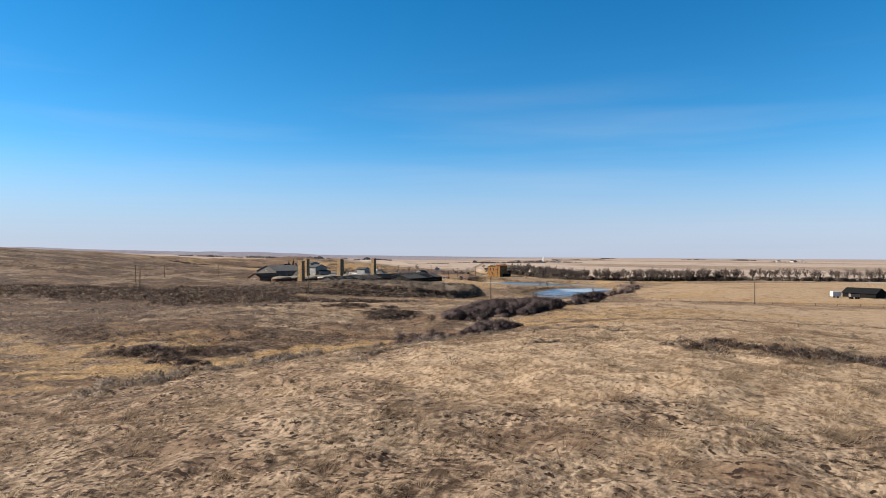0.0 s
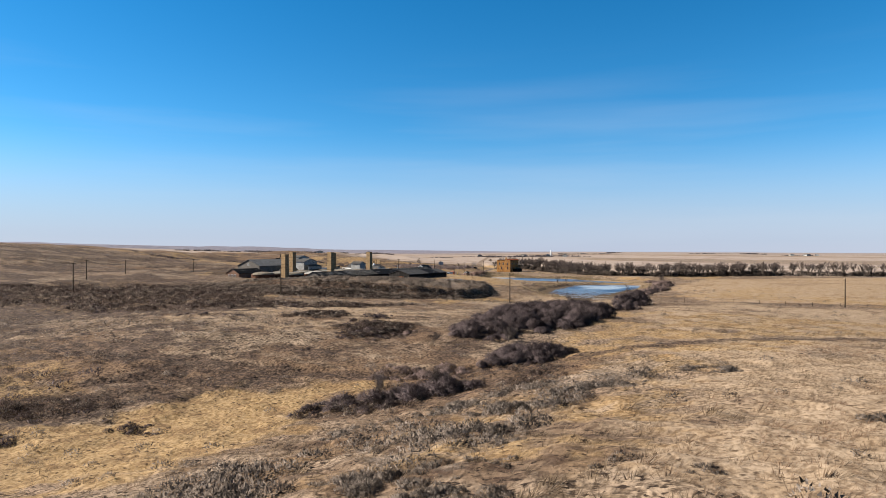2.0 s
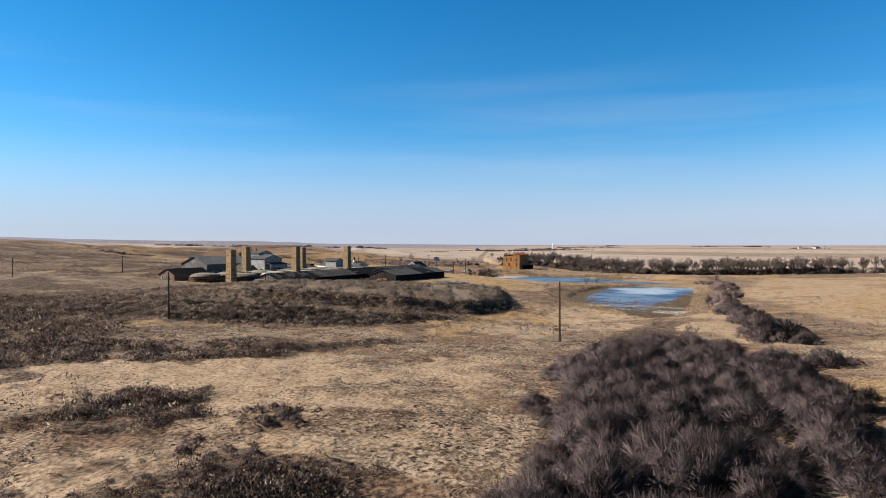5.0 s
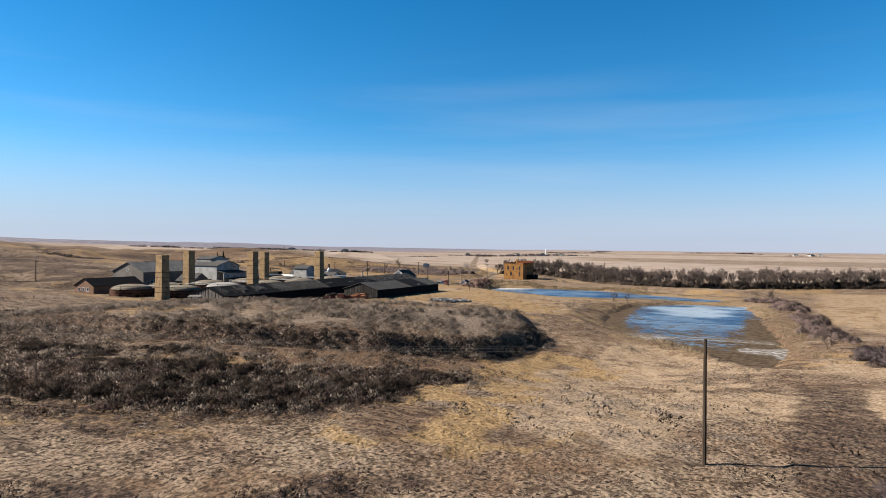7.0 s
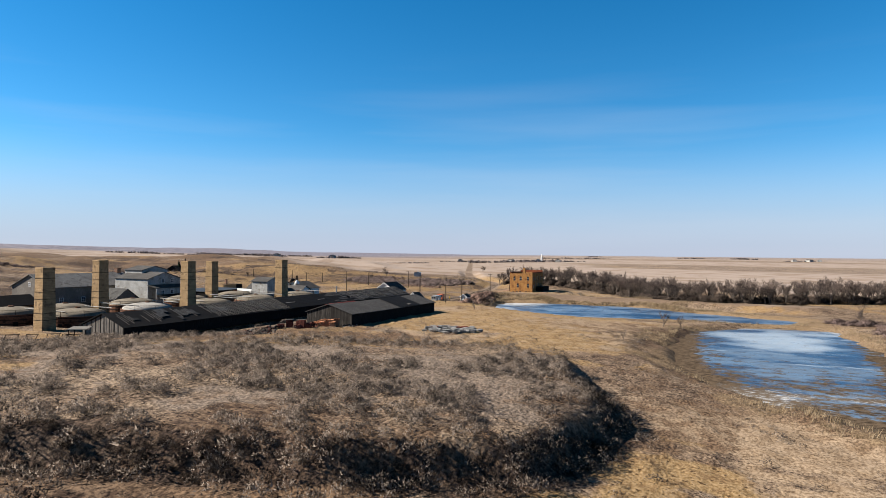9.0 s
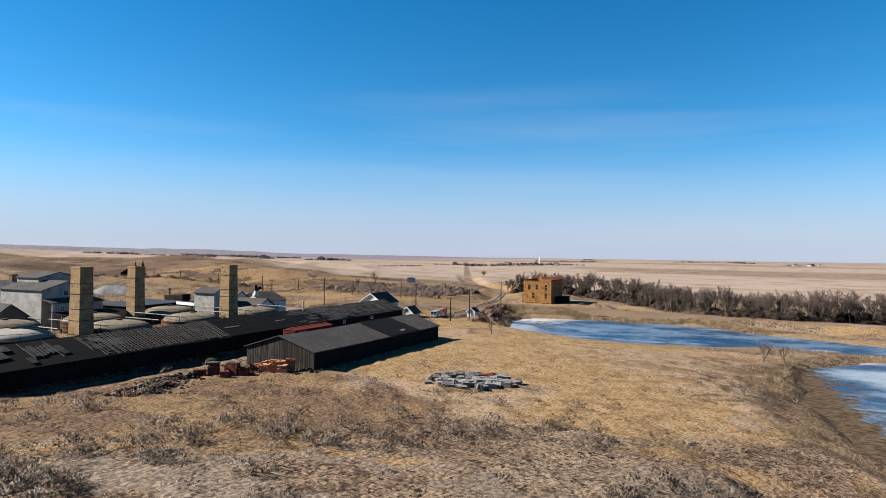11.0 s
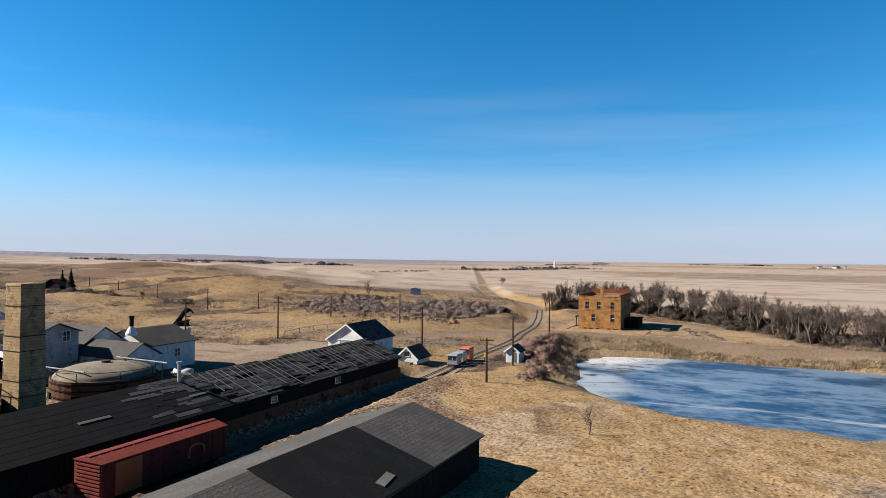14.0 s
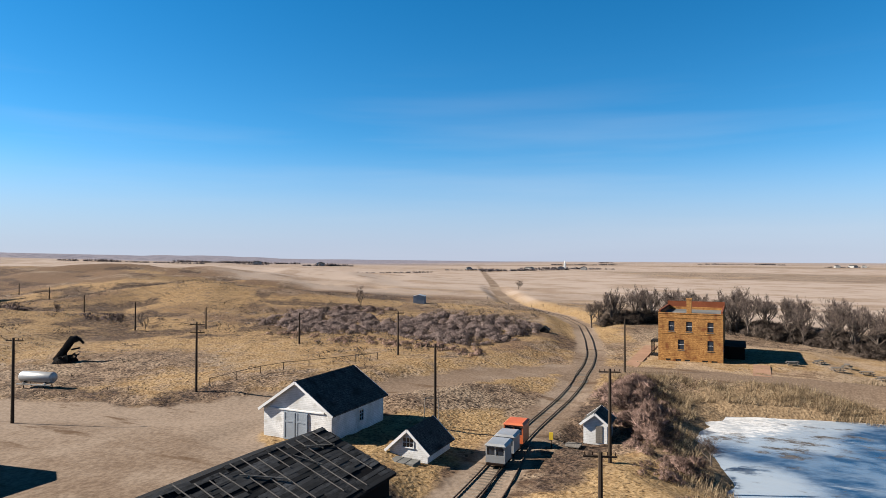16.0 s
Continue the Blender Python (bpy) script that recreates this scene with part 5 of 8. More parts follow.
# Round kilns
def kiln(x, y, crown=None, r=5.6, wall_h=2.35, top=4.5):
    t = thing("beehive_kiln", pose(x, y, 0.85), "round beehive brick kiln with a domed crown", "kiln", "beehive kilns")
    part("kiln_wall", Shape().lathe([(r - 0.02, -0.4), (r, wall_h), (r - 0.35, wall_h)], 40), KILN_WALL, t, smooth=False)
    h = top - 0.85 - wall_h
    prof = [(r - 0.2, wall_h - 0.05)] + [((r - 0.3) * math.cos(q) ** 0.9, wall_h + h * math.sin(q)) for q in (0.02, 0.15, 0.35, 0.6, 0.85, 1.1, 1.35, 1.5)] + [(0.25, top - 0.82), (0.02, top - 0.8)]
    part("crown", Shape().lathe(prof, 40), crown or DOME, t, "mortared domed crown", True)
    for z in (0.5, 1.3, 2.0):
        part("hoop", Shape().lathe([(r + 0.01, z), (r + 0.06, z), (r + 0.06, z + 0.13), (r + 0.01, z + 0.13)], 40), IRON, t, "rusty iron hoop")
    part("crown_cap", Shape().lathe([(0.5, top - 0.9), (0.5, top - 0.6), (0.02, top - 0.58)], 12), KILN_WALL, t)
    for k in range(8):
        q = 0.4 + k * 0.785
        # solid dark blocks on the wall stand in for the shaded fire holes
        part("fire_hole_panel", Shape().box(-0.45, -0.12, 0.1, 0.45, 0.1, 0.95), WOOD_BLACK, t).matrix_basis = pose(r * math.cos(q), r * math.sin(q), 0, 0, 0, math.degrees(q) + 90)
        part("rail_post", Shape().rod((0, 0, 0), (0, 0, 0.95), 0.04), IRON, t).matrix_basis = pose((r - 0.1) * math.cos(q), (r - 0.1) * math.sin(q), wall_h)
    part("guard_rail", Shape().lathe([(r - 0.13, wall_h + 0.9), (r - 0.07, wall_h + 0.9), (r - 0.07, wall_h + 0.96), (r - 0.13, wall_h + 0.96)], 40), IRON, t, "rusty guard rail")
    return t


for x, y in ((-231, 277), (-231.5, 294.2), (-229.5, 311), (-230, 328), (-230, 346), (-245, 272), (-244, 283), (-245, 301), (-244, 317), (-246, 337)):
    kiln(x, y, DOME_WHITE if abs(y - 294.2) < 0.1 else None)

# Factory hall and its smaller neighbours
hall = gable("factory_hall", (-287.6, 297.2), 0.5, 15.5, 27.5, 1.0, 6.4, 9.6, WOOD_GREY, ROOF_PALE, "large grey timber factory hall with a weathered roof", "factory", over=0.4)
part("chimney", Shape().box(7.2, 25.6, 7.9, 8.5, 26.8, 9.8).box(7.1, 25.5, 9.8, 8.6, 26.9, 10.0), BRICK_PINK, hall, "short brick chimney")
window(hall, 7.2, 5.6, 0.9, 0.9)
for k in range(4):
    window(hall, 3.0 + 6.2 * k, 1.2, 1.0, 1.3, side_m(15.5, 27.5, "right"))
brick_shop = gable("brick_shop", (-267.5, 270.0), 1.0, 8.4, 17, 0.95, 3.4, 5.5, BRICK_PINK, TAR, "small pale red brick workshop with a dark roof", "workshop", over=0.3)
for k in range(3):
    window(brick_shop, 1.6 + 1.9 * k, 0.9, 0.9, 1.0, cols=1, rows=1)
# the tall mill with its two lean-to roofs
mill = gable("white_mill", (-255.9, 314.4), 90.5, 11.0, 13.0, 1.0, 8.5, 10.2, OLD_WHITE, SHINGLE, "tall white timber mill building with lean-to roofs", "mill", "white offices", over=0.3)
window(mill, 4.6, 6.4, 0.9, 0.9)
window(mill, 7.8, 6.4, 0.9, 0.9)
mill_top = gable("white_mill_loft", (-263.0, 318.3), 90.5, 8.8, 7.0, 6.0, 10.7, 11.8, OLD_WHITE, SHINGLE, "white gabled loft rising above the mill roof", "mill", "white offices", over=0.25)
window(mill_top, 1.4, 2.9, 1.1, 1.2)
part("lean_to_roof", Shape().hull([(-0.2, -3.6, 5.05), (11.2, -3.6, 5.05), (11.2, -0.02, 5.75), (-0.2, -0.02, 5.75)], [(-0.2, -3.6, 5.2), (11.2, -3.6, 5.2), (11.2, -0.02, 5.9), (-0.2, -0.02, 5.9)]), SHINGLE_DARK, mill, "dark lean-to roof")
part("lean_to_wall", Shape().box(0, -3.3, -0.4, 11, -3.1, 5.03).box(10.8, -3.1, -0.4, 11, -0.02, 5.03), OLD_WHITE, mill)
for k in range(3):
    window(mill, 1.6 + 3.2 * k, 3.5, 0.9, 0.9, pose(0, -3.3, 0))
part("lower_roof", Shape().hull([(-0.2, -6.4, 2.75), (12.6, -6.4, 2.75), (12.6, -3.32, 3.25), (-0.2, -3.32, 3.25)], [(-0.2, -6.4, 2.87), (12.6, -6.4, 2.87), (12.6, -3.32, 3.37), (-0.2, -3.32, 3.37)]), TAR, mill, "low black lean-to roof")
part("lower_wall", Shape().box(0, -6.1, -0.4, 12.3, -5.9, 2.7).box(12.1, -5.9, -0.4, 12.3, -3.4, 2.7), OLD_WHITE, mill)
gable("kiln_workshop", (-259.0, 306.8), 90.5, 7.0, 8.0, 1.0, 3.4, 5.9, WOOD_GREY, SHINGLE_DARK, "small timber workshop with a dark gabled roof", "workshop", over=0.35)
ROOF_BLUE = surface("blue_grey_tin_roof", (0.022, 0.026, 0.032), (0.060, 0.067, 0.076), 5, 0.6, 0.2, big=0.4, stain=(0.04, 0.036, 0.032))
flat = thing("flat_roofed_shed", pose(-268.0, 333.0, 1.0), "low shed with a blue-grey tin roof and white fascia", "shed")
part("wall", Shape().box(0.3, 0.3, -0.4, 13.7, 16.7, 3.1), WOOD_BLACK, flat)
part("flat_roof", Shape().hull([(0, 0, 3.1), (14, 0, 3.1), (14, 17, 3.3), (0, 17, 3.3)], [(0, 0, 3.25), (14, 0, 3.25), (14, 17, 3.45), (0, 17, 3.45)]), ROOF_BLUE, flat)
canopy = thing("white_canopy", pose(-253.4, 345.6, 1.0, 0, 0, -9), "low flat canopy with a broad white fascia board", "canopy")
part("fascia", Shape().box(0, -0.1, 3.0, 7.0, 0.0, 3.7), WHITE_TRIM, canopy, "broad white fascia board")
part("flat_roof", Shape().box(0, 0.01, 3.4, 7.0, 4.2, 3.6), TAR, canopy)
for k in range(4):
    part("post", Shape().box(0.1 + 2.2 * k, 0.05, -0.3, 0.25 + 2.2 * k, 0.2, 3.4), WOOD_GREY, canopy)
tan = thing("tan_brick_block", pose(-271.4, 358.0, 1.2, 0, 0, 90), "low flat-topped tan brick boiler house with a short stack", "boiler house")
part("wall", Shape().box(0, 0, -0.6, 6.1, 5.0, 3.6), CHIMNEY, tan)
part("dark_annex", Shape().box(6.12, 0.4, -0.6, 9.4, 4.6, 3.5), WOOD_BLACK, tan)
part("short_stack", Shape().box(2.8, 1.5, 3.6, 3.4, 2.1, 5.2).box(2.7, 1.4, 5.2, 3.5, 2.2, 5.35), BRICK_PINK, tan, "short brick stack")
for k in range(2):
    # dark panels laid on the solid wall imitate shaded openings
    part("opening_panel", Shape().box(1.2 + 2.2 * k, -0.05, 1.2, 1.9 + 2.2 * k, -0.004, 2.0), WOOD_BLACK, tan)
red_rack = thing("red_steel_frame", pose(-260.5, 359.6, 1.2, 0, 0, 30), "dull red steel frame among the workshops", "frame")
part("frame", Shape().box(0, 0, -0.3, 0.15, 0.15, 3.2).box(1.8, 0, -0.3, 1.95, 0.15, 3.2).box(0.15, 0, 3.05, 1.8, 0.15, 3.2).box(0.15, 0, 1.9, 1.8, 0.15, 2.05).box(0.15, 0.02, 0.6, 1.8, 0.13, 1.9), BOXCAR_RED, red_rack)
off_a = gable("white_office", (-245.5, 357), 1.0, 9.0, 8.3, 1.4, 4.6, 6.5, WHITE, SHINGLE, "white clapboard office with a grey shingle roof", "office", "white offices")
window(off_a, 4.6, 1.2, 0.9, 1.1, side_m(9.0, 8.3, "right"))
gable("white_annex", (-232.3, 350.2), 91.0, 5.2, 9.0, 1.2, 4.2, 5.7, WHITE, SHINGLE, "white gabled annex with a grey roof", "office", "white offices")
gable("white_workshop", (-241.4, 350.2), 91.0, 8.2, 12.0, 1.2, 4.5, 7.1, WHITE, SHINGLE, "white gabled workshop with a grey roof", "office", "white offices")
off_c = gable("white_tower_house", (-240, 344.1), 91.0, 5.6, 6.0, 1.2, 7.2, 8.3, OLD_WHITE, SHINGLE, "narrow white two-storey house beside the brick stack", "house", "white offices")
window(off_c, 3.5, 4.9, 0.9, 1.2)
vent = thing("roof_ventilator", pose(-238.3, 356.0, 6.3), "white conical roof ventilator with a dark pipe", "ventilator")
part("cone", Shape().lathe([(0.75, -0.2), (0.75, 0.1), (0.3, 0.9), (0.3, 1.0)], 16), WHITE_TRIM, vent, smooth=False)
part("flue", Shape().lathe([(0.28, 0.9), (0.28, 2.1), (0.36, 2.1), (0.36, 2.4), (0.02, 2.4)], 12), IRON, vent, "dark iron flue")

# Long white pipes, rails and racks over the kilns
for x, y in ((-231, 277), (-231.5, 294.2), (-229.5, 311), (-230, 328), (-230, 346)):
    pp = thing("kiln_pipe", pose(x, y - 4.1, 4.15), "long thin white pipe laid across the kilns", "pipe", "kiln pipes")
    part("pipe", Shape().rod((-13.0, 0.2, 0.1), (2.2, -0.1, 0.0), 0.085, 0.085, 8), OLD_WHITE, pp)
    for q in (-10.5, -5.2, 1.6):
        part("stand", Shape().rod((q, 0, 0), (q, 0.05, -3.4), 0.05, 0.05, 5).rod((q, 0, -0.3), (q + 1.2, 0.05, -1.9), 0.035, 0.035, 5), IRON, pp)
    pq = thing("kiln_pipe", pose(x, y + 2.2, 4.75), "long thin white pipe laid across the kilns", "pipe", "kiln pipes")
    part("pipe", Shape().rod((-1.0, 0, 0.0), (7.5, -0.2, -0.05), 0.08, 0.08, 8), OLD_WHITE, pq)
    for q in (0.5, 6.6):
        part("stand", Shape().rod((q, 0, 0), (q, 0.05, -3.6 if q > 3 else -1.0), 0.05, 0.05, 5), IRON, pq)

# Yard clutter beside the end of the long shed
stall = thing("open_stall", pose(-209.3, 260.3, 0.95, 0, 0, 32), "small open timber stall with a whitish roof", "stall")
part("roof", Shape().hull([(-0.2, -0.2, 2.1), (2.9, -0.2, 2.1), (2.9, 2.3, 2.35), (-0.2, 2.3, 2.35)], [(-0.2, -0.2, 2.2), (2.9, -0.2, 2.2), (2.9, 2.3, 2.45), (-0.2, 2.3, 2.45)]), LATH, stall, "whitish board roof")
for x, y in ((0, 0), (2.6, 0), (0, 2.1), (2.6, 2.1)):
    part("post", Shape().box(x, y, -0.4, x + 0.12, y + 0.12, 2.12), POLE, stall)
part("side_board", Shape().box(1.0, 0.02, 0.0, 2.6, 0.07, 1.0).box(2.64, 0.12, 0, 2.69, 2.1, 2.0), WOOD_GREY, stall)
drum = thing("white_barrel", pose(-207.6, 264.2, 0.95), "dented white metal barrel beside the shed", "barrel")
part("shell", Shape().lathe([(0.02, 0), (0.36, 0), (0.36, 0.3), (0.38, 0.32), (0.36, 0.34), (0.36, 0.95), (0.02, 0.97)], 16), WHITE, drum)
rnd = random.Random(31)
for k in range(12):
    x, y = -218 + k * 0.95 + rnd.uniform(-0.5, 0.5), 254.5 + 0.5 * k + rnd.uniform(-1.6, 1.6)
    lot = thing("lumber_stack", pose(x, y, ground_z(x, y), 0, 0, rnd.uniform(15, 60)), "low stack of weathered timber boards in the yard", "lumber", "lumber stacks")
    for j in range(rnd.randint(3, 6)):
        e = rnd.uniform(-0.25, 0.25)
        part("board", Shape().box(-1.3 + e, -0.5 + 0.17 * (j % 3), 0.02 + 0.16 * (j // 3), 1.2 + e, -0.36 + 0.17 * (j % 3), 0.15 + 0.16 * (j // 3)), rnd.choice((WOOD_GREY, WOOD_BLACK, LATH)), lot)
    if k % 2:
        part("trestle", Shape().plank((-0.9, -0.3, 0), (-0.9, 0.5, 1.0), 0.1, 0.08, (1, 0, 0)).plank((0.9, -0.3, 0), (0.9, 0.5, 1.0), 0.1, 0.08, (1, 0, 0)).box(-1.1, 0.44, 0.9, 1.1, 0.54, 1.0), POLE, lot)

# Small sheds by the track
garage = gable("cellar_house", (-213.9, 385.4), 2.0, 3.5, 4.6, 0.45, 1.0, 2.6, WHITE, SHINGLE_DARK, "small white half-buried gabled shed with a black roof", "shed", trim=WHITE_TRIM, over=0.3)
window(garage, 1.25, 0.75, 0.95, 0.75, cols=3, rows=2)
hut = gable("speeder_hut", (-201.6, 402.0), 2.0, 2.3, 3.2, -1.2, 0.75, 1.65, WHITE, SHINGLE_DARK, "tiny white trackside hut with a black roof", "hut", over=0.3, trim=WHITE_TRIM)
part("door", Shape().box(1.2, -0.05, 0.05, 1.85, 0.0, 1.7), WOOD_GREY, hut)
shack = gable("trackside_privy", (-226.5, 468), 10, 1.8, 1.8, 0.3, 2.1, 2.8, WOOD_BLACK, SHINGLE_DARK, "small dark wooden shack beside the track", "shack", over=0.15)
gable("blue_shed", (-285, 521), 20, 3.6, 4.0, 2.1, 4.7, 5.15, DOOR_BLUE, ALUMINIUM, "small blue-grey metal shed in the field", "shed", over=0.1)


def farm_house():
    t = gable("dark_house", (-407, 452), 10, 8, 6, 2.6, 5.6, 7.8, WOOD_BLACK, TAR, "dark weathered farmhouse below two spruces", "house", over=0.5)
    return t


farm_house()


# Poles
def utility_pole(x, y, top, arms=1, z=None):
    z = ground_z(x, y) if z is None else z
    t = thing("utility_pole", pose(x, y, z, 0, 0, 20), "weathered wooden utility pole with a crossarm", "pole", "utility poles")
    h = top - z
    part("pole", Shape().rod((0, 0, -0.4), (0, 0, h), 0.17, 0.11, 8), POLE, t)
    for k in range(arms):
        za = h - 0.35 - 0.9 * k
        a = part("crossarm", Shape().box(-0.9, 0.1, za, 0.9, 0.2, za + 0.1), POLE, t)
        for q in (-0.8, -0.4, 0.4, 0.8):
            part("insulator", Shape().rod((q, 0.16, za + 0.12), (q, 0.16, za + 0.3), 0.035, 0.025, 6), IRON, a)
    return t


for x, y, top, arms in ((-245.3, 394.2, 9.2, 2), (-236.1, 425.6, 8.6, 1), (-214.5, 395.1, 8.4, 1), (-197.3, 393.3, 7.6, 1), (-203.5, 435.3, 8.0, 1), (-193.8, 373.2, 6.5, 1), (-250.5, 376.5, 9.0, 1),
                        (-86.5, 197.0, 9.4, 0), (-145.5, 175.2, 10.5, 0), (-204.5, 153.4, 11.3, 1), (-9.0, 239.6, 8.0, 0), (-266, 197, 11, 1), (-280, 224, 10.5, 0), (-257, 428, 7.4, 0), (-288, 437, 6.6, 0), (-299, 429, 7.8, 0), (-336, 444, 7.5, 0), (-379, 463, 7.7, 0), (-404, 469, 8.2, 0), (-300, 278, 10, 1)):
    utility_pole(x, y, top, arms)


def wire_span(a, b, sag):
    t = thing("power_line", Matrix(), "three thin sagging wires strung between wooden poles", "wire", "power lines")
    a, b = Vector(a), Vector(b)
    across = (b - a).cross(Vector((0, 0, 1))).normalized()
    for q in (-0.75, 0.0, 0.75):
        pts = [a.lerp(b, k / 24) + across * q + Vector((0, 0, (0.25 if q == 0 else 0.0) - sag * 4 * (k / 24) * (1 - k / 24))) for k in range(25)]
        part("wire", Shape().loft([[p + across * 0.005, p + Vector((0, 0, 0.005)), p - across * 0.005, p - Vector((0, 0, 0.005))] for p in pts]), CONCRETE, t)


wire_span((-86.5, 197.0, 9.1), (-145.5, 175.2, 10.2), 1.6)
wire_span((-145.5, 175.2, 10.2), (-204.5, 153.4, 11.0), 1.6)


# Railway
def make_track(line, name):
    pts = []
    for (x0, y0), (x1, y1) in zip(line, line[1:]):
        n = max(1, int(math.hypot(x1 - x0, y1 - y0) / 2))
        pts += [(x0 + (x1 - x0) * i / n, y0 + (y1 - y0) * i / n) for i in range(n)]
    for _ in range(3):
        pts = [pts[0]] + [tuple((p + 2 * q + r) / 4 for p, q, r in zip(a, b, c)) for a, b, c in zip(pts, pts[1:], pts[2:])] + [pts[-1]]
    pts = [p for p in pts if p[1] < 560]
    zs = height(np.array([p[0] for p in pts]), np.array([p[1] for p in pts]), False) + 0.03
    t = thing(name, Matrix(), "old single railway track with rusty rails on weathered sleepers", "railway", kind="structure")
    bed = []
    for i, (x0, y0) in enumerate(pts):
        (xa, ya), (xb, yb) = pts[max(i - 1, 0)], pts[min(i + 1, len(pts) - 1)]
        d = Vector((xb - xa, yb - ya, 0)).normalized()
        q = Vector((d.y, -d.x, 0))
        p = Vector((x0, y0, zs[i]))
        bed.append([p - q * 1.7 - Vector((0, 0, 0.25)), p + q * 1.7 - Vector((0, 0, 0.25)), p + q * 1.15 - Vector((0, 0, 0.06)), p - q * 1.15 - Vector((0, 0, 0.06))])
    part("ballast", Shape().loft(bed), BALLAST, t, "grey gravel ballast")
    left, right = Shape(), Shape()
    for shape, q in ((left, -1), (right, 1)):
        rings = []
        for i, (x0, y0) in enumerate(pts):
            (xa, ya), (xb, yb) = pts[max(i - 1, 0)], pts[min(i + 1, len(pts) - 1)]
            d = Vector((xb - xa, yb - ya, 0)).normalized()
            s = Vector((d.y, -d.x, 0))
            p = Vector((x0, y0, zs[i] + 0.05)) + s * 0.75 * q
            rings.append([p - s * 0.045, p + s * 0.045, p + s * 0.035 + Vector((0, 0, 0.11)), p - s * 0.035 + Vector((0, 0, 0.11))])
        shape.loft(rings)
    part("rail", left, RAIL, t)
    part("rail", right, RAIL, t)
    tie = Shape().box(-1.25, -0.12, -0.08, 1.25, 0.12, 0.08).mesh("sleeper", TIE)
    run, k = 0.0, 0
    for i, ((x0, y0), (x1, y1)) in enumerate(zip(pts, pts[1:])):
        step = math.hypot(x1 - x0, y1 - y0)
        while run < step and k < 290:
            f = run / step
            o = part("sleeper", tie, TIE, t)
            o.matrix_basis = pose(x0 + (x1 - x0) * f, y0 + (y1 - y0) * f, zs[i] + (zs[i + 1] - zs[i]) * f - 0.10, 0, 0, math.degrees(math.atan2(y1 - y0, x1 - x0)) - 90)
            run += 0.62
            k += 1
        run -= step
    return t


make_track(TRACK, "railway_track")
make_track([(-200.6, 330), (-201.2, 362), (-203.6, 384), (-206.2, 398)], "railway_siding")


def speeder(x, y, z, yaw, mat, w, h, ln, label):
    t = thing("rail_speeder", pose(x, y, z, 0, 0, yaw), label, "rail vehicle", "rail speeders")
    part("body", Shape().box(-w / 2, 0, 0.35, w / 2, ln, h * 0.55).box(-w / 2, 0, h * 0.55, -w / 2 + 0.12, ln, h).box(w / 2 - 0.12, 0, h * 0.55, w / 2, ln, h).box(-0.06, 0, h * 0.55, 0.06, ln, h).box(-w / 2 + 0.12, 0, h * 0.93, w / 2 - 0.12, ln, h), mat, t)
    part("roof", Shape().hull([(-w / 2 - 0.1, -0.15, h), (w / 2 + 0.1, -0.15, h), (w / 2 + 0.1, ln + 0.15, h), (-w / 2 - 0.1, ln + 0.15, h)], [(-w / 2 + 0.1, 0, h + 0.16), (w / 2 - 0.1, 0, h + 0.16), (w / 2 - 0.1, ln, h + 0.16), (-w / 2 + 0.1, ln, h + 0.16)]), mat, t)
    for q in (-1, 1):
        part("windscreen", Shape().box(0.08 if q > 0 else -w / 2 + 0.14, 0.05, h * 0.57, w / 2 - 0.14 if q > 0 else -0.08, 0.08, h * 0.91), GLASS, t)
        for v in (0.35, ln - 0.35):
            wh = part("wheel", Shape().rod((0.7 * q - 0.05, v, 0.22), (0.7 * q + 0.05, v, 0.22), 0.22, 0.22, 14), IRON, t)
    part("underframe", Shape().box(-w / 2 + 0.1, -0.2, 0.2, w / 2 - 0.1, ln + 0.2, 0.36), IRON, t)
    return t


speeder(-205.55, 388.2, -0.32, 5.5, ALUMINIUM, 1.65, 1.75, 2.1, "grey metal rail speeder with two front windows")
speeder(-205.85, 391.2, -0.32, 5.5, ALUMINIUM, 1.65, 1.75, 2.1, "grey metal rail speeder with two front windows")
speeder(-206.15, 394.3, -0.32, 5.5, ORANGE, 1.8, 2.0, 2.3, "bright orange rail speeder coupled behind two grey ones")


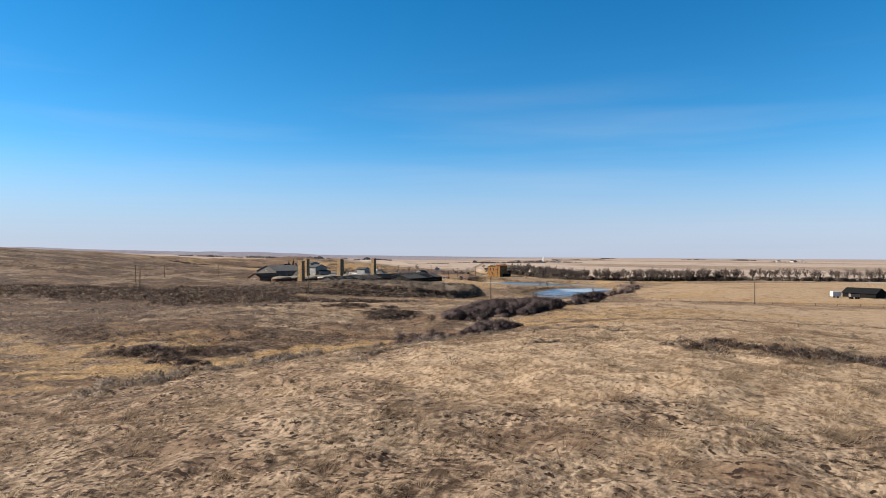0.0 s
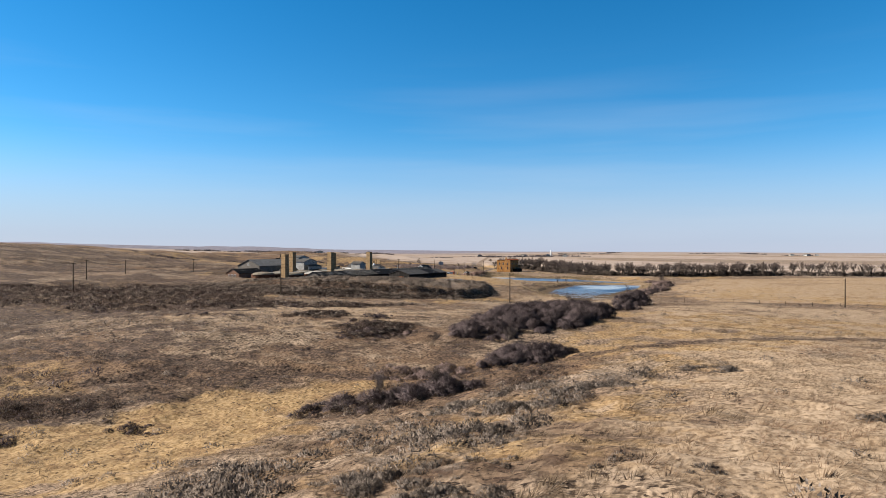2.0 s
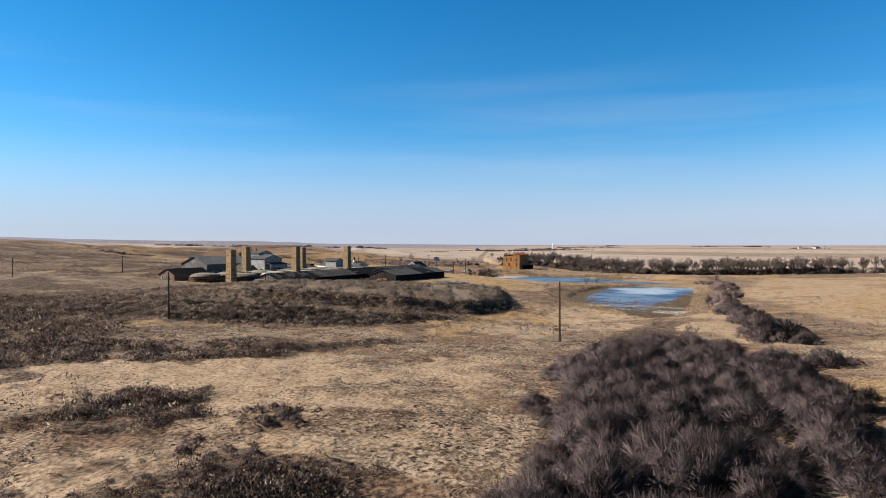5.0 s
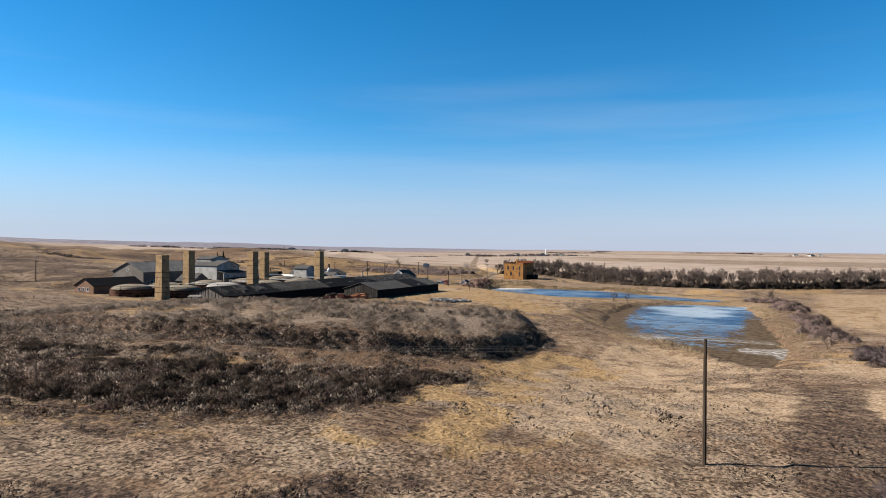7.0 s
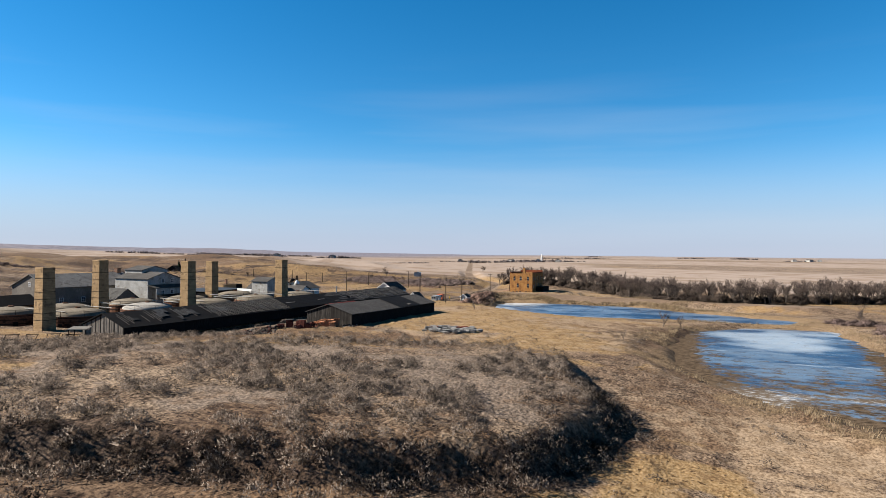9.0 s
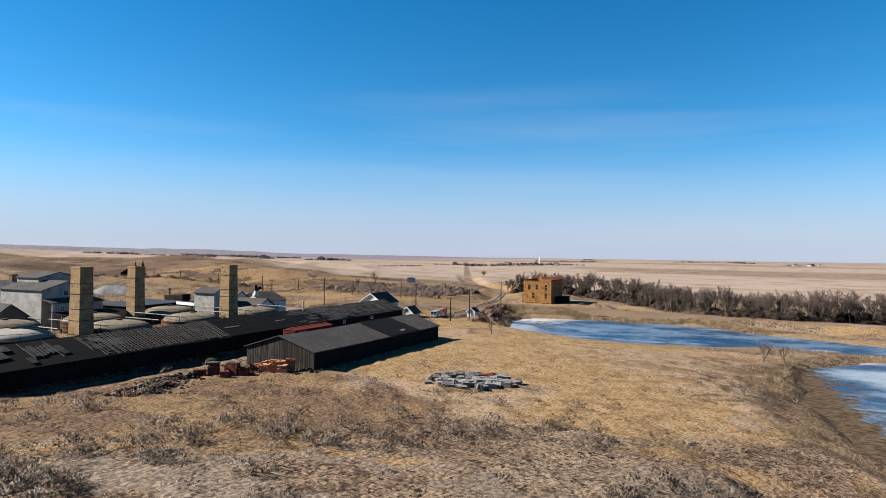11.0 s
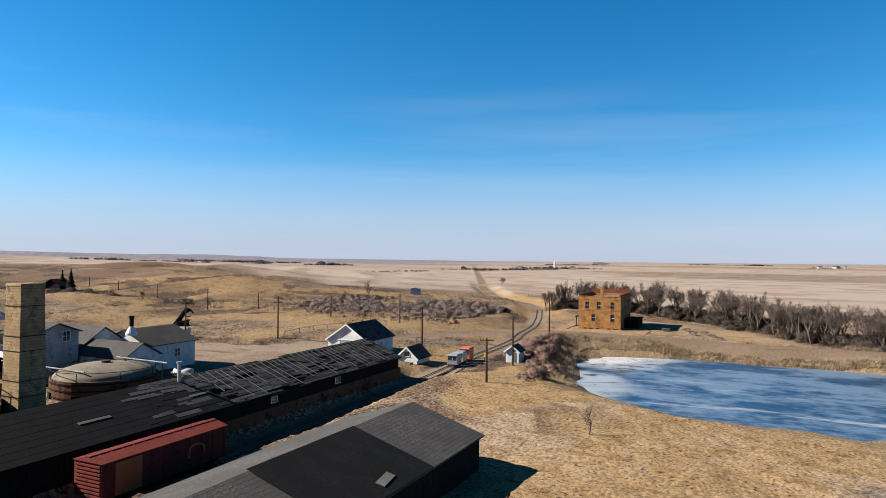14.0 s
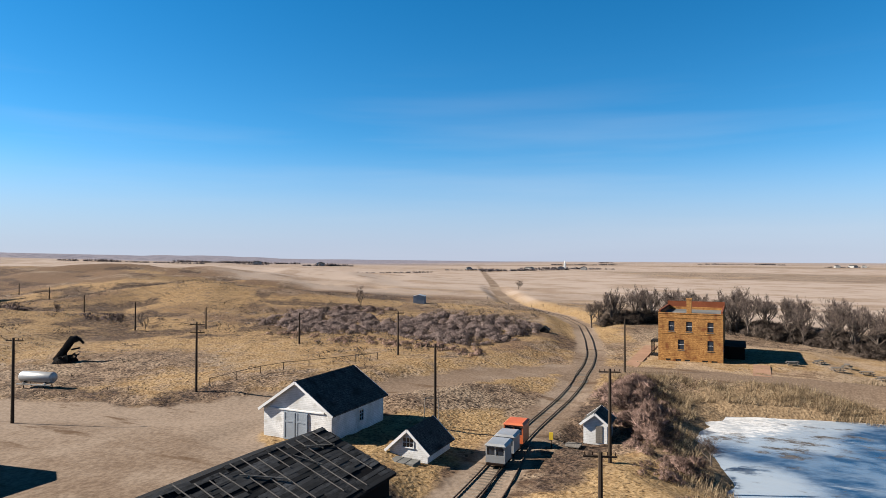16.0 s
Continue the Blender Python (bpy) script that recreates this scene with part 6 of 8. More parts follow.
def boxcar():
    t = thing("boxcar", pose(-202.9, 324.4, -0.35, 0, 0, 0.5), "old red railway boxcar with a corrugated end", "boxcar")
    w, ln, h = 2.7, 11.2, 3.35
    part("body", Shape().box(-w / 2, 0, 0.9, w / 2, ln, h), BOXCAR_RED, t)
    part("roof", Shape().hull([(-w / 2 - 0.12, -0.12, h), (w / 2 + 0.12, -0.12, h), (w / 2 + 0.12, ln + 0.12, h), (-w / 2 - 0.12, ln + 0.12, h)], [(-0.35, -0.1, h + 0.28), (0.35, -0.1, h + 0.28), (0.35, ln + 0.1, h + 0.28), (-0.35, ln + 0.1, h + 0.28)]), BOXCAR_RED, t)
    for k in range(9):
        part("end_rib", Shape().box(-w / 2 + 0.1, -0.09, 1.05 + 0.25 * k, w / 2 - 0.1, 0.0, 1.17 + 0.25 * k), BOXCAR_RED, t)
    for k in range(12):
        part("roof_rib", Shape().hull([(-w / 2 - 0.12, 0.9 * k + 0.55, h + 0.01), (w / 2 + 0.12, 0.9 * k + 0.55, h + 0.01), (w / 2 + 0.12, 0.9 * k + 0.61, h + 0.01), (-w / 2 - 0.12, 0.9 * k + 0.61, h + 0.01)], [(-0.35, 0.9 * k + 0.55, h + 0.32), (0.35, 0.9 * k + 0.55, h + 0.32), (0.35, 0.9 * k + 0.61, h + 0.32), (-0.35, 0.9 * k + 0.61, h + 0.32)]), BOXCAR_RED, t)
    for k in range(10):
        if not 0.7 < 0.3 + 1.18 * k < 3.3:
            part("side_rib", Shape().box(w / 2, 0.3 + 1.18 * k, 0.95, w / 2 + 0.035, 0.38 + 1.18 * k, h - 0.05), BOXCAR_RED, t)
    mark = ((7.3, 1.7), (7.4, 2.5), (7.8, 2.65), (8.4, 2.6), (8.8, 2.3), (8.8, 1.8))
    emblem = Shape()
    for (a, b), (c, e) in zip(mark, mark[1:]):
        emblem.rod((w / 2 + 0.03, a, b), (w / 2 + 0.03, c, e), 0.085, 0.085, 6)
    part("emblem", emblem, ORANGE, t, "faded orange painted band shape")
    part("roof_walk", Shape().box(-0.22, -0.1, h + 0.30, 0.22, ln + 0.1, h + 0.36), BOXCAR_RED, t)
    part("door", Shape().box(w / 2, 1.0, 0.95, w / 2 + 0.08, 3.1, h - 0.2), ORANGE, t, "faded orange sliding door")
    part("underframe", Shape().box(-0.9, 0.4, 0.55, 0.9, ln - 0.4, 0.9), IRON, t)
    for v in (1.1, 2.5, ln - 2.5, ln - 1.1):
        for q in (-1, 1):
            part("wheel", Shape().rod((0.75 * q - 0.06, v, 0.42), (0.75 * q + 0.06, v, 0.42), 0.42, 0.42, 16), IRON, t)
    return t


boxcar()


def tank():
    t = thing("fuel_tank", pose(-264.3, 387.6, ground_z(-264.3, 387.6), 0, 0, 14), "horizontal silver fuel tank on a low steel stand", "tank")
    part("shell", Shape().lathe([(0.02, -2.25), (0.6, -2.22), (0.66, -2.12), (0.66, 2.12), (0.6, 2.22), (0.02, 2.25)], 20), SILVER, t, smooth=True).matrix_basis = pose(0, 0, 1.35, 0, 90, 0)
    for x in (-1.5, 1.5):
        for y in (-0.55, 0.55):
            part("leg", Shape().rod((x, y * 1.2, -0.3), (x, y * 0.7, 0.95), 0.05), IRON, t)
        part("cradle", Shape().box(x - 0.08, -0.7, 0.62, x + 0.08, 0.7, 0.76), OLD_WHITE, t)
    part("stand_rail", Shape().box(-2.4, -0.75, 0.5, 2.4, -0.62, 0.62), OLD_WHITE, t)


tank()


platform = thing("timber_platform", pose(-202.2, 399.0, ground_z(-202.2, 399.0), 0, 0, 3), "small weathered timber platform beside the track", "platform")
for k in range(5):
    part("board", Shape().box(-1.0, 0.32 * k, 0.25, 0.9, 0.32 * k + 0.28, 0.33), WOOD_GREY, platform)
part("bearer", Shape().box(-0.9, 0, -0.1, -0.7, 1.6, 0.25).box(0.6, 0, -0.1, 0.8, 1.6, 0.25), WOOD_BLACK, platform)
YELLOW = surface("yellow_paint", (0.367, 0.25, 0.0221), (0.441, 0.309, 0.0367), 6, 0.6)
switch = thing("switch_stand", pose(-203.0, 395.6, ground_z(-203.0, 395.6)), "yellow railway switch stand beside the track", "switch stand")
part("stem", Shape().rod((0, 0, 0), (0, 0, 0.9), 0.06, 0.05, 8), IRON, switch)
part("target", Shape().box(-0.18, -0.05, 0.85, 0.18, 0.05, 1.5), YELLOW, switch, "yellow target plate")
steps = thing("cellar_steps", pose(-213.0, 384.5, 0.35, 0, 0, 2), "pale stone slabs before the half-buried shed", "steps")
for k in range(3):
    part("slab", Shape().box(0.75 * k, -1.0 + 0.08 * k, -0.3, 0.75 * k + 0.7, 0.5, 0.14 - 0.03 * k), CONCRETE, steps)
frame_posts = thing("goal_frame", pose(-216.0, 395.6, 0.7, 0, 0, 20), "thin wooden post frame beside the utility pole", "frame")
part("frame", Shape().rod((0, 0, -0.3), (0.15, 0, 2.3), 0.05, 0.05, 5).rod((1.5, 0, -0.3), (1.5, 0, 2.2), 0.05, 0.05, 5).rod((0.1, 0, 2.25), (1.55, 0, 2.15), 0.05, 0.05, 5), WOOD_GREY, frame_posts)

# ---- plants ----
RNG = np.random.default_rng(7)


def blades(px, py, pz, h, count, lean, width, curl=0.0):
    """Clumps of upright blades, one triangle each. px .. h: one number a clump."""
    n = len(px)
    q = RNG.uniform(0, 6.28319, (n, count))
    r = np.sqrt(RNG.uniform(0, 1, (n, count)))
    foot = lean[0] * r
    x, y = px[:, None] + foot * np.cos(q), py[:, None] + foot * np.sin(q)
    hh = h[:, None] * RNG.uniform(0.55, 1.1, (n, count))
    tilt = lean[1] * r * hh
    tx, ty = x + tilt * np.cos(q) + curl * hh, y + tilt * np.sin(q) + curl * 0.4 * hh
    tz = pz[:, None] + hh * (1 - 0.25 * r * lean[1])
    side = RNG.uniform(0, 3.14159, (n, count))
    w = width * RNG.uniform(0.6, 1.3, (n, count)) / 2
    base = pz[:, None] - 0.08 + 0 * x
    v = np.stack([np.stack([x - w * np.cos(side), y - w * np.sin(side), base], -1), np.stack([x + w * np.cos(side), y + w * np.sin(side), base], -1), np.stack([tx, ty, tz], -1)], 2)
    v = v.reshape(-1, 3)
    return v, np.arange(len(v)).reshape(-1, 3)


def leafy(px, py, pz, h, wide, count, size):
    """Rounded bushes of small leaf sprays set on a lumpy dome. Returns corners, faces and swelling directions."""
    n = len(px)
    q, s = RNG.uniform(0, 6.28319, (n, count)), np.sqrt(RNG.uniform(0, 1, (n, count)))
    lump = 0.82 + 0.18 * np.sin(3 * q + 40 * RNG.uniform(0, 1, (n, 1))) * s + RNG.uniform(-0.16, 0.12, (n, count))
    up = np.sqrt(np.clip(1.02 - s * s, 0.02, 1)) * lump
    s = s * lump
    x, y = px[:, None] + wide[:, None] * s * np.cos(q), py[:, None] + wide[:, None] * s * np.sin(q)
    z = pz[:, None] + h[:, None] * up * 0.9
    ln = size * h[:, None] * RNG.uniform(0.6, 1.3, (n, count))
    out = np.stack([s * np.cos(q), s * np.sin(q), 0.25 + up], -1)
    out = out / np.linalg.norm(out, axis=-1, keepdims=True)
    way = out * 0.8 + RNG.normal(0, 0.4, (n, count, 3))
    side = np.cross(way, RNG.normal(0, 1, (n, count, 3)))
    side = side / np.linalg.norm(side, axis=-1, keepdims=True) * (ln * RNG.uniform(0.22, 0.42, (n, count)))[..., None]
    c = np.stack([x, y, z], -1) - out * (ln * 0.45)[..., None]
    v = np.stack([c - side, c + side, c + way * ln[..., None]], 2).reshape(-1, 3)
    d = np.repeat((out + RNG.normal(0, 0.22, (n, count, 3)))[:, :, None], 3, 2).reshape(-1, 3)
    return v, np.arange(len(v)).reshape(-1, 3), d / np.linalg.norm(d, axis=1, keepdims=True)


def strip_points(n, a0, a1, half, power=1.6):
    """Scattered places along the camera's line of flight, denser near it."""
    a = RNG.uniform(a0, a1, n)
    b = half * np.sign(RNG.uniform(-1, 1, n)) * RNG.uniform(0, 1, n) ** power
    return a * AHEAD[0] + b * RIGHT[0], a * AHEAD[1] + b * RIGHT[1]


def wet(x, y):
    return np.maximum(inside(x, y, LAKE), inside(x, y, POND))


def built(x, y):
    """Inside or close to a building."""
    b = np.full(x.shape, -1e9)
    for ring in ([(-206, 267), (-219, 267), (-220, 376), (-207, 376)], [(-181, 302), (-194, 302), (-194, 341), (-181, 341)], [(-219, 384), (-228, 384), (-228, 395), (-219, 395)], [(-222, 262), (-290, 262), (-290, 362), (-222, 362)], [(-203, 450), (-186, 450), (-186, 470), (-203, 470)]):
        b = np.maximum(b, inside(x, y, ring))
    return b


def grow_grass():
    """Bent, matted tussocks; denser where the ground comes closest to the flight line."""
    for n, a0, a1, half, count, wide, size in ((17000, 16, 75, 60, 12, 0.020, 1.0), (26000, 75, 170, 75, 8, 0.032, 1.0), (26000, 170, 385, 75, 5, 0.05, 0.9)):
        x, y = strip_points(n, a0, a1, half, 1.15)
        dirt, gold, scrub, stub, *_ = cover(x, y)
        keep = (RNG.uniform(0, 1, len(x)) < (1 - dirt) * (1 - 0.5 * scrub) * (1 - 0.75 * stub)) & (wet(x, y) < -2.5) & (built(x, y) < 0.3) & (vnoise(x, y, 2.6, 81) > 0.28)
        x, y = x[keep], y[keep]
        tall = size * (0.24 + 0.34 * vnoise(x, y, 3.5, 82) ** 2)
        v, f = blades(x, y, height(x, y) - 0.03, tall, count, (0.26, 1.5), wide, 0.75)
        tagged(new("dry_grass", big_mesh("dry_grass", v, f, GRASS)), "bent tufts of dry tan prairie grass", "grass", kind="stuff")


def grow_tussocks():
    """Fuller cushions of bent, pale grass on the near slopes."""
    for n, a0, a1, half, count, wide in ((5200, 14, 62, 46, 46, 0.026), (5200, 62, 170, 62, 24, 0.042)):
        x, y = strip_points(n, a0, a1, half, 1.0)
        dirt, gold, scrub, stub, *_ = cover(x, y)
        lie = vnoise(x, y, 7, 86) * 0.6 + vnoise(x, y, 2.4, 87) * 0.4
        keep = (RNG.uniform(0, 1, len(x)) < smooth(lie, 0.34, 0.62) * (1 - dirt) * (1 - 0.7 * scrub) * (1 - 0.5 * stub)) & (wet(x, y) < -3)
        x, y = x[keep], y[keep]
        h = RNG.uniform(0.20, 0.44, len(x)) * (0.7 + 0.6 * lie[keep])
        v, f = blades(x, y, height(x, y) - 0.03, h, count, (0.34, 1.3), wide, 0.7)
        tagged(new("grass_tussocks", big_mesh("grass_tussocks", v, f, TUSSOCK)), "full cushions of bent pale prairie grass", "grass", kind="stuff")


SCRUB_FILLS = (
    ("streak_scrub", SCRUB_STREAK, 900, 0.5, 1.0, 44, "dark brown shrubs in a streak through the grass"),
    ("west_scrub", WEST_BAND, 5200, 0.6, 1.4, 24, "dark brown shrubs across the western hollow"),
    ("patch_scrub", BROWN_PATCH, 420, 0.5, 1.0, 60, "dark brown shrub patch on a grassy slope"),
    ("dip_scrub", DIP_PATCH, 560, 0.5, 1.2, 70, "dark reddish shrubs in a grassy dip"),
    ("strip_scrub", WEST_STRIP, 1300, 0.4, 1.0, 34, "low dark shrubs in a narrow strip"),
    ("trail_scrub", [(-60, 84), (-57, 97), (-48, 106), (-41, 107), (-39, 98), (-44, 88), (-52, 83)], 380, 0.3, 0.8, 70, "sparse dark shrubs beside the old trail"),
    ("band_scrub", [(-70, 91), (-78, 86), (-92, 77), (-112, 66), (-135, 80), (-110, 89), (-84, 92)], 520, 0.35, 0.9, 44, "scattered dark shrubs above the golden grass"),
    ("rise_scrub", [(-9, 53.5), (-6, 60), (3, 64), (14, 66), (12, 58), (0, 50.5), (-6, 50)], 330, 0.4, 0.9, 90, "grey-purple shrubs on the eastern rise"),
    ("hollow_shrubs", HOLLOW, 2600, 0.5, 1.25, 60, "dark leafless shrubs filling the hollow"),
)


def fill_scrub():
    """Close-grown low shrubs over whole patches, thinning out at their edges."""
    for name, ring, n, lo, hi, count, label in SCRUB_FILLS:
        x0, x1, y0, y1 = min(p[0] for p in ring), max(p[0] for p in ring), min(p[1] for p in ring), max(p[1] for p in ring)
        x, y = RNG.uniform(x0 - 2, x1 + 2, 4 * n), RNG.uniform(y0 - 2, y1 + 2, 4 * n)
        e = inside(x, y, ring) + (vnoise(x, y, 8, 97) - 0.5) * 5 + (vnoise(x, y, 2.6, 98) - 0.5) * 3
        keep = (RNG.uniform(0, 1, len(x)) < smooth(e, -1.5, 2.5) * smooth(0.55 * vnoise(x, y, 6, 99) + 0.45 * vnoise(x, y, 2.2, 89), 0.30, 0.50)) & (wet(x, y) < -4)
        x, y = x[keep][:n], y[keep][:n]
        h = RNG.uniform(lo, hi, len(x)) * (0.6 + 0.4 * smooth(e[keep][:n], 0, 4))
        grey = RNG.uniform(0, 1, len(x)) < 0.22
        for kind, mat, pick in (("", UMBER, ~grey), ("grey_", SAGE, grey)):
            v, f, d = leafy(x[pick], y[pick], height(x[pick], y[pick]) - 0.06, h[pick], h[pick] * 1.15, count, 0.17 if count > 40 else 0.24)
            tagged(new(kind + name, big_mesh(kind + name, v, f, mat, d)), label, "shrub", kind="stuff")
    # sage along the brow of the near hill
    ring = [(-34, 24), (-40, 27), (-43, 40), (-45.5, 58), (-43, 74), (-42.5, 88), (-38, 103), (-31, 95), (-34, 80), (-33.5, 66), (-38.5, 57), (-38, 45), (-35.5, 36)]
    x, y = RNG.uniform(-47, -29, 2600), RNG.uniform(23, 104, 2600)
    e = inside(x, y, ring) + (vnoise(x, y, 7, 97) - 0.5) * 4
    keep = RNG.uniform(0, 1, len(x)) < smooth(e, -1, 2) * smooth(0.6 * vnoise(x, y, 5, 99) + 0.4 * vnoise(x, y, 1.8, 89), 0.42, 0.6)
    x, y = x[keep], y[keep]
    h = RNG.uniform(0.4, 0.95, len(x))
    v, f, d = leafy(x, y, height(x, y) - 0.06, h, h * 1.2, 110, 0.15)
    tagged(new("brow_sagebrush", big_mesh("brow_sagebrush", v, f, SAGE, d)), "grey sagebrush along the brow of the hill", "shrub", kind="stuff")


def grow_reeds():
    x, y = RNG.uniform(-205, -66, 190000), RNG.uniform(262, 442, 190000)
    d = wet(x, y) + (vnoise(x, y, 6, 83) - 0.5) * 5
    keep = (d > -5.5 - 6 * smooth(y, 425, 432)) & (d < 0.2) & (RNG.uniform(0, 1, len(x)) < 0.4 + 0.5 * smooth(y, 405, 425)) & (vnoise(x, y, 9, 84) > 0.42 - 0.3 * smooth(y, 405, 425)) & (along(x, y, ROAD) > 3) & (clear(x, y) < 0.3) & ((y > 410) | (x < -186) | ((inside(x, y, LAKE) < -9) & (RNG.uniform(0, 1, len(x)) < 0.5)) | (y > 378) & (x > -126) & (y < 392))
    x, y = x[keep], y[keep]
    v, f = blades(x, y, height(x, y, False), (0.45 + 0.55 * smooth(y, 395, 420)) * 0.6 + 0.75 * vnoise(x, y, 5, 85), 7, (0.35, 0.45), 0.06, 0.2)
    tagged(new("lakeside_reeds", big_mesh("lakeside_reeds", v, f, REED)), "pale straw-coloured reeds round the frozen water", "reeds", kind="stuff")


def grow_sage():
    x, y = strip_points(52000, 40, 360, 110, 1.0)
    n1, n2 = vnoise(x, y, 11, 91), vnoise(x, y, 4, 92)
    onm = smooth(inside(x, y, MOUND) + (n1 - 0.5) * 10, -3, 5) * (1 - smooth(y - 0.2 * (x + 150), 262, 292))
    bank = (1 - smooth(np.abs(inside(x, y, MOUND) - 1), 1.4, 2.8)) * smooth(-y, -272, -258) * smooth(x, -215, -190)
    slope = (1 - smooth(along(x, y, CREEK), 8, 16)) * smooth(y, 55, 70) * (1 - smooth(y, 125, 140)) * smooth(x, -62, -52)
    hollow = smooth(inside(x, y, [(-200, 172), (-150, 178), (-120, 184), (-110, 206), (-116, 226), (-145, 228), (-210, 222)]), -6, 4) * (1 - smooth(inside(x, y, MOUND), -2.5, -0.5))
    westy = 0.35 * smooth(-x, 95, 125) * smooth(n1, 0.45, 0.7)
    p = 0.02 + 0.9 * bank + 0.30 * slope * smooth(n1, 0.4, 0.6) + 0.62 * hollow * smooth(n1 * 0.5 + n2 * 0.5, 0.30, 0.5) + 0.3 * westy
    p = np.maximum(p, 0.12 * smooth(n1 * 0.6 + n2 * 0.4, 0.62, 0.75))
    keep = (RNG.uniform(0, 1, len(x)) < p) & (wet(x, y) < -4) & (built(x, y) < 0.2) & (clear(x, y) < 0.3)
    mx, my = RNG.uniform(-215, -112, 7600), RNG.uniform(208, 300, 7600)
    mi = inside(mx, my, MOUND)
    mp = smooth(mi, -1, 2) * (0.95 - 0.85 * smooth(my - 0.2 * (mx + 150), 250, 294)) * smooth(0.6 * vnoise(mx, my, 3.4, 93) + 0.4 * vnoise(mx, my, 11, 94), 0.46, 0.54)
    mk = (RNG.uniform(0, 1, len(mx)) < mp) & (wet(mx, my) < -4)
    mx, my = mx[mk], my[mk]
    mh = RNG.uniform(0.6, 1.35, len(mx))
    v, f, d = leafy(mx, my, height(mx, my) - 0.05, mh, mh * RNG.uniform(0.85, 1.15, len(mx)), 150, 0.125)
    tagged(new("mound_sagebrush", big_mesh("mound_sagebrush", v, f, SAGE, d)), "rounded grey-tan sagebrush clumps on the low mound", "shrub", kind="stuff")
    big = (bank + 0.8 * hollow)[keep]
    x, y = x[keep], y[keep]
    h = (0.38 + 0.46 * RNG.uniform(0, 1, len(x))) * (1 + 0.75 * np.clip(big, 0, 1))
    z = height(x, y)
    dark = RNG.uniform(0, 1, len(x)) < np.clip(big, 0, 0.35)
    for name, mat, pick, label in (("sagebrush", SAGE, ~dark, "low grey-brown sagebrush clumps"), ("dark_scrub", DARKWOOD, dark, "dark leafless scrub on the bank")):
        v, f, d = leafy(x[pick], y[pick], z[pick], h[pick], h[pick] * 1.1, 80, 0.16)
        tagged(new(name, big_mesh(name, v, f, mat, d)), label, "shrub", kind="stuff")


def scatter_shrubs():
    """Low wind-cut shrubs strewn in drifts over the rough ground to the west and north."""
    for name, mat, seed, label in (("brown_shrubs", DARKWOOD, 1, "low dark brown shrubs strewn over the prairie"), ("tan_shrubs", WILLOW, 2, "low reddish brown shrubs strewn over the prairie"), ("pale_shrubs", SAGE, 3, "low pale sage shrubs strewn over the prairie")):
        a, b = RNG.uniform(60, 620, 31000), RNG.uniform(-330, 30, 31000)
        x, y = a * AHEAD[0] + b * RIGHT[0], a * AHEAD[1] + b * RIGHT[1]
        drift = 0.5 * vnoise(x, y, 26, 140 + seed) + 0.3 * vnoise(x, y, 9, 150 + seed) + 0.2 * vnoise(x, y, 70, 160 + seed)
        p = smooth(drift, 0.45, 0.62) * smooth(-x, 62, 110) * 0.75
        keep = (RNG.uniform(0, 1, len(x)) < p) & (wet(x, y) < -4) & (built(x, y) < -3) & (clear(x, y) < 0.1) & (inside(x, y, MOUND) < 0) & (along(x, y, TRAIL) > 3) & ((x < -235) | (y < 230))
        x, y = x[keep], y[keep]
        h = RNG.uniform(0.25, 0.75, len(x)) * (1 + 0.6 * smooth(drift[keep], 0.6, 0.75))
        v, f, d = leafy(x, y, height(x, y) - 0.05, h, 1.5 * h, 26, 0.25)
        tagged(new(name, big_mesh(name, v, f, mat, d)), label, "shrub", kind="stuff")


def bush_mesh(seed, mat, n, thin, name="bush"):
    """A rounded bush, one high and about as wide: lobes of fine shoots that fan up and out."""
    r = np.random.default_rng(seed)
    k = 15
    a, t = np.arange(k) * 2.39996 + seed, np.sqrt((np.arange(k) + 0.5) / k)
    reach = r.uniform(0.48, 0.68, k)
    core = np.stack([reach * t * np.cos(a) * 1.05, reach * t * np.sin(a) * 1.05, 0.04 + reach * np.sqrt(1.02 - t * t) * 0.95], 1)
    size = r.uniform(0.24, 0.40, k)
    pick = r.integers(0, k, n)
    way = r.normal(0, 1, (n, 3))
    way = way / np.linalg.norm(way, axis=1, keepdims=True)
    whole = core[pick] / np.linalg.norm(core[pick], axis=1, keepdims=True)
    way = way + whole * 0.75 + np.array((0, 0, 0.30))
    way = way / np.linalg.norm(way, axis=1, keepdims=True)
    far = core[pick] + way * (size[pick] * r.uniform(0.75, 1.18, n))[:, None]
    near = core[pick] + way * (size[pick] * r.uniform(0.05, 0.55, n))[:, None] + r.normal(0, 0.03, (n, 3))
    stem = r.uniform(0, 1, n) < 0.12
    near[stem] = near[stem] * np.array((0.35, 0.35, 0.1))
    near[:, 2], far[:, 2] = np.clip(near[:, 2], 0.0, 2), np.clip(far[:, 2], 0.05, 2)
    side = np.cross(way, r.normal(0, 1, (n, 3)))
    side = side / np.linalg.norm(side, axis=1, keepdims=True) * (r.uniform(0.6, 1.4, n) * thin)[:, None]
    v = np.stack([near - side, near + side, far], 1).reshape(-1, 3)
    d = 0.7 * way + 0.5 * whole + r.normal(0, 0.15, (n, 3))
    d = np.repeat(d / np.linalg.norm(d, axis=1, keepdims=True), 3, 0)
    return big_mesh(name, v, np.arange(3 * n).reshape(-1, 3), mat, d)


BUSHES = {(m.name, n): [bush_mesh(20 + k, m, n, thin) for k in range(5)] for m in (WILLOW, RUSSET, BRUSH, DARKWOOD, PALE_WILLOW, SAGE, MAUVE) for n, thin in ((430, 0.0150), (340, 0.0180), (160, 0.030), (1500, 0.0066), (360, 0.022), (620, 0.0110))}


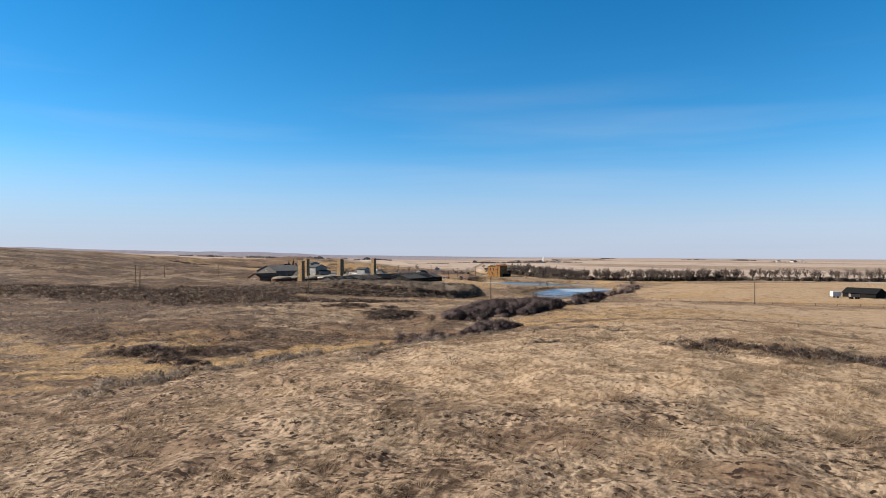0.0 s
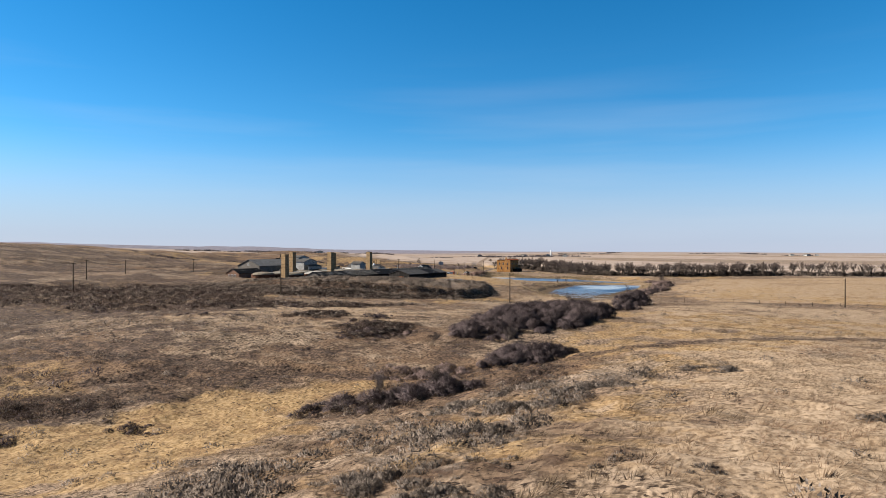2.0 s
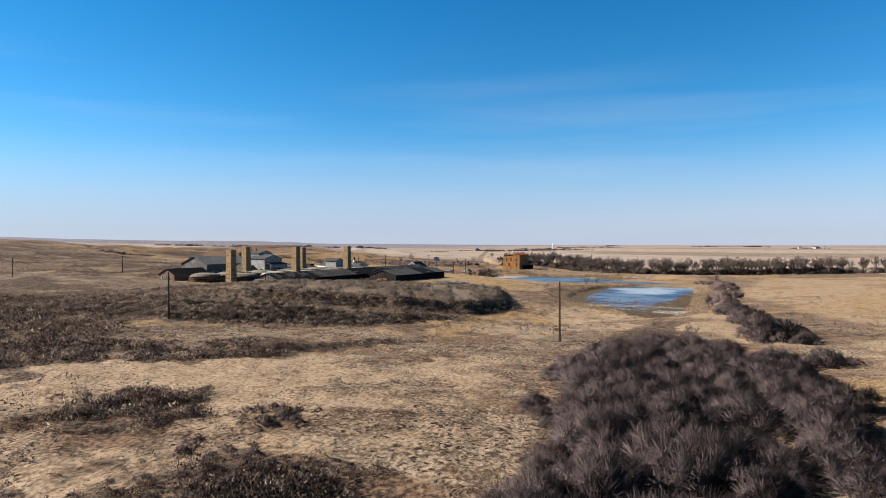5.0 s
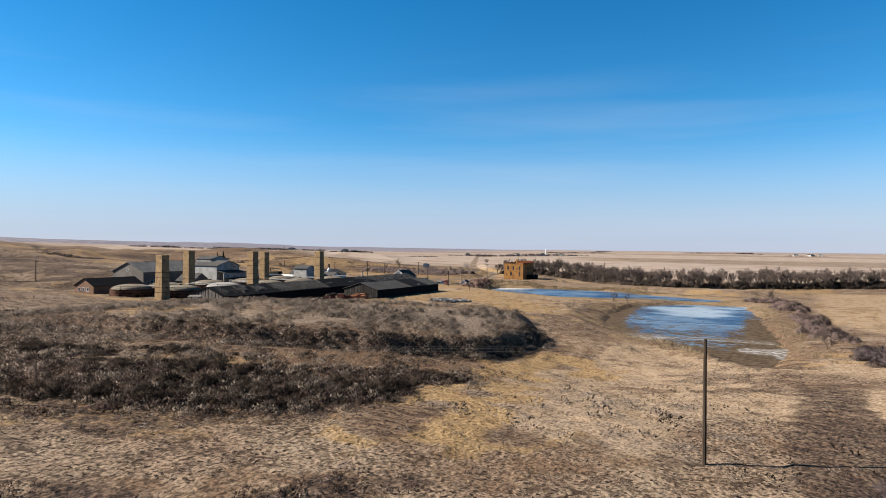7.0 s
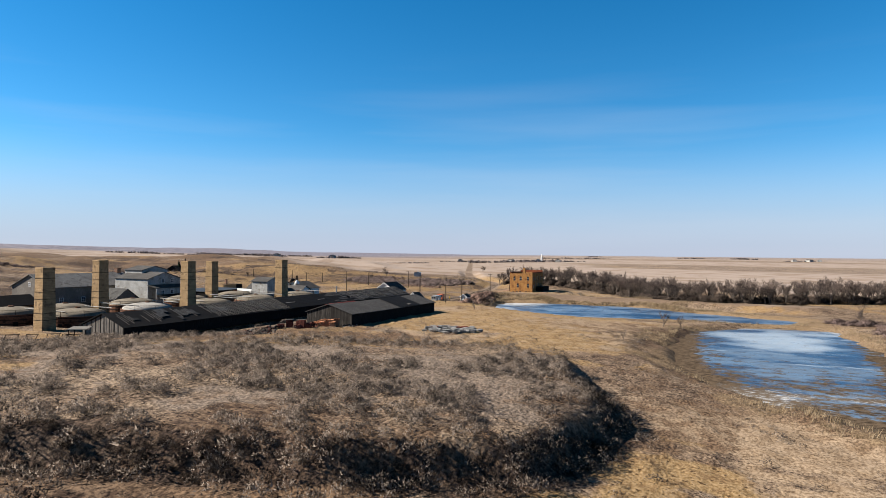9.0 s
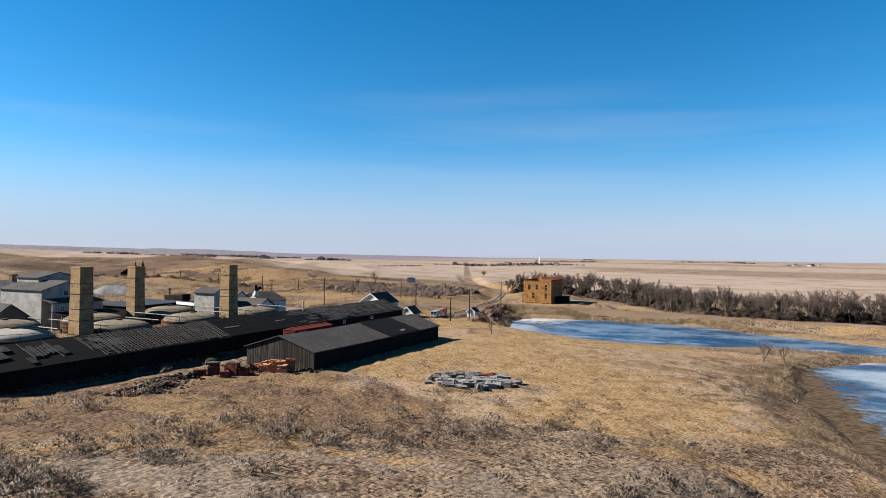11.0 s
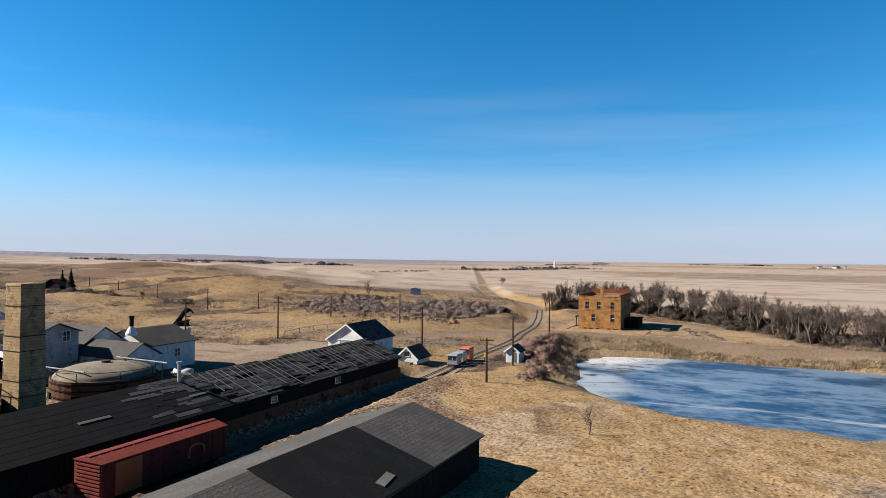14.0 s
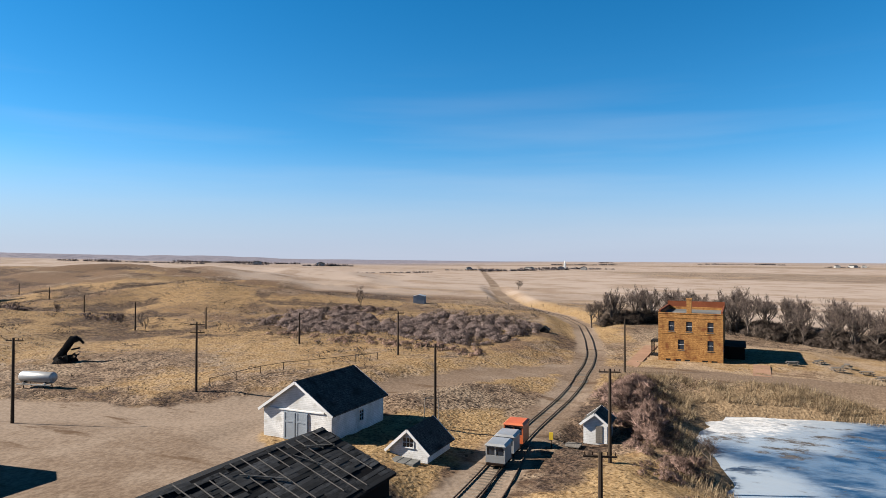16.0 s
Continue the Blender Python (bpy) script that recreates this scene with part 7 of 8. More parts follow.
def thicket(ring, tall, gap, mat=None, label="dense dark leafless willow thicket by the creek", name="willow_thicket", fine=160):
    """One stand of bushes, each a part, highest in the middle."""
    mat = mat or WILLOW
    rnd = random.Random(int(1000 + 7 * ring[0][0] + 3 * ring[0][1]))
    x0, x1, y0, y1 = min(p[0] for p in ring), max(p[0] for p in ring), min(p[1] for p in ring), max(p[1] for p in ring)
    cx, cy = (x0 + x1) / 2, (y0 + y1) / 2
    t = thing(name, pose(cx, cy, 0), label, "thicket", "thickets")
    n = int((x1 - x0) * (y1 - y0) / (gap * gap)) + 2
    x, y = np.array([rnd.uniform(x0, x1) for _ in range(n)]), np.array([rnd.uniform(y0, y1) for _ in range(n)])
    d = inside(x, y, ring) + (vnoise(x, y, 4, 95) - 0.5) * min(2.5, 0.3 * min(x1 - x0, y1 - y0)) - 11 * np.clip(0.30 - vnoise(x, y, 7, 96), 0, 1) * (tall > 2.4) * (tall < 5)
    z, ok = height(x, y, False), (d > -0.4) & (wet(x, y) < -0.5) & (along(x, y, [(-50, 122), (-57, 146), (-60, 170), (-62, 190)]) > 0.9)
    for k in np.nonzero(ok)[0]:
        h = tall * (0.55 + 0.45 * float(smooth(d[k], 0, 2.5))) * rnd.uniform(0.62, 1.2)
        o = part("bush", rnd.choice(BUSHES[mat.name, fine]), mat, t)
        o.matrix_basis = pose(x[k] - cx, y[k] - cy, z[k] - 0.15, 0, 0, rnd.uniform(0, 360)) @ Matrix.Diagonal((h * rnd.uniform(0.85, 1.25), h * rnd.uniform(0.85, 1.25), h, 1))
    return t


def box_ring(cx, cy, rx, ry, turn=0.0):
    c, s = math.cos(radians(turn)), math.sin(radians(turn))
    return [(cx + rx * math.cos(q) * c - ry * math.sin(q) * s, cy + rx * math.cos(q) * s + ry * math.sin(q) * c) for q in (0.3, 0.9, 1.57, 2.3, 2.9, 3.6, 4.3, 4.9, 5.6)]


def grow_thickets():
    wood = [(-64, 123), (-69, 134), (-74, 152), (-80, 178), (-76, 196), (-66, 194), (-56, 178), (-51, 160), (-51, 140), (-54, 132), (-58, 136), (-58, 126)]
    thicket(wood, 2.8, 2.15, fine=1500)
    thicket([(-54.5, 108), (-49, 111), (-45.5, 118), (-48.5, 121.5), (-55, 118.5), (-55, 112)], 2.35, 1.25, fine=1500)
    thicket([(-60, 83), (-55, 84), (-47, 94), (-49, 97), (-56, 92), (-61, 88)], 1.9, 1.3, fine=430)
    thicket([(-63, 98), (-54, 99), (-51, 103), (-57, 107), (-64, 104)], 1.3, 1.5, PALE_WILLOW, "pale leafless shrubs beside the creek", "pale_shrub_patch", 430)
    for cx, cy, rx, ry, turn in ((-35, 60, 4, 1.8, 20), (-33.5, 62.5, 3, 1.2, 20), (-36, 70, 3, 2.4, 0), (-38, 80, 3.5, 3, 0), (-35, 89, 4.5, 2.4, 25), (-25.5, 62.5, 2.4, 1.1, 20), (-17, 75, 2, 1.4, 0), (-28, 100, 4, 2.4, 0), (-14, 92, 3, 1.6, 20), (-44, 47, 2, 1.2, 35), (-41, 50, 2.4, 1.2, 35), (-38, 53, 2.4, 1.2, 35), (-28, 47, 2, 1.2, 0), (-18, 51, 2, 1, 0), (-42, 58, 3, 1.4, 35), (-48, 76, 3, 2, 60), (-45, 84, 3, 2, 50), (-41, 90, 3.5, 1.8, 30), (-33, 50, 3, 1.3, 30), (-36, 47, 2.6, 1.2, 30), (-31.5, 57.5, 2.4, 1.2, 35), (-34, 66, 2.6, 1.2, 30), (-29, 46, 2.2, 1.2, 20)):
        thicket(box_ring(cx, cy, rx, ry, turn), 0.95, 0.8, SAGE, "grey sage clumps on the grassy hillside", "sage_patch", 360)
    rows = [(-53, 181, 3, 4, 0, 2.4), (-57.5, 208, 4, 9, 10, 3.5), (-62, 234, 3.6, 9, 5, 3.3), (-67, 262, 3.6, 11, 5, 2.9), (-72, 300, 4, 16, 8, 2.8), (-73, 335, 5, 14, 0, 3.0), (-77, 368, 5, 12, 10, 3.2), (-82, 392, 8, 6, 0, 2.4)]
    for cx, cy, rx, ry, turn, tall in rows:
        if cy < 270:
            thicket(box_ring(cx, cy, rx, ry, turn), tall, 1.9, fine=430)
        else:
            thicket(box_ring(cx, cy, rx, ry, turn), 0.8 * tall, 2.1, PALE_WILLOW, "pale leafless shrubs along the pond bank", "bank_shrubs", 430)
    for cx, cy, rx, ry, turn, tall in ((-83, 128, 6, 5, 20, 0.9), (-87, 137, 5, 4, 0, 0.8), (-119.5, 124, 4, 2.2, 25, 1.2), (-102, 137, 7, 4, 30, 0.7), (-55, 97, 7, 2.2, 45, 0.7), (-92, 70, 9, 3, 10, 1.3), (-80, 66, 6, 2.6, 20, 1.2), (-120, 150, 5, 3, 0, 1.0), (-110, 124, 4, 2.5, 0, 0.9), (-72, 75, 7, 2.0, 20, 0.9), (-94.5, 129, 4.2, 1.6, 45, 0.75), (-104, 116.5, 3, 1.2, 40, 0.7), (-93, 120, 1.8, 0.9, 30, 0.7), (-139, 144, 9, 3, 50, 0.9), (-59.5, 117, 2.2, 3.2, -10, 0.8)):
        thicket(box_ring(cx, cy, rx, ry, turn), tall, 1.5, None, "low dark brown scrub patch in dry grass", "scrub_patch", 360)
    for cx, cy, rx, ry, turn, tall in ((-77.5, 119.5, 5.2, 3.6, 125, 1.2), (-81.5, 112, 2.6, 1.6, 60, 0.8), (-78.6, 116, 1.6, 1.2, 0, 0.9), (-77, 107, 2.4, 1.6, 30, 0.8), (-62.5, 119.5, 2.2, 1.6, 0, 0.9)):
        thicket(box_ring(cx, cy, rx, ry, turn), tall, 0.95, WILLOW, "low dark leafless scrub in a grassy dip", "dark_scrub_patch", 360)
    for cx, cy, rx, ry, turn, tall in ((-74, 124, 3.6, 2.2, 60, 0.9), (-58.5, 122, 2.4, 1.4, 0, 0.9), (-65, 122, 2.0, 1.2, 0, 0.8)):
        thicket(box_ring(cx, cy, rx, ry, turn), tall, 1.0, PALE_WILLOW, "low reddish brown shrubs in a grassy dip", "reddish_shrub_patch", 360)
    for cx, cy, rx, ry, turn, tall in ((-121, 202, 8, 3.6, 35, 1.35), (-117, 212, 6, 2.6, 60, 1.3), (-129, 193, 9, 4, 25, 1.4), (-137, 200, 9, 4, 25, 1.3), (-146, 194, 9, 4, 20, 1.2), (-150, 206, 10, 3.5, 15, 1.1), (-131, 210, 8, 2.6, 20, 1.0), (-162, 198, 10, 4, 10, 1.2), (-121.5, 239.5, 5, 1.4, 66, 0.9), (-129.5, 231, 6, 1.4, 33, 0.9), (-140, 224.5, 7, 1.4, 26, 0.9), (-153, 218.8, 8, 1.6, 18, 0.9), (-164, 215.6, 7, 1.7, 14, 0.9), (-146, 221, 8, 1.4, 22, 0.9), (-124, 190, 8, 4, 25, 1.2), (-134, 185, 9, 4, 25, 1.2), (-118.5, 197, 5, 3, 40, 1.2), (-144, 181, 8, 4, 20, 1.1)):
        thicket(box_ring(cx, cy, rx, ry, turn), tall * 1.3, 1.4, DARKWOOD, "dark brown leafless scrub filling the hollow", "hollow_scrub", 340)
    for cx, cy, rx, ry, turn, tall in ((-199.5, 422, 4.2, 8, 0, 1.8), (-196.5, 411, 3.2, 7, 0, 1.9), (-195.5, 404, 2.2, 5, 0, 1.5), (-192, 397, 1.8, 6, -20, 1.3), (-190, 381, 2.5, 3, 0, 1.6)):
        thicket(box_ring(cx, cy, rx, ry, turn), tall * 1.35, 1.35, RUSSET, "russet leafless shrubs beside the frozen lake", "russet_shrubs", 430)
    thicket([(-285, 447), (-291, 470), (-276, 480), (-262, 462), (-238, 470), (-226, 452), (-230, 438), (-250, 446), (-268, 440)], 1.7, 1.75, MAUVE, "mauve grey willow scrub across the wet hollow", "willow_scrub", 620)
    thicket([(-262, 462), (-262, 486), (-242, 492), (-226, 474), (-228, 454), (-240, 458)], 1.9, 2.2, MAUVE, "mauve grey willow scrub across the wet hollow", "willow_scrub", 620)
    thicket([(-296, 470), (-292, 494), (-276, 494), (-272, 480), (-284, 472)], 1.5, 2.2, PALE_WILLOW, "grey willow scrub across the wet hollow", "willow_scrub", 620)
    thicket([(-272, 434), (-266, 441), (-230, 441), (-224, 436), (-226, 430), (-250, 431)], 1.1, 2.0, RUSSET, "low russet shrubs at the edge of the hollow", "russet_shrubs", 160)
    for cx, cy, rx, ry, turn, tall in ((-355, 425, 22, 5, 10, 2.2), (-318, 437, 14, 4, 10, 1.8), (-400, 420, 26, 6, 5, 2.0), (-470, 400, 30, 7, 5, 2.0)):
        thicket(box_ring(cx, cy, rx, ry, turn), tall, 3.0, None, "distant grey willow scrub in the hollow", "willow_scrub")


def tree_meshes(tall, seed, limbs=7, spread=0.55, forks=5):
    """A bare tree: tapered trunk with limbs, and a crown of branches and twigs."""
    rnd = random.Random(seed)
    wood, tw_v, tw_f = Shape(), [], []

    def twig(a, b, w):
        d = (b - a)
        s = d.cross(Vector((rnd.uniform(-1, 1), rnd.uniform(-1, 1), rnd.uniform(-0.3, 0.3)))).normalized() * w
        k = len(tw_v)
        tw_v.extend([tuple(a - s), tuple(a + s), tuple(b)])
        tw_f.append((k, k + 1, k + 2))

    def grow(p, d, ln, r, level):
        bend = Vector((rnd.uniform(-1, 1), rnd.uniform(-1, 1), rnd.uniform(-0.2, 0.7))) * 0.22
        q = p + (d + bend).normalized() * ln
        if level < 3:
            wood.rod(p, q, r, r * 0.62, 6 if level < 1 else 4)
        else:
            twig(p, q, max(r * 0.9, 0.022 if tall > 6 else 0.010))
        if level >= 5:
            return
        for _ in range((limbs, forks, forks, forks, 3)[level]):
            f = rnd.uniform(0.35, 1.0) if level else rnd.uniform(0.3, 1.0)
            out = Vector((rnd.uniform(-1, 1), rnd.uniform(-1, 1), rnd.uniform(-0.1, 0.8))).normalized()
            nd = (d * (1 - spread) + out * spread * 1.4 + Vector((0, 0, 0.26))).normalized()
            grow(p.lerp(q, f), nd, ln * (rnd.uniform(0.62, 0.95) if level < 1 else rnd.uniform(0.42, 0.70)), max(0.012, r * 0.5), level + 1)
    grow(Vector((0, 0, -0.2)), Vector((rnd.uniform(-0.12, 0.12), rnd.uniform(-0.12, 0.12), 1)), tall * 0.34, tall * 0.022, 0)
    return wood.mesh("trunk", BARK), big_mesh("crown", tw_v, tw_f, TWIG)


def bare_tree(meshes, x, y, turn, size, label, group, z=None):
    t = thing("bare_tree", pose(x, y, ground_z(x, y) if z is None else z, 0, 0, turn), label, "tree", group)
    t.scale = (size, size, size * random.uniform(0.9, 1.1))
    part("trunk", meshes[0], BARK, t)
    part("crown", meshes[1], TWIG, t)
    return t


def grow_trees():
    kinds = [tree_meshes(9.0, s, 5, sp) for s, sp in ((1, 0.42), (2, 0.5), (3, 0.46), (4, 0.38), (5, 0.52))]
    line = [(-222, 494), (-206, 505), (-190, 497), (-175, 490), (-160, 476), (-150, 453), (-134, 437), (-115, 436), (-98, 446), (-68, 463), (-30, 481), (29, 491), (85, 520), (170, 575)]
    rnd = random.Random(4)
    for (x0, y0), (x1, y1) in zip(line, line[1:]):
        n = int(math.hypot(x1 - x0, y1 - y0) / (1.15 if x0 < -60 else 2.6))
        for i in range(n):
            f, off = (i + rnd.random()) / n, rnd.random() ** 1.4 * 20
            x, y = x0 + (x1 - x0) * f + off * 0.25 + rnd.uniform(-1.5, 1.5), y0 + (y1 - y0) * f + off
            if -206 < x < -188 and y < 476:
                continue
            bare_tree(rnd.choice(kinds), x, y, rnd.uniform(0, 360), rnd.uniform(1.05, 1.32), "leafless grey tree in the creek-side wood", "creek trees")
        under = [(x0, y0 - 2.5), (x1, y1 - 2.5), (x1 + 2, y1 + 14), (x0 + 2, y0 + 14)]
        thicket(under, 3.7, 2.4 if x0 < -60 else 4.4, BRUSH, "leafless grey undergrowth below the creek trees", "undergrowth", 620)
    small = [tree_meshes(5.0, 11, 6, 0.6), tree_meshes(4.0, 12, 7, 0.65), tree_meshes(4.2, 13, 5, 0.5, 3), tree_meshes(5.2, 14, 5, 0.45, 4)]
    for k, x, y, s in ((0, -55.5, 89.5, 0.95), (1, -51, 93.5, 0.95), (1, -57, 124.5, 0.95), (1, -66, 119, 0.7), (0, -67, 186, 1.0), (1, -72, 180, 1.0), (3, -127, 358.8, 1.15), (3, -123.4, 364, 0.85), (2, -176.5, 355, 0.95), (2, -130.1, 321.7, 0.8), (0, -301, 514, 1.1), (1, -291, 641, 1.6), (1, -190, 403, 1.0), (0, -66, 182, 1.05), (0, -72, 312, 0.9), (0, -73, 277, 1.0), (0, -81, 394, 1.2), (2, -311.5, 433, 1.0), (2, -309.8, 434.1, 0.9), (2, -305, 435.2, 1.05), (2, -299, 431.5, 0.95), (2, -302, 433, 0.8), (2, -299.3, 496, 0.8), (3, -285.9, 491.7, 1.1), (1, -330, 433, 0.9), (0, -282, 470, 0.9), (0, -240, 470, 1.0), (1, -232, 468, 0.9)):
        bare_tree(small[k], x, y, x * 37 % 360, s, "small leafless tree with fine pale twigs", "small trees")


def spruce(x, y, tall, z):
    t = thing("spruce_tree", pose(x, y, z), "dark green spruce beside the farmhouse", "tree", "spruces")
    part("trunk", Shape().rod((0, 0, -0.3), (0, 0, tall * 0.95), 0.16, 0.03, 6), BARK, t)
    n = 2600
    zz = RNG.uniform(0.05, 1.0, n) ** 1.25
    r = (1.02 - zz) * tall * 0.36 * RNG.uniform(0.55, 1.0, n) * (0.82 + 0.18 * np.sin(zz * 42))
    q = RNG.uniform(0, 6.283, n)
    base = np.stack([r * np.cos(q) * 0.25, r * np.sin(q) * 0.25, zz * tall], 1)
    tip = np.stack([r * np.cos(q), r * np.sin(q), zz * tall - r * 0.35], 1)
    side = np.stack([-np.sin(q), np.cos(q), 0 * q], 1) * (0.14 + r * 0.3)[:, None]
    v = np.stack([base - side, tip, base + side], 1).reshape(-1, 3)
    part("crown", big_mesh("crown", v, np.arange(3 * n).reshape(-1, 3), SPRUCE), SPRUCE, t)


grow_grass()
grow_tussocks()
fill_scrub()
grow_reeds()
grow_sage()
scatter_shrubs()
grow_thickets()
grow_trees()
spruce(-403, 457, 8.8, 2.6)
spruce(-397.9, 457, 9.7, 2.6)

# ---- yards, piles and far things ----
PALLET_GREY = surface("weathered_pallet_wood", (0.095, 0.094, 0.093), (0.300, 0.295, 0.287), 5, 0.85, vary=0.35, stretch=(1, 1, 2))
PALLET_RED = surface("dull_red_pallet", (0.070, 0.022, 0.018), (0.130, 0.042, 0.033), 6, 0.85, vary=0.3)
STONE_RED = surface("dark_red_brick", (0.052, 0.018, 0.014), (0.125, 0.044, 0.032), 6, 0.85, vary=0.35)
STONE_ORANGE = surface("orange_brick_block", (0.300, 0.128, 0.066), (0.430, 0.210, 0.120), 6, 0.85, vary=0.2)


def slat_stack(seed):
    """A stack of worn pallets: slatted decks on bearers, each a little askew."""
    rnd, s, z = random.Random(seed), Shape(), 0.0
    for k in range(rnd.randint(4, 6)):
        e, f = rnd.uniform(-0.06, 0.06), rnd.uniform(-0.05, 0.05)
        for y in (-0.42, 0.0, 0.42):
            s.box(-0.58 + e, y - 0.05 + f, z, 0.58 + e, y + 0.05 + f, z + 0.09)
        for q in range(6):
            if rnd.random() < 0.9:
                x = -0.58 + 0.2 * q + e
                s.box(x, -0.5 + f, z + 0.094, x + 0.15, 0.5 + f, z + 0.118)
        z += 0.135
    return s


def brick_stack(seed, nx, ny, nz):
    """A strapped cube of loose laid hollow bricks, ragged at the top."""
    rnd, s = random.Random(seed), Shape()
    for k in range(nz):
        for i in range(nx):
            for j in range(ny):
                if k >= nz - 2 and rnd.random() < 0.3:
                    continue
                a, b = rnd.uniform(-0.03, 0.03), rnd.uniform(-0.03, 0.03)
                x, y = (i - nx / 2) * 0.31 + a, (j - ny / 2) * 0.31 + b
                s.box(x, y, k * 0.2, x + 0.285, y + 0.285, k * 0.2 + 0.185)
    return s


def pallet_yard(name, cx, cy, rx, ry, turn):
    rnd = random.Random(3)
    t = thing(name, pose(cx, cy, ground_z(cx, cy)), "rows of weathered grey pallet stacks standing in dry grass", "pallet pile")
    grey, red = [slat_stack(40 + k).mesh("pallet", PALLET_GREY) for k in range(5)], [slat_stack(60 + k).mesh("pallet", PALLET_RED) for k in range(2)]
    c, sn = math.cos(radians(turn)), math.sin(radians(turn))
    for i in range(-6, 7):
        for j in range(-6, 7):
            u, v = i * 1.12 + rnd.uniform(-0.3, 0.3) + 0.5 * (j % 2), j * 0.98 + rnd.uniform(-0.25, 0.25)
            if (u / rx) ** 2 + (v / ry) ** 2 > rnd.uniform(0.7, 1.05) or rnd.random() < 0.10:
                continue
            red_one = v > 0.35 * ry and rnd.random() < 0.4
            o = part("pallet", rnd.choice(red if red_one else grey), PALLET_RED if red_one else PALLET_GREY, t)
            flat = rnd.random() < 0.8
            o.matrix_basis = pose(u * c - v * sn, u * sn + v * c, -0.06 if flat else 0.12, rnd.uniform(-5, 5) if flat else rnd.uniform(10, 24), rnd.uniform(-5, 5), turn + rnd.choice((0, 0, 12, -14, 90, 35))) @ Matrix.Diagonal((rnd.uniform(0.75, 1.05), rnd.uniform(0.72, 0.95), rnd.uniform(0.7, 1.15), 1))


pallet_yard("pallet_pile", -160.4, 306.2, 6.2, 5.2, 24)


def brick_yard(name, label, mat, places, tops=None):
    """A close group of brick stacks: x, y, turn, layers, lean."""
    x0, y0 = places[0][:2]
    t = thing(name, pose(x0, y0, ground_z(x0, y0)), label, "brick pile", "brick piles")
    for k, (x, y, turn, layers, lean) in enumerate(places):
        o = part("brick_cube", brick_stack(k + 70, 4, 3, layers), mat, t)
        o.matrix_basis = pose(x - x0, y - y0, -0.05, lean, -lean * 0.6, turn)
        if tops and layers > 6:
            for q in range(3):
                part("strap_board", Shape().box(-0.75, -0.45 + 0.35 * q, layers * 0.2 - 0.02, 0.72, -0.30 + 0.35 * q, layers * 0.2 + 0.05), tops, o)


brick_yard("red_brick_pile", "tall strapped stacks of dark red brick beside the shed", STONE_RED, ((-190.7, 294.2, 20, 9, 2), (-188.6, 295.4, 14, 9, -3), (-188.3, 293.7, 22, 5, 3), (-191.9, 292.9, 35, 5, 0), (-189.6, 295.9, 10, 8, 0), (-187.4, 296.0, 30, 6, 4), (-192.6, 293.8, 20, 4, -2)), WOOD_GREY)
brick_yard("orange_brick_pile", "leaning stacks of pale orange brick against the shed", STONE_ORANGE, ((-187.6, 300.2, 24, 7, 5), (-186.3, 300.4, 18, 8, -4), (-185.1, 300.6, 30, 8, 6), (-184.2, 300.9, 26, 9, -5), (-188.4, 299.5, 40, 5, 8), (-186.6, 299.4, 15, 6, 9), (-185.4, 299.5, 33, 7, -8), (-184.3, 299.8, 20, 6, 5)))


def rubble_heap(name, x0, y0, x1, y1, wide, n, mats, label, seed, tall=0.9):
    """A long tumbled heap of broken blocks and boards."""
    rnd = random.Random(seed)
    t = thing(name, pose(x0, y0, ground_z(x0, y0)), label, "rubble", "rubble heaps")
    chunk = {m.name: [Shape().hull([(-0.2, -0.13, 0), (0.2, -0.15, 0), (0.22, 0.13, 0), (-0.18, 0.15, 0)], [(-0.19, -0.12, 0.2), (0.17, -0.15, 0.16), (0.2, 0.1, 0.22), (-0.17, 0.14, 0.18)]).mesh("chunk", m), Shape().box(-0.7, -0.09, 0, 0.7, 0.09, 0.07).mesh("chunk", m)] for m in mats}
    for k in range(n):
        f, w = rnd.random(), rnd.gauss(0, 0.38)
        x, y = x0 + (x1 - x0) * f - (y1 - y0) * w * wide / 8, y0 + (y1 - y0) * f + (x1 - x0) * w * wide / 8
        m = rnd.choice(mats)
        z = tall * max(0.0, 1 - abs(w) * 1.6) * rnd.random() * (0.6 + 0.4 * math.sin(f * 9 + seed))
        o = part("chunk", chunk[m.name][1 if rnd.random() < 0.25 else 0], m, t)
        o.matrix_basis = pose(x - x0, y - y0, ground_z(x, y) - ground_z(x0, y0) + max(z, 0) - 0.03, rnd.uniform(-25, 25), rnd.uniform(-25, 25), rnd.uniform(0, 180)) @ Matrix.Diagonal((k2 := rnd.uniform(0.8, 1.5), k2, k2, 1))


rubble_heap("rubble_heap", -192.6, 291.8, -189.6, 280.5, 3.2, 290, [STONE_RED, IRON, WOOD_DULL, WOOD_GREY], "long low heap of broken brick and dark timber", 8)
rubble_heap("brick_rubble", -187.6, 296.6, -188.2, 299.2, 4.5, 110, [STONE_RED, STONE_RED, STONE_ORANGE, IRON], "loose tumbled red brick between the stacks", 9, 1.1)
rubble_heap("block_rubble", -183.4, 300.0, -180.4, 303.4, 4, 60, [IRON, CONCRETE, WOOD_DULL], "dark rubble at the corner of the shed", 10, 0.6)
GRAVEL = surface("pale_clay_heap", (0.085, 0.087, 0.092), (0.200, 0.202, 0.208), 0.9, 0.95, big=0.25, bump=0.4)


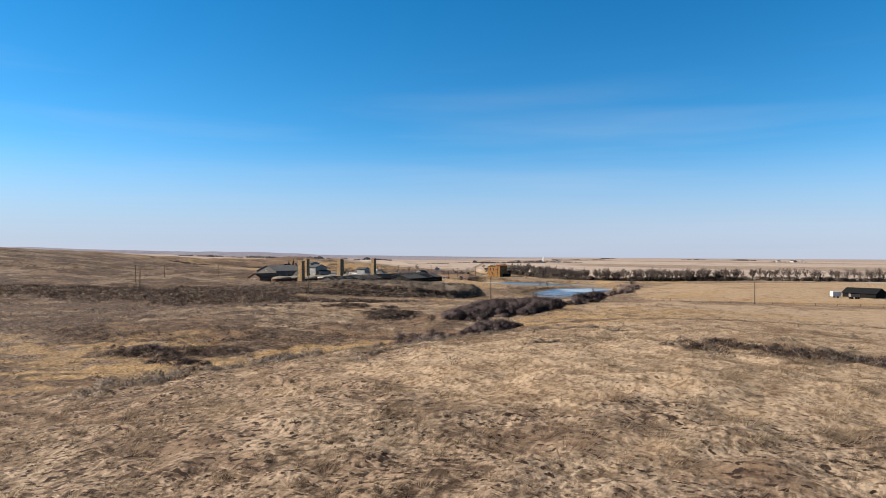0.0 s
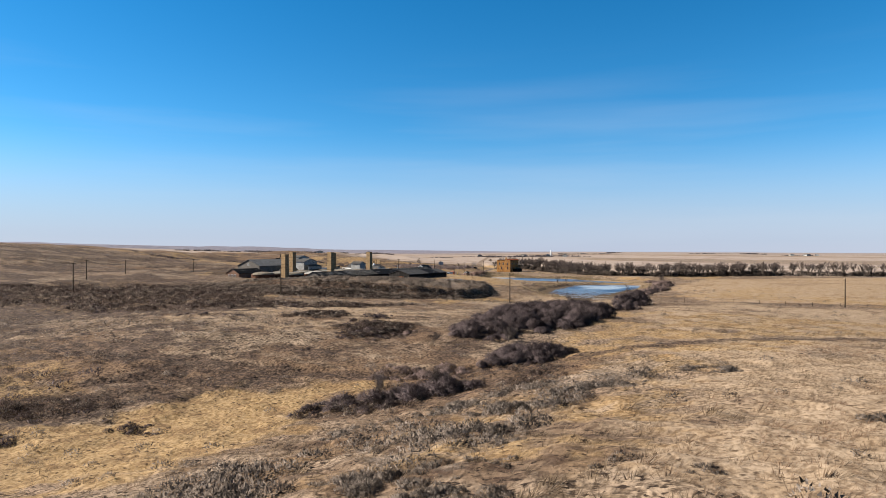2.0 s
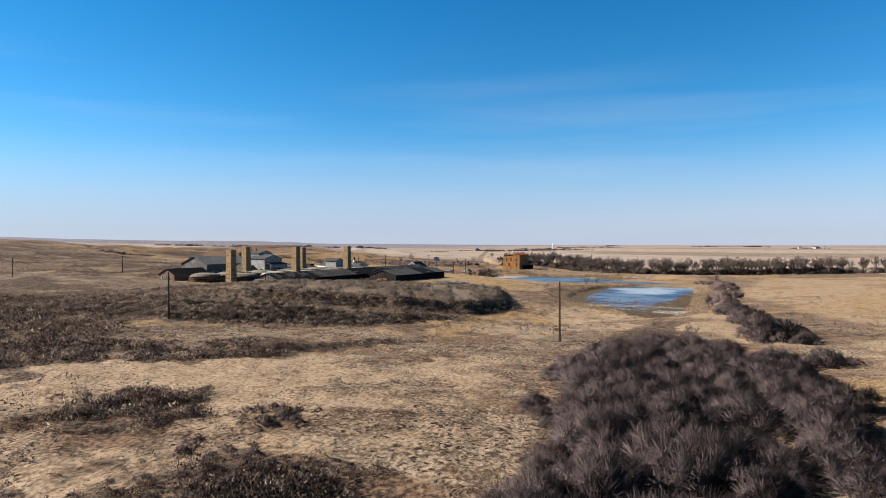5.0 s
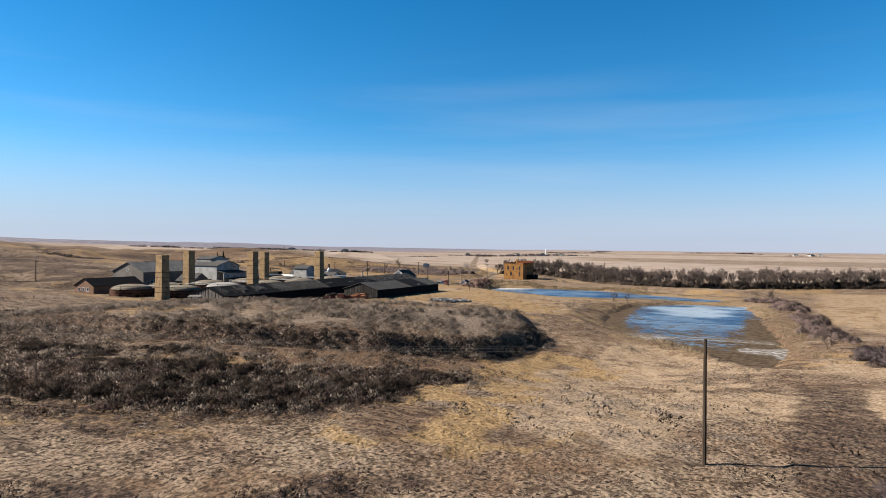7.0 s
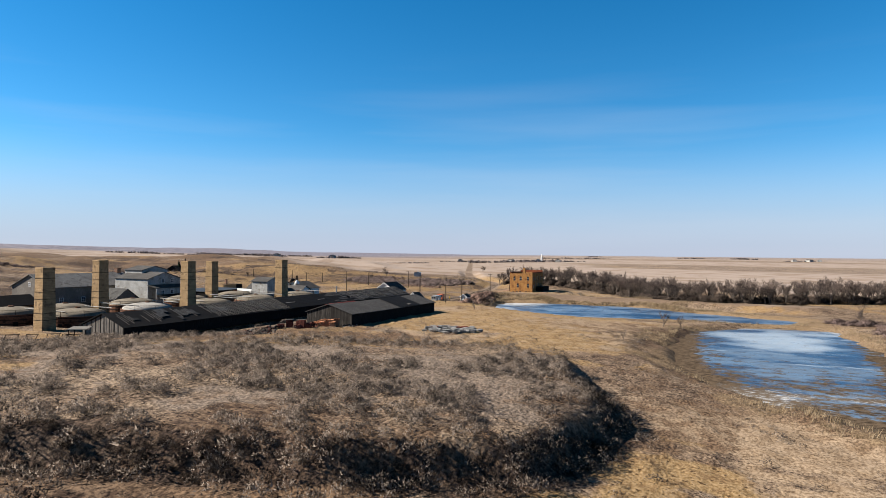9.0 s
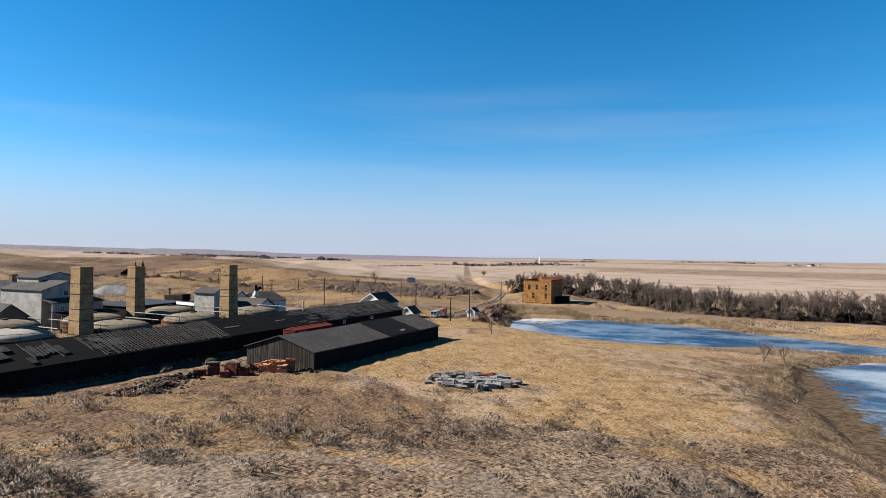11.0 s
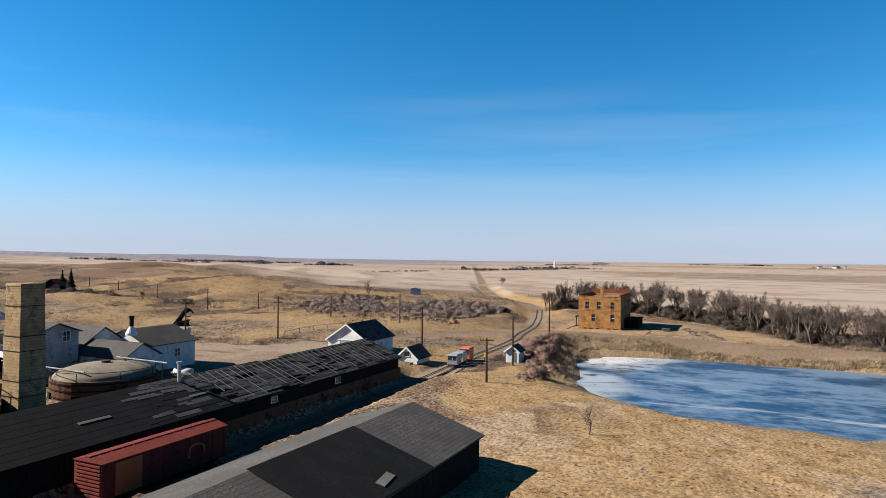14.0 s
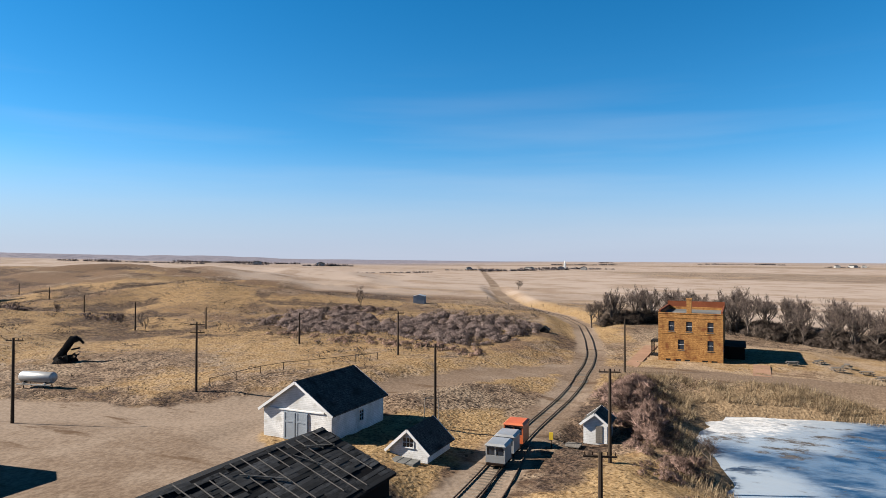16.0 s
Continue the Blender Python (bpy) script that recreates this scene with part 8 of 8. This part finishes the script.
def clay_heap(x, y, rx, ry, tall):
    """A weathered clay dump with gullied sides."""
    u, v = np.meshgrid(np.linspace(-1, 1, 46), np.linspace(-1, 1, 40), indexing="ij")
    px, py = x + u * rx, y + v * ry
    r = np.hypot(u, v) + (vnoise(px, py, 4, 201) - 0.5) * 0.35
    z = height(px, py, False) - 0.15 + tall * smooth(1 - r, 0, 0.75) * (0.75 + 0.5 * vnoise(px, py, 3, 202))
    n, k = u.shape
    i = np.arange((n - 1) * k).reshape(n - 1, k)[:, :-1].ravel()
    me = big_mesh("clay_dump", np.stack([px.ravel(), py.ravel(), z.ravel()], 1), np.stack([i, i + k, i + k + 1, i + 1], 1), GRAVEL)
    tagged(new("clay_dump", me), "pale grey heap of clay dumped behind the kilns", "heap")


clay_heap(-319, 381, 11, 7, 2.4)


def brick_path(name, ring):
    s = Shape()
    z = max(ground_z(*p) for p in ring) + 0.04
    s.hull([(x, y, z - 0.3) for x, y in ring], [(x, y, z) for x, y in ring])
    tagged(part(name, s, PATH_BRICK), "salmon brick garden path", "path", kind="structure")


brick_path("pavement_west", [(-204.8, 440.5), (-202.6, 440.5), (-203.2, 468), (-205.4, 468)])
brick_path("pavement_east", [(-186.6, 441), (-184.2, 441), (-184.2, 452), (-186.6, 452)])


def picnic_table(x, y, turn):
    t = thing("picnic_table", pose(x, y, ground_z(x, y), 0, 0, turn), "weathered grey wooden picnic table on the lawn", "table", "picnic tables")
    part("tabletop", Shape().box(-0.9, -0.38, 0.7, 0.9, 0.38, 0.76), WOOD_GREY, t)
    for s in (-1, 1):
        part("bench", Shape().box(-0.9, 0.62 * s - 0.13, 0.42, 0.9, 0.62 * s + 0.13, 0.47), WOOD_GREY, t)
        part("leg_frame", Shape().plank((0.65 * s, -0.7, 0), (0.65 * s, -0.25, 0.72), 0.06, 0.09, (1, 0, 0)).plank((0.65 * s, 0.7, 0), (0.65 * s, 0.25, 0.72), 0.06, 0.09, (1, 0, 0)).box(0.65 * s - 0.03, -0.75, 0.34, 0.65 * s + 0.03, 0.75, 0.42), WOOD_GREY, t)


for x, y, a in ((-181, 454.5, 10), (-177, 459, 60), (-175, 453.5, 20), (-173, 460.5, 80), (-171, 455, 15), (-169.5, 451, 30)):
    picnic_table(x, y, a)


def post_fence(name, line, gap, label, rails=1, tall=1.1):
    t = thing(name, Matrix(), label, "fence", kind="structure")
    last = None
    for (x0, y0), (x1, y1) in zip(line, line[1:]):
        n = max(1, int(math.hypot(x1 - x0, y1 - y0) / gap))
        for i in range(n + (1 if (x1, y1) == line[-1] else 0)):
            x, y = x0 + (x1 - x0) * i / n, y0 + (y1 - y0) * i / n
            p = Vector((x, y, ground_z(x, y)))
            part("post", Shape().rod(p - Vector((0, 0, 0.2)), p + Vector((0, 0, tall)), 0.06, 0.05, 5), POLE, t)
            if last is not None:
                for k in range(rails):
                    h = Vector((0, 0, tall * (1 - 0.45 * k) - 0.06))
                    part("rail", Shape().rod(last + h, p + h, 0.04, 0.04, 4), POLE, t)
            last = p


post_fence("fence_yard", [(-245.5, 396.5), (-243, 407), (-237, 421)], 3.2, "low dark pipe rail fence along the drive")
post_fence("fence_field", [(-55, 236), (-10, 241.5), (40, 247)], 6, "thin wire field fence on wooden posts", 0)
post_fence("fence_track", [(-275, 560), (-250, 548), (-232, 540)], 5, "sparse wooden fence posts beside the track", 0)


def scrap_digger():
    """A chain-bucket boom that stands up out of a tangle of scrap and bends over at its head."""
    t = thing("rusted_wreck", pose(-276.2, 398.8, ground_z(-276.2, 398.8), 0, 0, 22) @ Matrix.Scale(0.76, 4), "rusted black bucket excavator boom standing in the grass", "machine wreck")
    rnd = random.Random(2)
    foot, head = Vector((-1.3, 0, 0.4)), Vector((1.9, 0.2, 4.7))
    up = Vector((-0.83, 0, 0.56))
    for q in (-0.55, 0.55):
        part("boom_beam", Shape().plank(foot + Vector((0, q, 0)), head + Vector((0, q * 0.8, 0)), 0.18, 0.6, up), TAR, t)
    for k in range(12):
        c = foot.lerp(head, (k + 0.5) / 12)
        part("bucket", Shape().hull([c + up * 0.2 + Vector((x * 0.24, y * 0.55, x * 0.15)) for x, y in ((-1, -1), (1, -1), (1, 1), (-1, 1))], [c + up * (0.62 + rnd.uniform(0, 0.14)) + Vector((x * 0.16, y * 0.48, x * 0.24)) for x, y in ((-1, -1), (1, -1), (1, 1), (-1, 1))]), rnd.choice((TAR, TAR, IRON)), t)
        if k % 2:
            part("strut", Shape().rod(c + Vector((0, -0.55, 0)) - up * 0.2, c + Vector((0.3, 0.55, 0.2)) - up * 0.2, 0.08, 0.07, 5), IRON, t)
    part("sprocket", Shape().lathe([(0.02, -0.6), (0.55, -0.5), (0.7, 0.0), (0.55, 0.5), (0.02, 0.6)], 10), TAR, t).matrix_basis = pose(2.1, 0.2, 4.6, 90, 0, 10)
    part("hook", Shape().plank((2.2, 0.2, 4.9), (3.1, 0.25, 4.5), 0.5, 0.5, (0, 1, 0)).plank((3.0, 0.25, 4.5), (3.7, 0.3, 3.8), 0.35, 0.3, (0, 1, 0)), TAR, t)
    part("broken_arm", Shape().plank((1.4, 0.1, 2.6), (2.9, 0.5, 2.9), 0.22, 0.3), TAR, t)
    for k in range(26):
        a = Vector((rnd.uniform(-1.6, 2.6), rnd.uniform(-1.1, 1.1), rnd.uniform(0.0, 1.6)))
        part("scrap", Shape().plank(a, a + Vector((rnd.uniform(-1, 1), rnd.uniform(-0.8, 0.8), rnd.uniform(-0.2, 1.1))), rnd.uniform(0.15, 0.5), rnd.uniform(0.1, 0.3), (0, 1, 0.3)), rnd.choice((TAR, TAR, IRON)), t)
    part("carriage", Shape().hull([(-1.9, -1.0, -0.2), (1.6, -1.0, -0.2), (1.6, 1.0, -0.2), (-1.9, 1.0, -0.2)], [(-1.2, -0.7, 1.1), (1.2, -0.8, 1.7), (1.3, 0.8, 1.6), (-1.1, 0.7, 1.0)]), TAR, t)


scrap_digger()


def upturned_boat():
    t = thing("white_tank_shell", pose(-231.4, 358.6, 1.15, 0, 0, 15), "white upturned boat-shaped shell on the yard", "shell")
    part("shell", Shape().lathe([(0.02, -1.35), (0.48, -1.3), (0.62, -1.1), (0.66, 0.3), (0.56, 1.2), (0.36, 1.35), (0.02, 1.38)], 18), WHITE, t, smooth=True).matrix_basis = pose(0, 0, 0.15, 0, 90, 0)
    part("rim", Shape().box(-1.5, -0.72, -0.02, 1.5, -0.62, 0.18).box(-1.5, 0.62, -0.02, 1.5, 0.72, 0.18).box(-1.5, -0.62, -0.02, -1.4, 0.62, 0.3), OLD_WHITE, t)


upturned_boat()
LIME = surface("pale_lime_ground", (0.200, 0.172, 0.140), (0.330, 0.292, 0.246), 2.2, 0.95, big=0.5, stain=(0.150, 0.118, 0.090))


def yard_slab(name, line, wide, label):
    """A worn concrete strip with broken edges, flush with the yard."""
    rnd, left, right = random.Random(5), [], []
    (x0, y0), (x1, y1) = line
    n, d = 14, math.hypot(x1 - x0, y1 - y0)
    for k in range(n + 1):
        x, y, w = x0 + (x1 - x0) * k / n, y0 + (y1 - y0) * k / n, wide / 2 * rnd.uniform(0.65, 1.1) * (0.5 if k in (0, n) else 1)
        left.append((x - (y1 - y0) / d * w, y + (x1 - x0) / d * w))
        right.append((x + (y1 - y0) / d * w, y - (x1 - x0) / d * w))
    ring = right + left[::-1]
    z = max(ground_z(*p) for p in ring) + 0.03
    tagged(part(name, Shape().hull([(x, y, z - 0.3) for x, y in ring], [(x, y, z) for x, y in ring]), LIME), label, "slab", kind="structure")


yard_slab("pavement_yard", ((-232.5, 351.5), (-221.8, 355.8)), 1.9, "pale worn concrete strip along the shed")
yard_slab("pavement_slab", ((-229.6, 355.6), (-221.8, 361.2)), 1.1, "pale worn concrete strip in the yard")
plank = thing("loose_board", pose(-226.6, 360.9, ground_z(-226.6, 360.9), 0, 0, -12), "pale triangular board lying in the yard", "board")
part("board", Shape().hull([(-1.2, -0.1, 0.02), (1.2, -0.45, 0.02), (1.3, 0.35, 0.02), (-1.2, 0.0, 0.02)], [(-1.2, -0.1, 0.10), (1.2, -0.45, 0.14), (1.3, 0.35, 0.22), (-1.2, 0.0, 0.12)]), LATH, plank)


def shelterbelt(x0, y0, x1, y1, tall, seed):
    r = np.random.default_rng(seed)
    ln = math.hypot(x1 - x0, y1 - y0)
    n = int(ln / 2.0)
    f = r.uniform(0, 1, n)
    x, y = x0 + (x1 - x0) * f + r.uniform(-6, 6, n), y0 + (y1 - y0) * f + r.uniform(-6, 6, n)
    h = 0.5 * tall * (0.35 + 0.75 * vnoise(x, y, 35, seed))
    v, fc, d = leafy(x, y, height(x, y, False) - 0.3, h, 0.95 * h, 26, 0.55)
    tagged(new("shelterbelt", big_mesh("shelterbelt", v, fc, FARWOOD, d)), "distant dark row of leafless farm trees", "tree row", "shelterbelts", "stuff")


for k, (x0, y0, x1, y1, tall) in enumerate(((-1243, 1033, -1075, 1192, 9), (-1089, 1299, -997, 1267, 9), (-949, 1312, -884, 1375, 11), (-544, 791, -507, 816, 5), (-535, 870, -495, 958, 6), (-545, 1075, -492, 1116, 8), (-470, 1030, -423, 1219, 8), (-760, 3000, -700, 3030, 14), (-41, 2039, 58, 2130, 6), (-480, 1250, -380, 1330, 9), (-1500, 1500, -1200, 1620, 12), (-700, 2100, -500, 2200, 10), (-350, 2600, -100, 2700, 10), (300, 2400, 500, 2300, 9))):
    shelterbelt(x0, y0, x1, y1, tall, 100 + k)


def far_farm(x, y, w, h, turn, label):
    gable("far_farmhouse", (x, y), turn, w, w * 1.3, ground_z(x, y), ground_z(x, y) + h, ground_z(x, y) + h * 1.5, OLD_WHITE, SHINGLE, label, "house", "far farmhouses", over=0.3)


for x, y, w, h, a in ((-430, 1210, 8, 3.5, 20), (-455, 1160, 8, 3, 60), (-405, 1235, 8, 3.5, 10), (-520, 1100, 7, 3, 30), (-20, 2040, 10, 4, 10), (20, 2080, 12, 4, 40), (40, 2110, 9, 4, 0), (-930, 1330, 12, 5, 20), (-1040, 1280, 12, 5, 20)):
    far_farm(x, y, w, h, a, "white farmhouse far out on the plain")
elevator = thing("grain_elevator", pose(-425, 1225, ground_z(-425, 1225)), "slim white tower far off in the village", "tower")
part("tower", Shape().hull([(-1.6, -1.6, -1), (1.6, -1.6, -1), (1.6, 1.6, -1), (-1.6, 1.6, -1)], [(-1.2, -1.2, 9), (1.2, -1.2, 9), (1.2, 1.2, 9), (-1.2, 1.2, 9)]).hull([(-0.9, -0.9, 9), (0.9, -0.9, 9), (0.9, 0.9, 9), (-0.9, 0.9, 9)], [(-0.4, -0.4, 13), (0.4, -0.4, 13), (0.4, 0.4, 13), (-0.4, 0.4, 13)]), WHITE, elevator)
gable("dark_cabin", (31, 300), 62, 9, 12, 0, 2.2, 4.0, WOOD_BLACK, TAR, "low dark farm cabin at the field's edge", "house", over=0.4)
trailer = thing("white_trailer", pose(17.5, 297.5, ground_z(17.5, 297.5), 0, 0, 28), "white box trailer parked in the stubble field", "trailer")
part("box", Shape().box(-1.6, -1.0, 0.7, 1.6, 1.0, 2.7), WHITE, trailer)
# flat dark panel drawn in place of a shaded open end
part("end_door", Shape().box(1.61, -0.95, 0.75, 1.66, 0.95, 2.6), WOOD_BLACK, trailer, "dark panel standing for a shaded open end")
part("drawbar", Shape().plank((-1.6, 0, 0.6), (-2.8, 0, 0.5), 0.3, 0.12), IRON, trailer)
for q in (-1, 1):
    part("wheel", Shape().rod((0.2, 1.12 * q - 0.1, 0.4), (0.2, 1.12 * q + 0.1, 0.4), 0.4, 0.4, 14), IRON, trailer)
wagon = thing("hay_wagon", pose(23.5, 294.5, ground_z(23.5, 294.5), 0, 0, 20), "small dark wooden farm wagon in the field", "wagon")
part("bed", Shape().box(-1.6, -0.9, 0.8, 1.6, 0.9, 1.0).box(-1.6, -0.9, 1.0, 1.6, -0.8, 1.9).box(-1.6, 0.8, 1.0, 1.6, 0.9, 1.9).box(-1.6, -0.8, 1.0, -1.5, 0.8, 2.1), WOOD_GREY, wagon)
for x in (-1.1, 1.1):
    for q in (-1, 1):
        part("wheel", Shape().rod((x, 0.95 * q - 0.06, 0.45), (x, 0.95 * q + 0.06, 0.45), 0.45, 0.45, 14), IRON, wagon)
